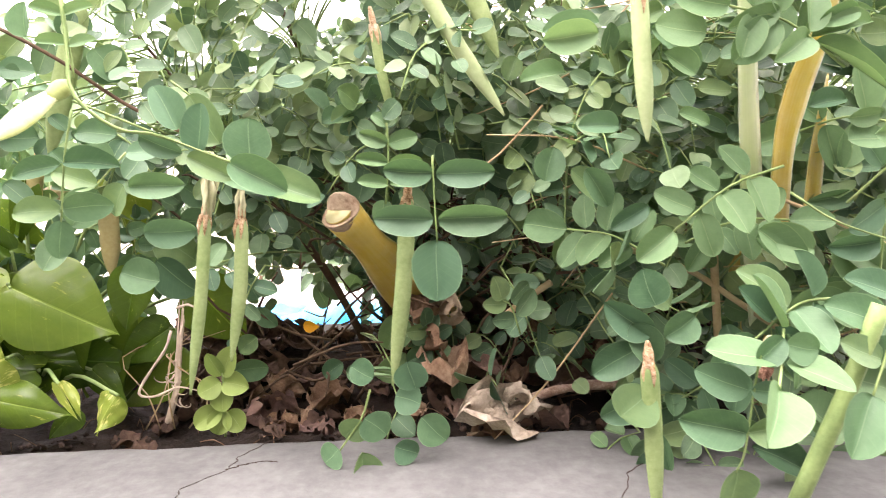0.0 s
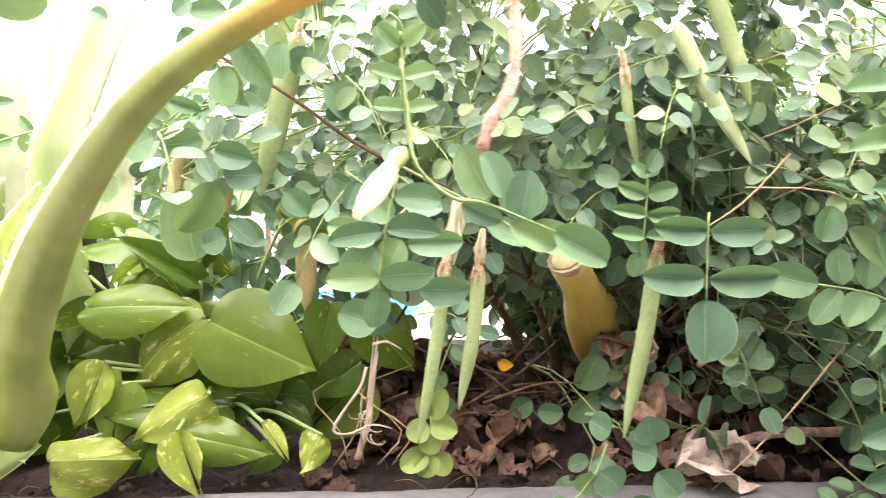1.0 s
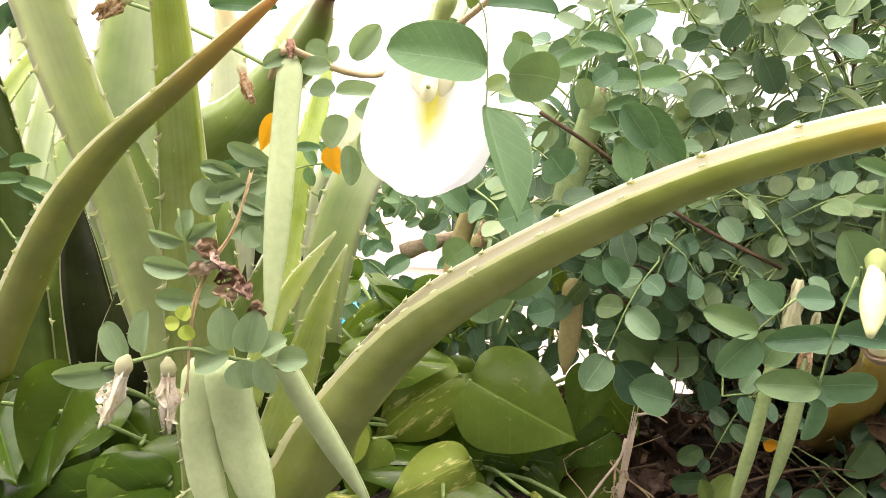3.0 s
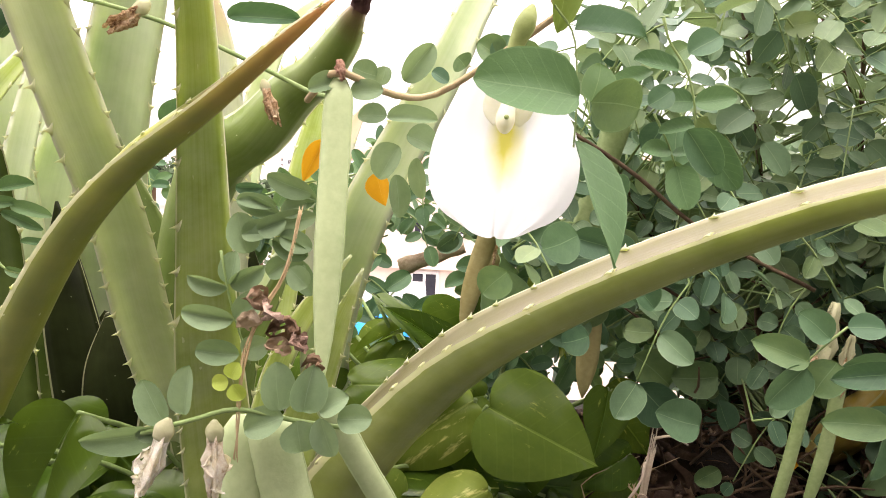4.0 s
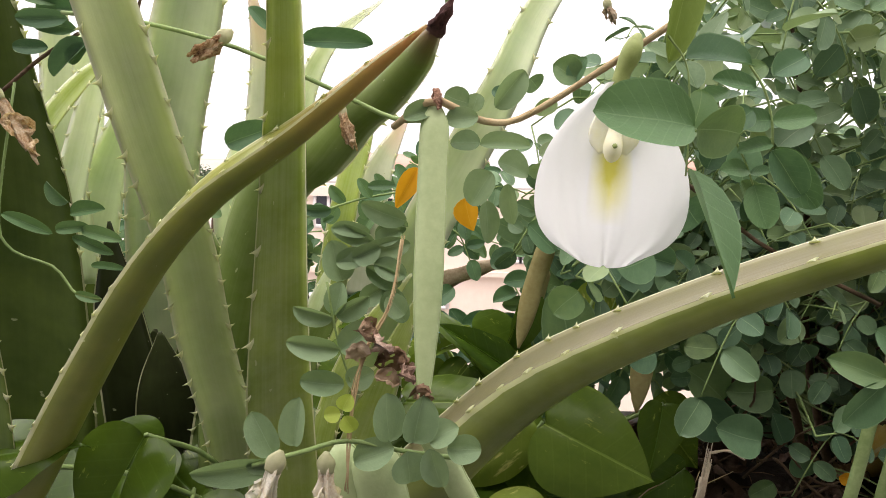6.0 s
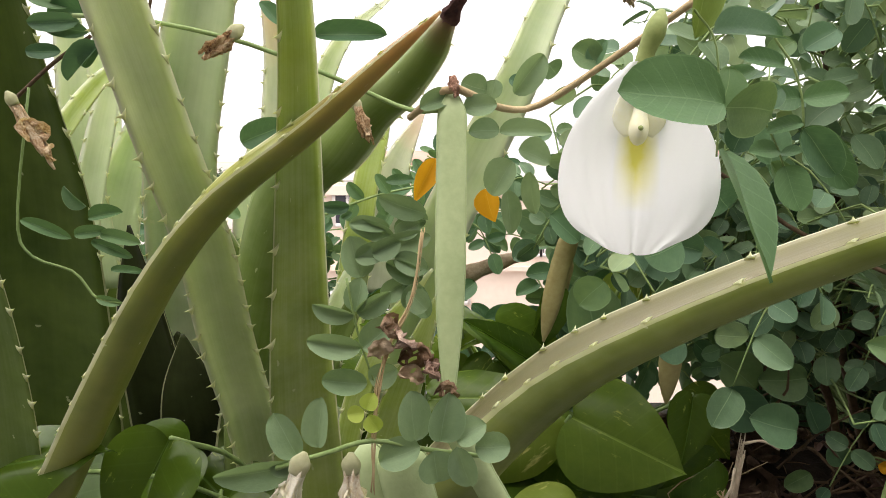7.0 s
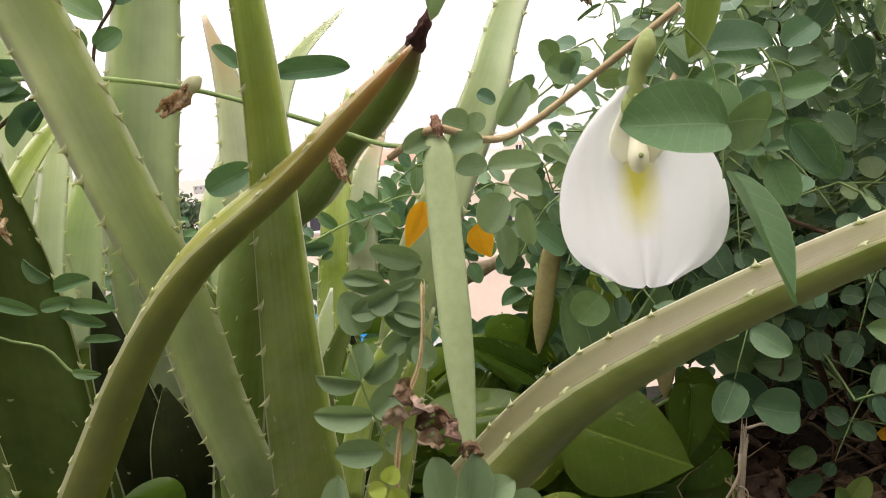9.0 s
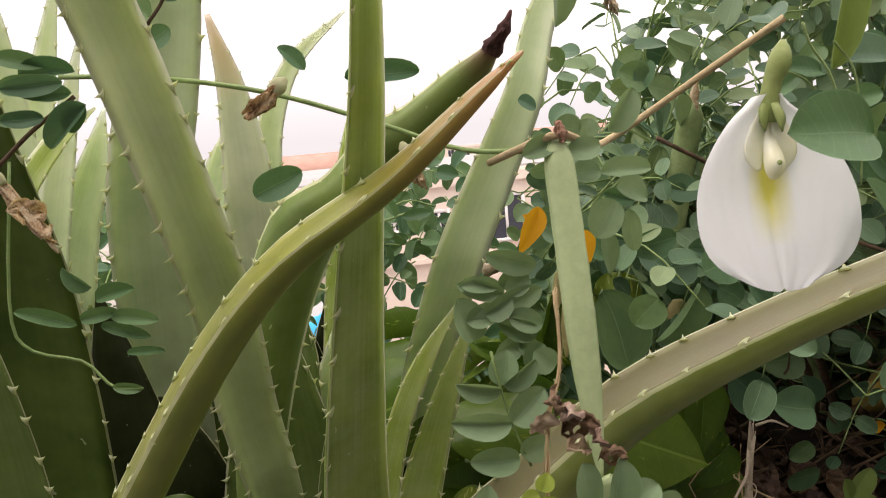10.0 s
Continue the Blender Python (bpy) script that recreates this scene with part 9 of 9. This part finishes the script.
# leaves added on the bush's far side, dense to the ground, to block back light
for k in range(1620):
    x, y, z = grow.uniform(-0.04, 0.75), grow.uniform(0.86, 1.06), grow.uniform(0.84, 1.16)
    if k >= 1500:
        x, z = grow.uniform(-0.17, -0.03), grow.uniform(0.90, 1.06)
    d = Vector((grow.uniform(-1, 1), grow.uniform(-0.4, 0.4), grow.uniform(-1, 0.6))).normalized()
    l = grow.uniform(0.026, 0.042)
    q = Vector((x, y, z))
    far_leaflet(q, q + d * l, l * grow.uniform(0.62, 0.78), Vector((grow.uniform(-0.6, 0.6), -grow.uniform(0.3, 1.0), grow.uniform(0.1, 1.0))))
for kind_name, mat in (("foliage", PEA_FAR), ("young_foliage", PEA_FAR_LIT)):
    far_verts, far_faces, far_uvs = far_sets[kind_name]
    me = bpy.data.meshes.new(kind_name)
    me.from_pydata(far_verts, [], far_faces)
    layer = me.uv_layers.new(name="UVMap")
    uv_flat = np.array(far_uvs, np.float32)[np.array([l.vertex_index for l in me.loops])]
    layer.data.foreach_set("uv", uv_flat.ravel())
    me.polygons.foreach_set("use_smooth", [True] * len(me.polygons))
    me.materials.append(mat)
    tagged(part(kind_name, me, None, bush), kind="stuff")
tagged(part("twig_tangle", twigs, STEM_GREEN, bush), kind="stuff")

# dead twigs tangled low inside the bush
tangle = bmesh.new()
for k in range(700):
    x, y, z = grow.uniform(-0.2, 0.5), grow.uniform(0.56, 0.9), grow.uniform(0.865, 1.06)
    if -0.2 < x < -0.07 and y > 0.62 and z > 0.915:
        continue
    g = grow.uniform(0, 6.28)
    d = Vector((math.cos(g), 0.5 * math.sin(g), grow.uniform(-0.5, 0.9))) * grow.uniform(0.03, 0.11)
    a = Vector((x, y, z))
    tube_mesh(tangle, [a, a + d * 0.5 + Vector((grow.uniform(-0.01, 0.01), 0, grow.uniform(-0.01, 0.01))), a + d], [0.0014, 0.0012, 0.0006], 4, count=6)
straws = bmesh.new()
for k in range(130):
    a = Vector((grow.uniform(0.04, 0.5), grow.uniform(0.46, 0.66), grow.uniform(0.96, 1.32)))
    g = grow.uniform(-0.9, 0.9)
    d = Vector((math.cos(g) * grow.choice((-1, 1)), grow.uniform(-0.2, 0.2), math.sin(g))) * grow.uniform(0.06, 0.16)
    tube_mesh(straws, [a, a + d * 0.5 + Vector((0, 0, grow.uniform(-0.008, 0.012))), a + d], [0.0008, 0.0007, 0.0004], 5, count=7)
tagged(part("tan_twig_tangle", straws, STEM_TAN, bush, "thin tan twining twigs"), kind="stuff")
tagged(part("dead_twig_tangle", tangle, STEM_BROWN, bush, "tangled dead brown twigs"), kind="stuff")

# ---- litter on the soil ----
rng = random.Random(5)


def dead_leaf(x, y, z, size, turn, material=None, tilt=0.0):
    """A crumpled dead leaf."""
    bm = crumpled(rng, (x, y, z), size, turn, tilt)
    return tagged(part("dead_leaf", bm, material or DRY, None), "crumpled dry brown leaf lying on the soil", "dead leaf", "dead leaves")


for x, y, size, turn, lift in ((0.045, 0.51, 0.06, 0.3, 0.012), (0.075, 0.515, 0.055, 2.4, 0.018), (0.02, 0.53, 0.05, 1.2, 0.03), (0.0, 0.56, 0.06, 1.8, 0.06), (0.03, 0.57, 0.05, 2.6, 0.05), (0.11, 0.55, 0.05, 0.5, 0.04), (-0.02, 0.58, 0.045, 1.5, 0.085), (-0.01, 0.575, 0.05, 1.0, 0.115), (0.06, 0.6, 0.05, 2.0, 0.03), (0.13, 0.59, 0.06, 1.1, 0.05), (-0.2, 0.6, 0.04, 0.2, 0.01), (-0.24, 0.63, 0.04, 2.2, 0.02), (-0.1, 0.6, 0.05, 0.9, 0.01), (-0.14, 0.56, 0.035, 2.9, 0.005)):
    dead_leaf(x, y, soil_height(x, y) + lift * 0.8 + 0.004, size, turn, LITTER if rng.random() < 0.7 else LITTER_RED)

dead_leaf(0.042, 0.499, 0.889, 0.074, 0.25, LITTER_GREY, 0.6)
dead_leaf(0.058, 0.506, 0.893, 0.05, 1.6, LITTER_GREY, 0.9)
dead_leaf(-0.01, 0.56, 0.93, 0.05, 1.2, LITTER, 1.1)
dead_leaf(0.0, 0.575, 0.955, 0.045, 1.7, DRY, 1.2)
for k in range(130):
    x, y = rng.uniform(-0.28, 0.34), rng.uniform(0.515, 0.76)
    dead_leaf(x, y, soil_height(x, y) + rng.uniform(0.002, 0.012), rng.uniform(0.018, 0.036), rng.uniform(0, 6.28), rng.choice((DRY_DARK, LITTER_RED, LITTER_RED, LITTER)))
for k in range(60):
    x, y = rng.choice((rng.uniform(-0.26, -0.14), rng.uniform(0.0, 0.24))), rng.uniform(0.58, 0.74)
    dead_leaf(x, y, soil_height(x, y) + rng.uniform(0.005, 0.045 if x < 0 else 0.07), rng.uniform(0.03, 0.055), rng.uniform(0, 6.28), rng.choice((DRY_DARK, LITTER_RED, LITTER_RED, LITTER)), rng.uniform(0.5, 1.4))
straw = bmesh.new()
for k in range(420):
    x, y = rng.uniform(-0.75, 0.7), rng.uniform(0.51, 0.8)
    g, l = rng.uniform(0, 6.28), rng.uniform(0.01, 0.035)
    a = Vector((x, y, soil_height(x, y) + 0.002))
    d = Vector((math.cos(g), 0.4 * math.sin(g), rng.uniform(-0.05, 0.35)))
    tube_mesh(straw, [a, a + d * l * 0.5 + Vector((0, 0, rng.uniform(0, 0.01))), a + d * l], [0.0004, 0.0005, 0.0003], 4, count=5)
tagged(part("straw", straw, LITTER, None), "scattered dry straw and twigs on the soil", "straw", "", "stuff")
grit = bmesh.new()
for k in range(700):
    x, y = rng.uniform(-0.8, 0.8), LIP + abs(rng.gauss(0.0, 0.03)) - 0.004
    r = rng.uniform(0.0008, 0.0032)
    z = (soil_height(x, y) if y > LIP else wall_height(x, y)) + r * 0.3
    vs = bmesh.ops.create_icosphere(grit, subdivisions=1, radius=r)["verts"]
    for w in vs:
        w.co = Vector((x, y, z)) + w.co * rng.uniform(0.6, 1.25)
tagged(part("soil_crumbs", grit, SOIL, None), "dark soil crumbs spilling on the wall's edge", "soil crumbs", "", "stuff")
# thick dead twig lying along the edge, and the hairy root stub
twig = tube("dead_twig", [(0.07, 0.53, 0.892), (0.11, 0.535, 0.9), (0.16, 0.54, 0.897), (0.23, 0.55, 0.9)], [0.004, 0.0045, 0.004, 0.003], DRY_PINK, None, 8, 1, 0.1)
tagged(twig, "weathered grey-brown dead twig lying on the soil", "twig")
stub = thing("root_stub", (-0.215, 0.56, 0.88), "pale shredded dry root stub standing in the soil", "root stub")
fib = bmesh.new()
core = [Vector(p) for p in ((-0.2311, 0.5550, 0.8736), (-0.2270, 0.5550, 0.8869), (-0.2212, 0.5560, 0.9061), (-0.2190, 0.5580, 0.9296), (-0.2137, 0.5600, 0.9715))]
for k in range(11):
    g = k * 0.571
    o = Vector((math.cos(g), math.sin(g), 0)) * 0.0019
    row = [p + o * rng.uniform(0.6, 1.2) for p in core]
    row[-1].z += rng.uniform(-0.014, 0.006)
    tube_mesh(fib, row, [0.0012, 0.0014, 0.0012, 0.0010, 0.0004], 5, count=14, lumps=0.15)
tagged(part("fibre_core", fib, ROOT_PALE, stub), kind="stuff")
wisp = bmesh.new()
for k in range(7):
    a = core[2].lerp(core[3], rng.uniform(-0.5, 1.0))
    r, g, sgn = rng.uniform(0.0025, 0.0065), rng.uniform(0, 6.28), rng.choice((-1, 1))
    curl = [a + Vector((sgn * (0.003 + 0.0012 * q) + r * (math.cos(g + sgn * q * 0.8) - math.cos(g)), -0.002 * q, r * (math.sin(g + sgn * q * 0.8) - math.sin(g)))) for q in range(7)]
    tube_mesh(wisp, curl, [0.0009 - 0.0001 * q for q in range(7)], 5, count=16)
tagged(part("rootlet_tuft", wisp, ROOT_PALE, stub), kind="stuff")
tube("rootlet", [(-0.2217, 0.5530, 0.9531), (-0.2262, 0.5480, 0.9384), (-0.2389, 0.5450, 0.9207), (-0.2482, 0.5430, 0.9040), (-0.2357, 0.5430, 0.9009), (-0.2176, 0.5450, 0.9074), (-0.2019, 0.5480, 0.9029)], [0.0012, 0.0011, 0.0011, 0.0012, 0.0010, 0.0008, 0.0006], ROOT_PALE, stub, 6, 1.0, 0.12)
tube("rootlet", [(-0.2159, 0.5530, 0.9719), (-0.2049, 0.5500, 0.9750), (-0.1933, 0.5480, 0.9694)], [0.0012, 0.0010, 0.0006], ROOT_PALE, stub, 6, 1.0, 0.12)
roots = bmesh.new()
for k in range(5):
    x = -0.25 + 0.012 * k
    tube_mesh(roots, [(x, 0.555, 0.868), (x + rng.uniform(-0.02, 0.02), 0.55, 0.90), (x + rng.uniform(-0.03, 0.03), 0.56, 0.93), (x + rng.uniform(-0.03, 0.03), 0.58, 0.945)], [0.0007, 0.0006, 0.0005, 0.0003], 5, count=10)
tagged(part("dry_root", roots, STEM_TAN, None), "tangled pale dry roots over the soil", "roots", "", "stuff")
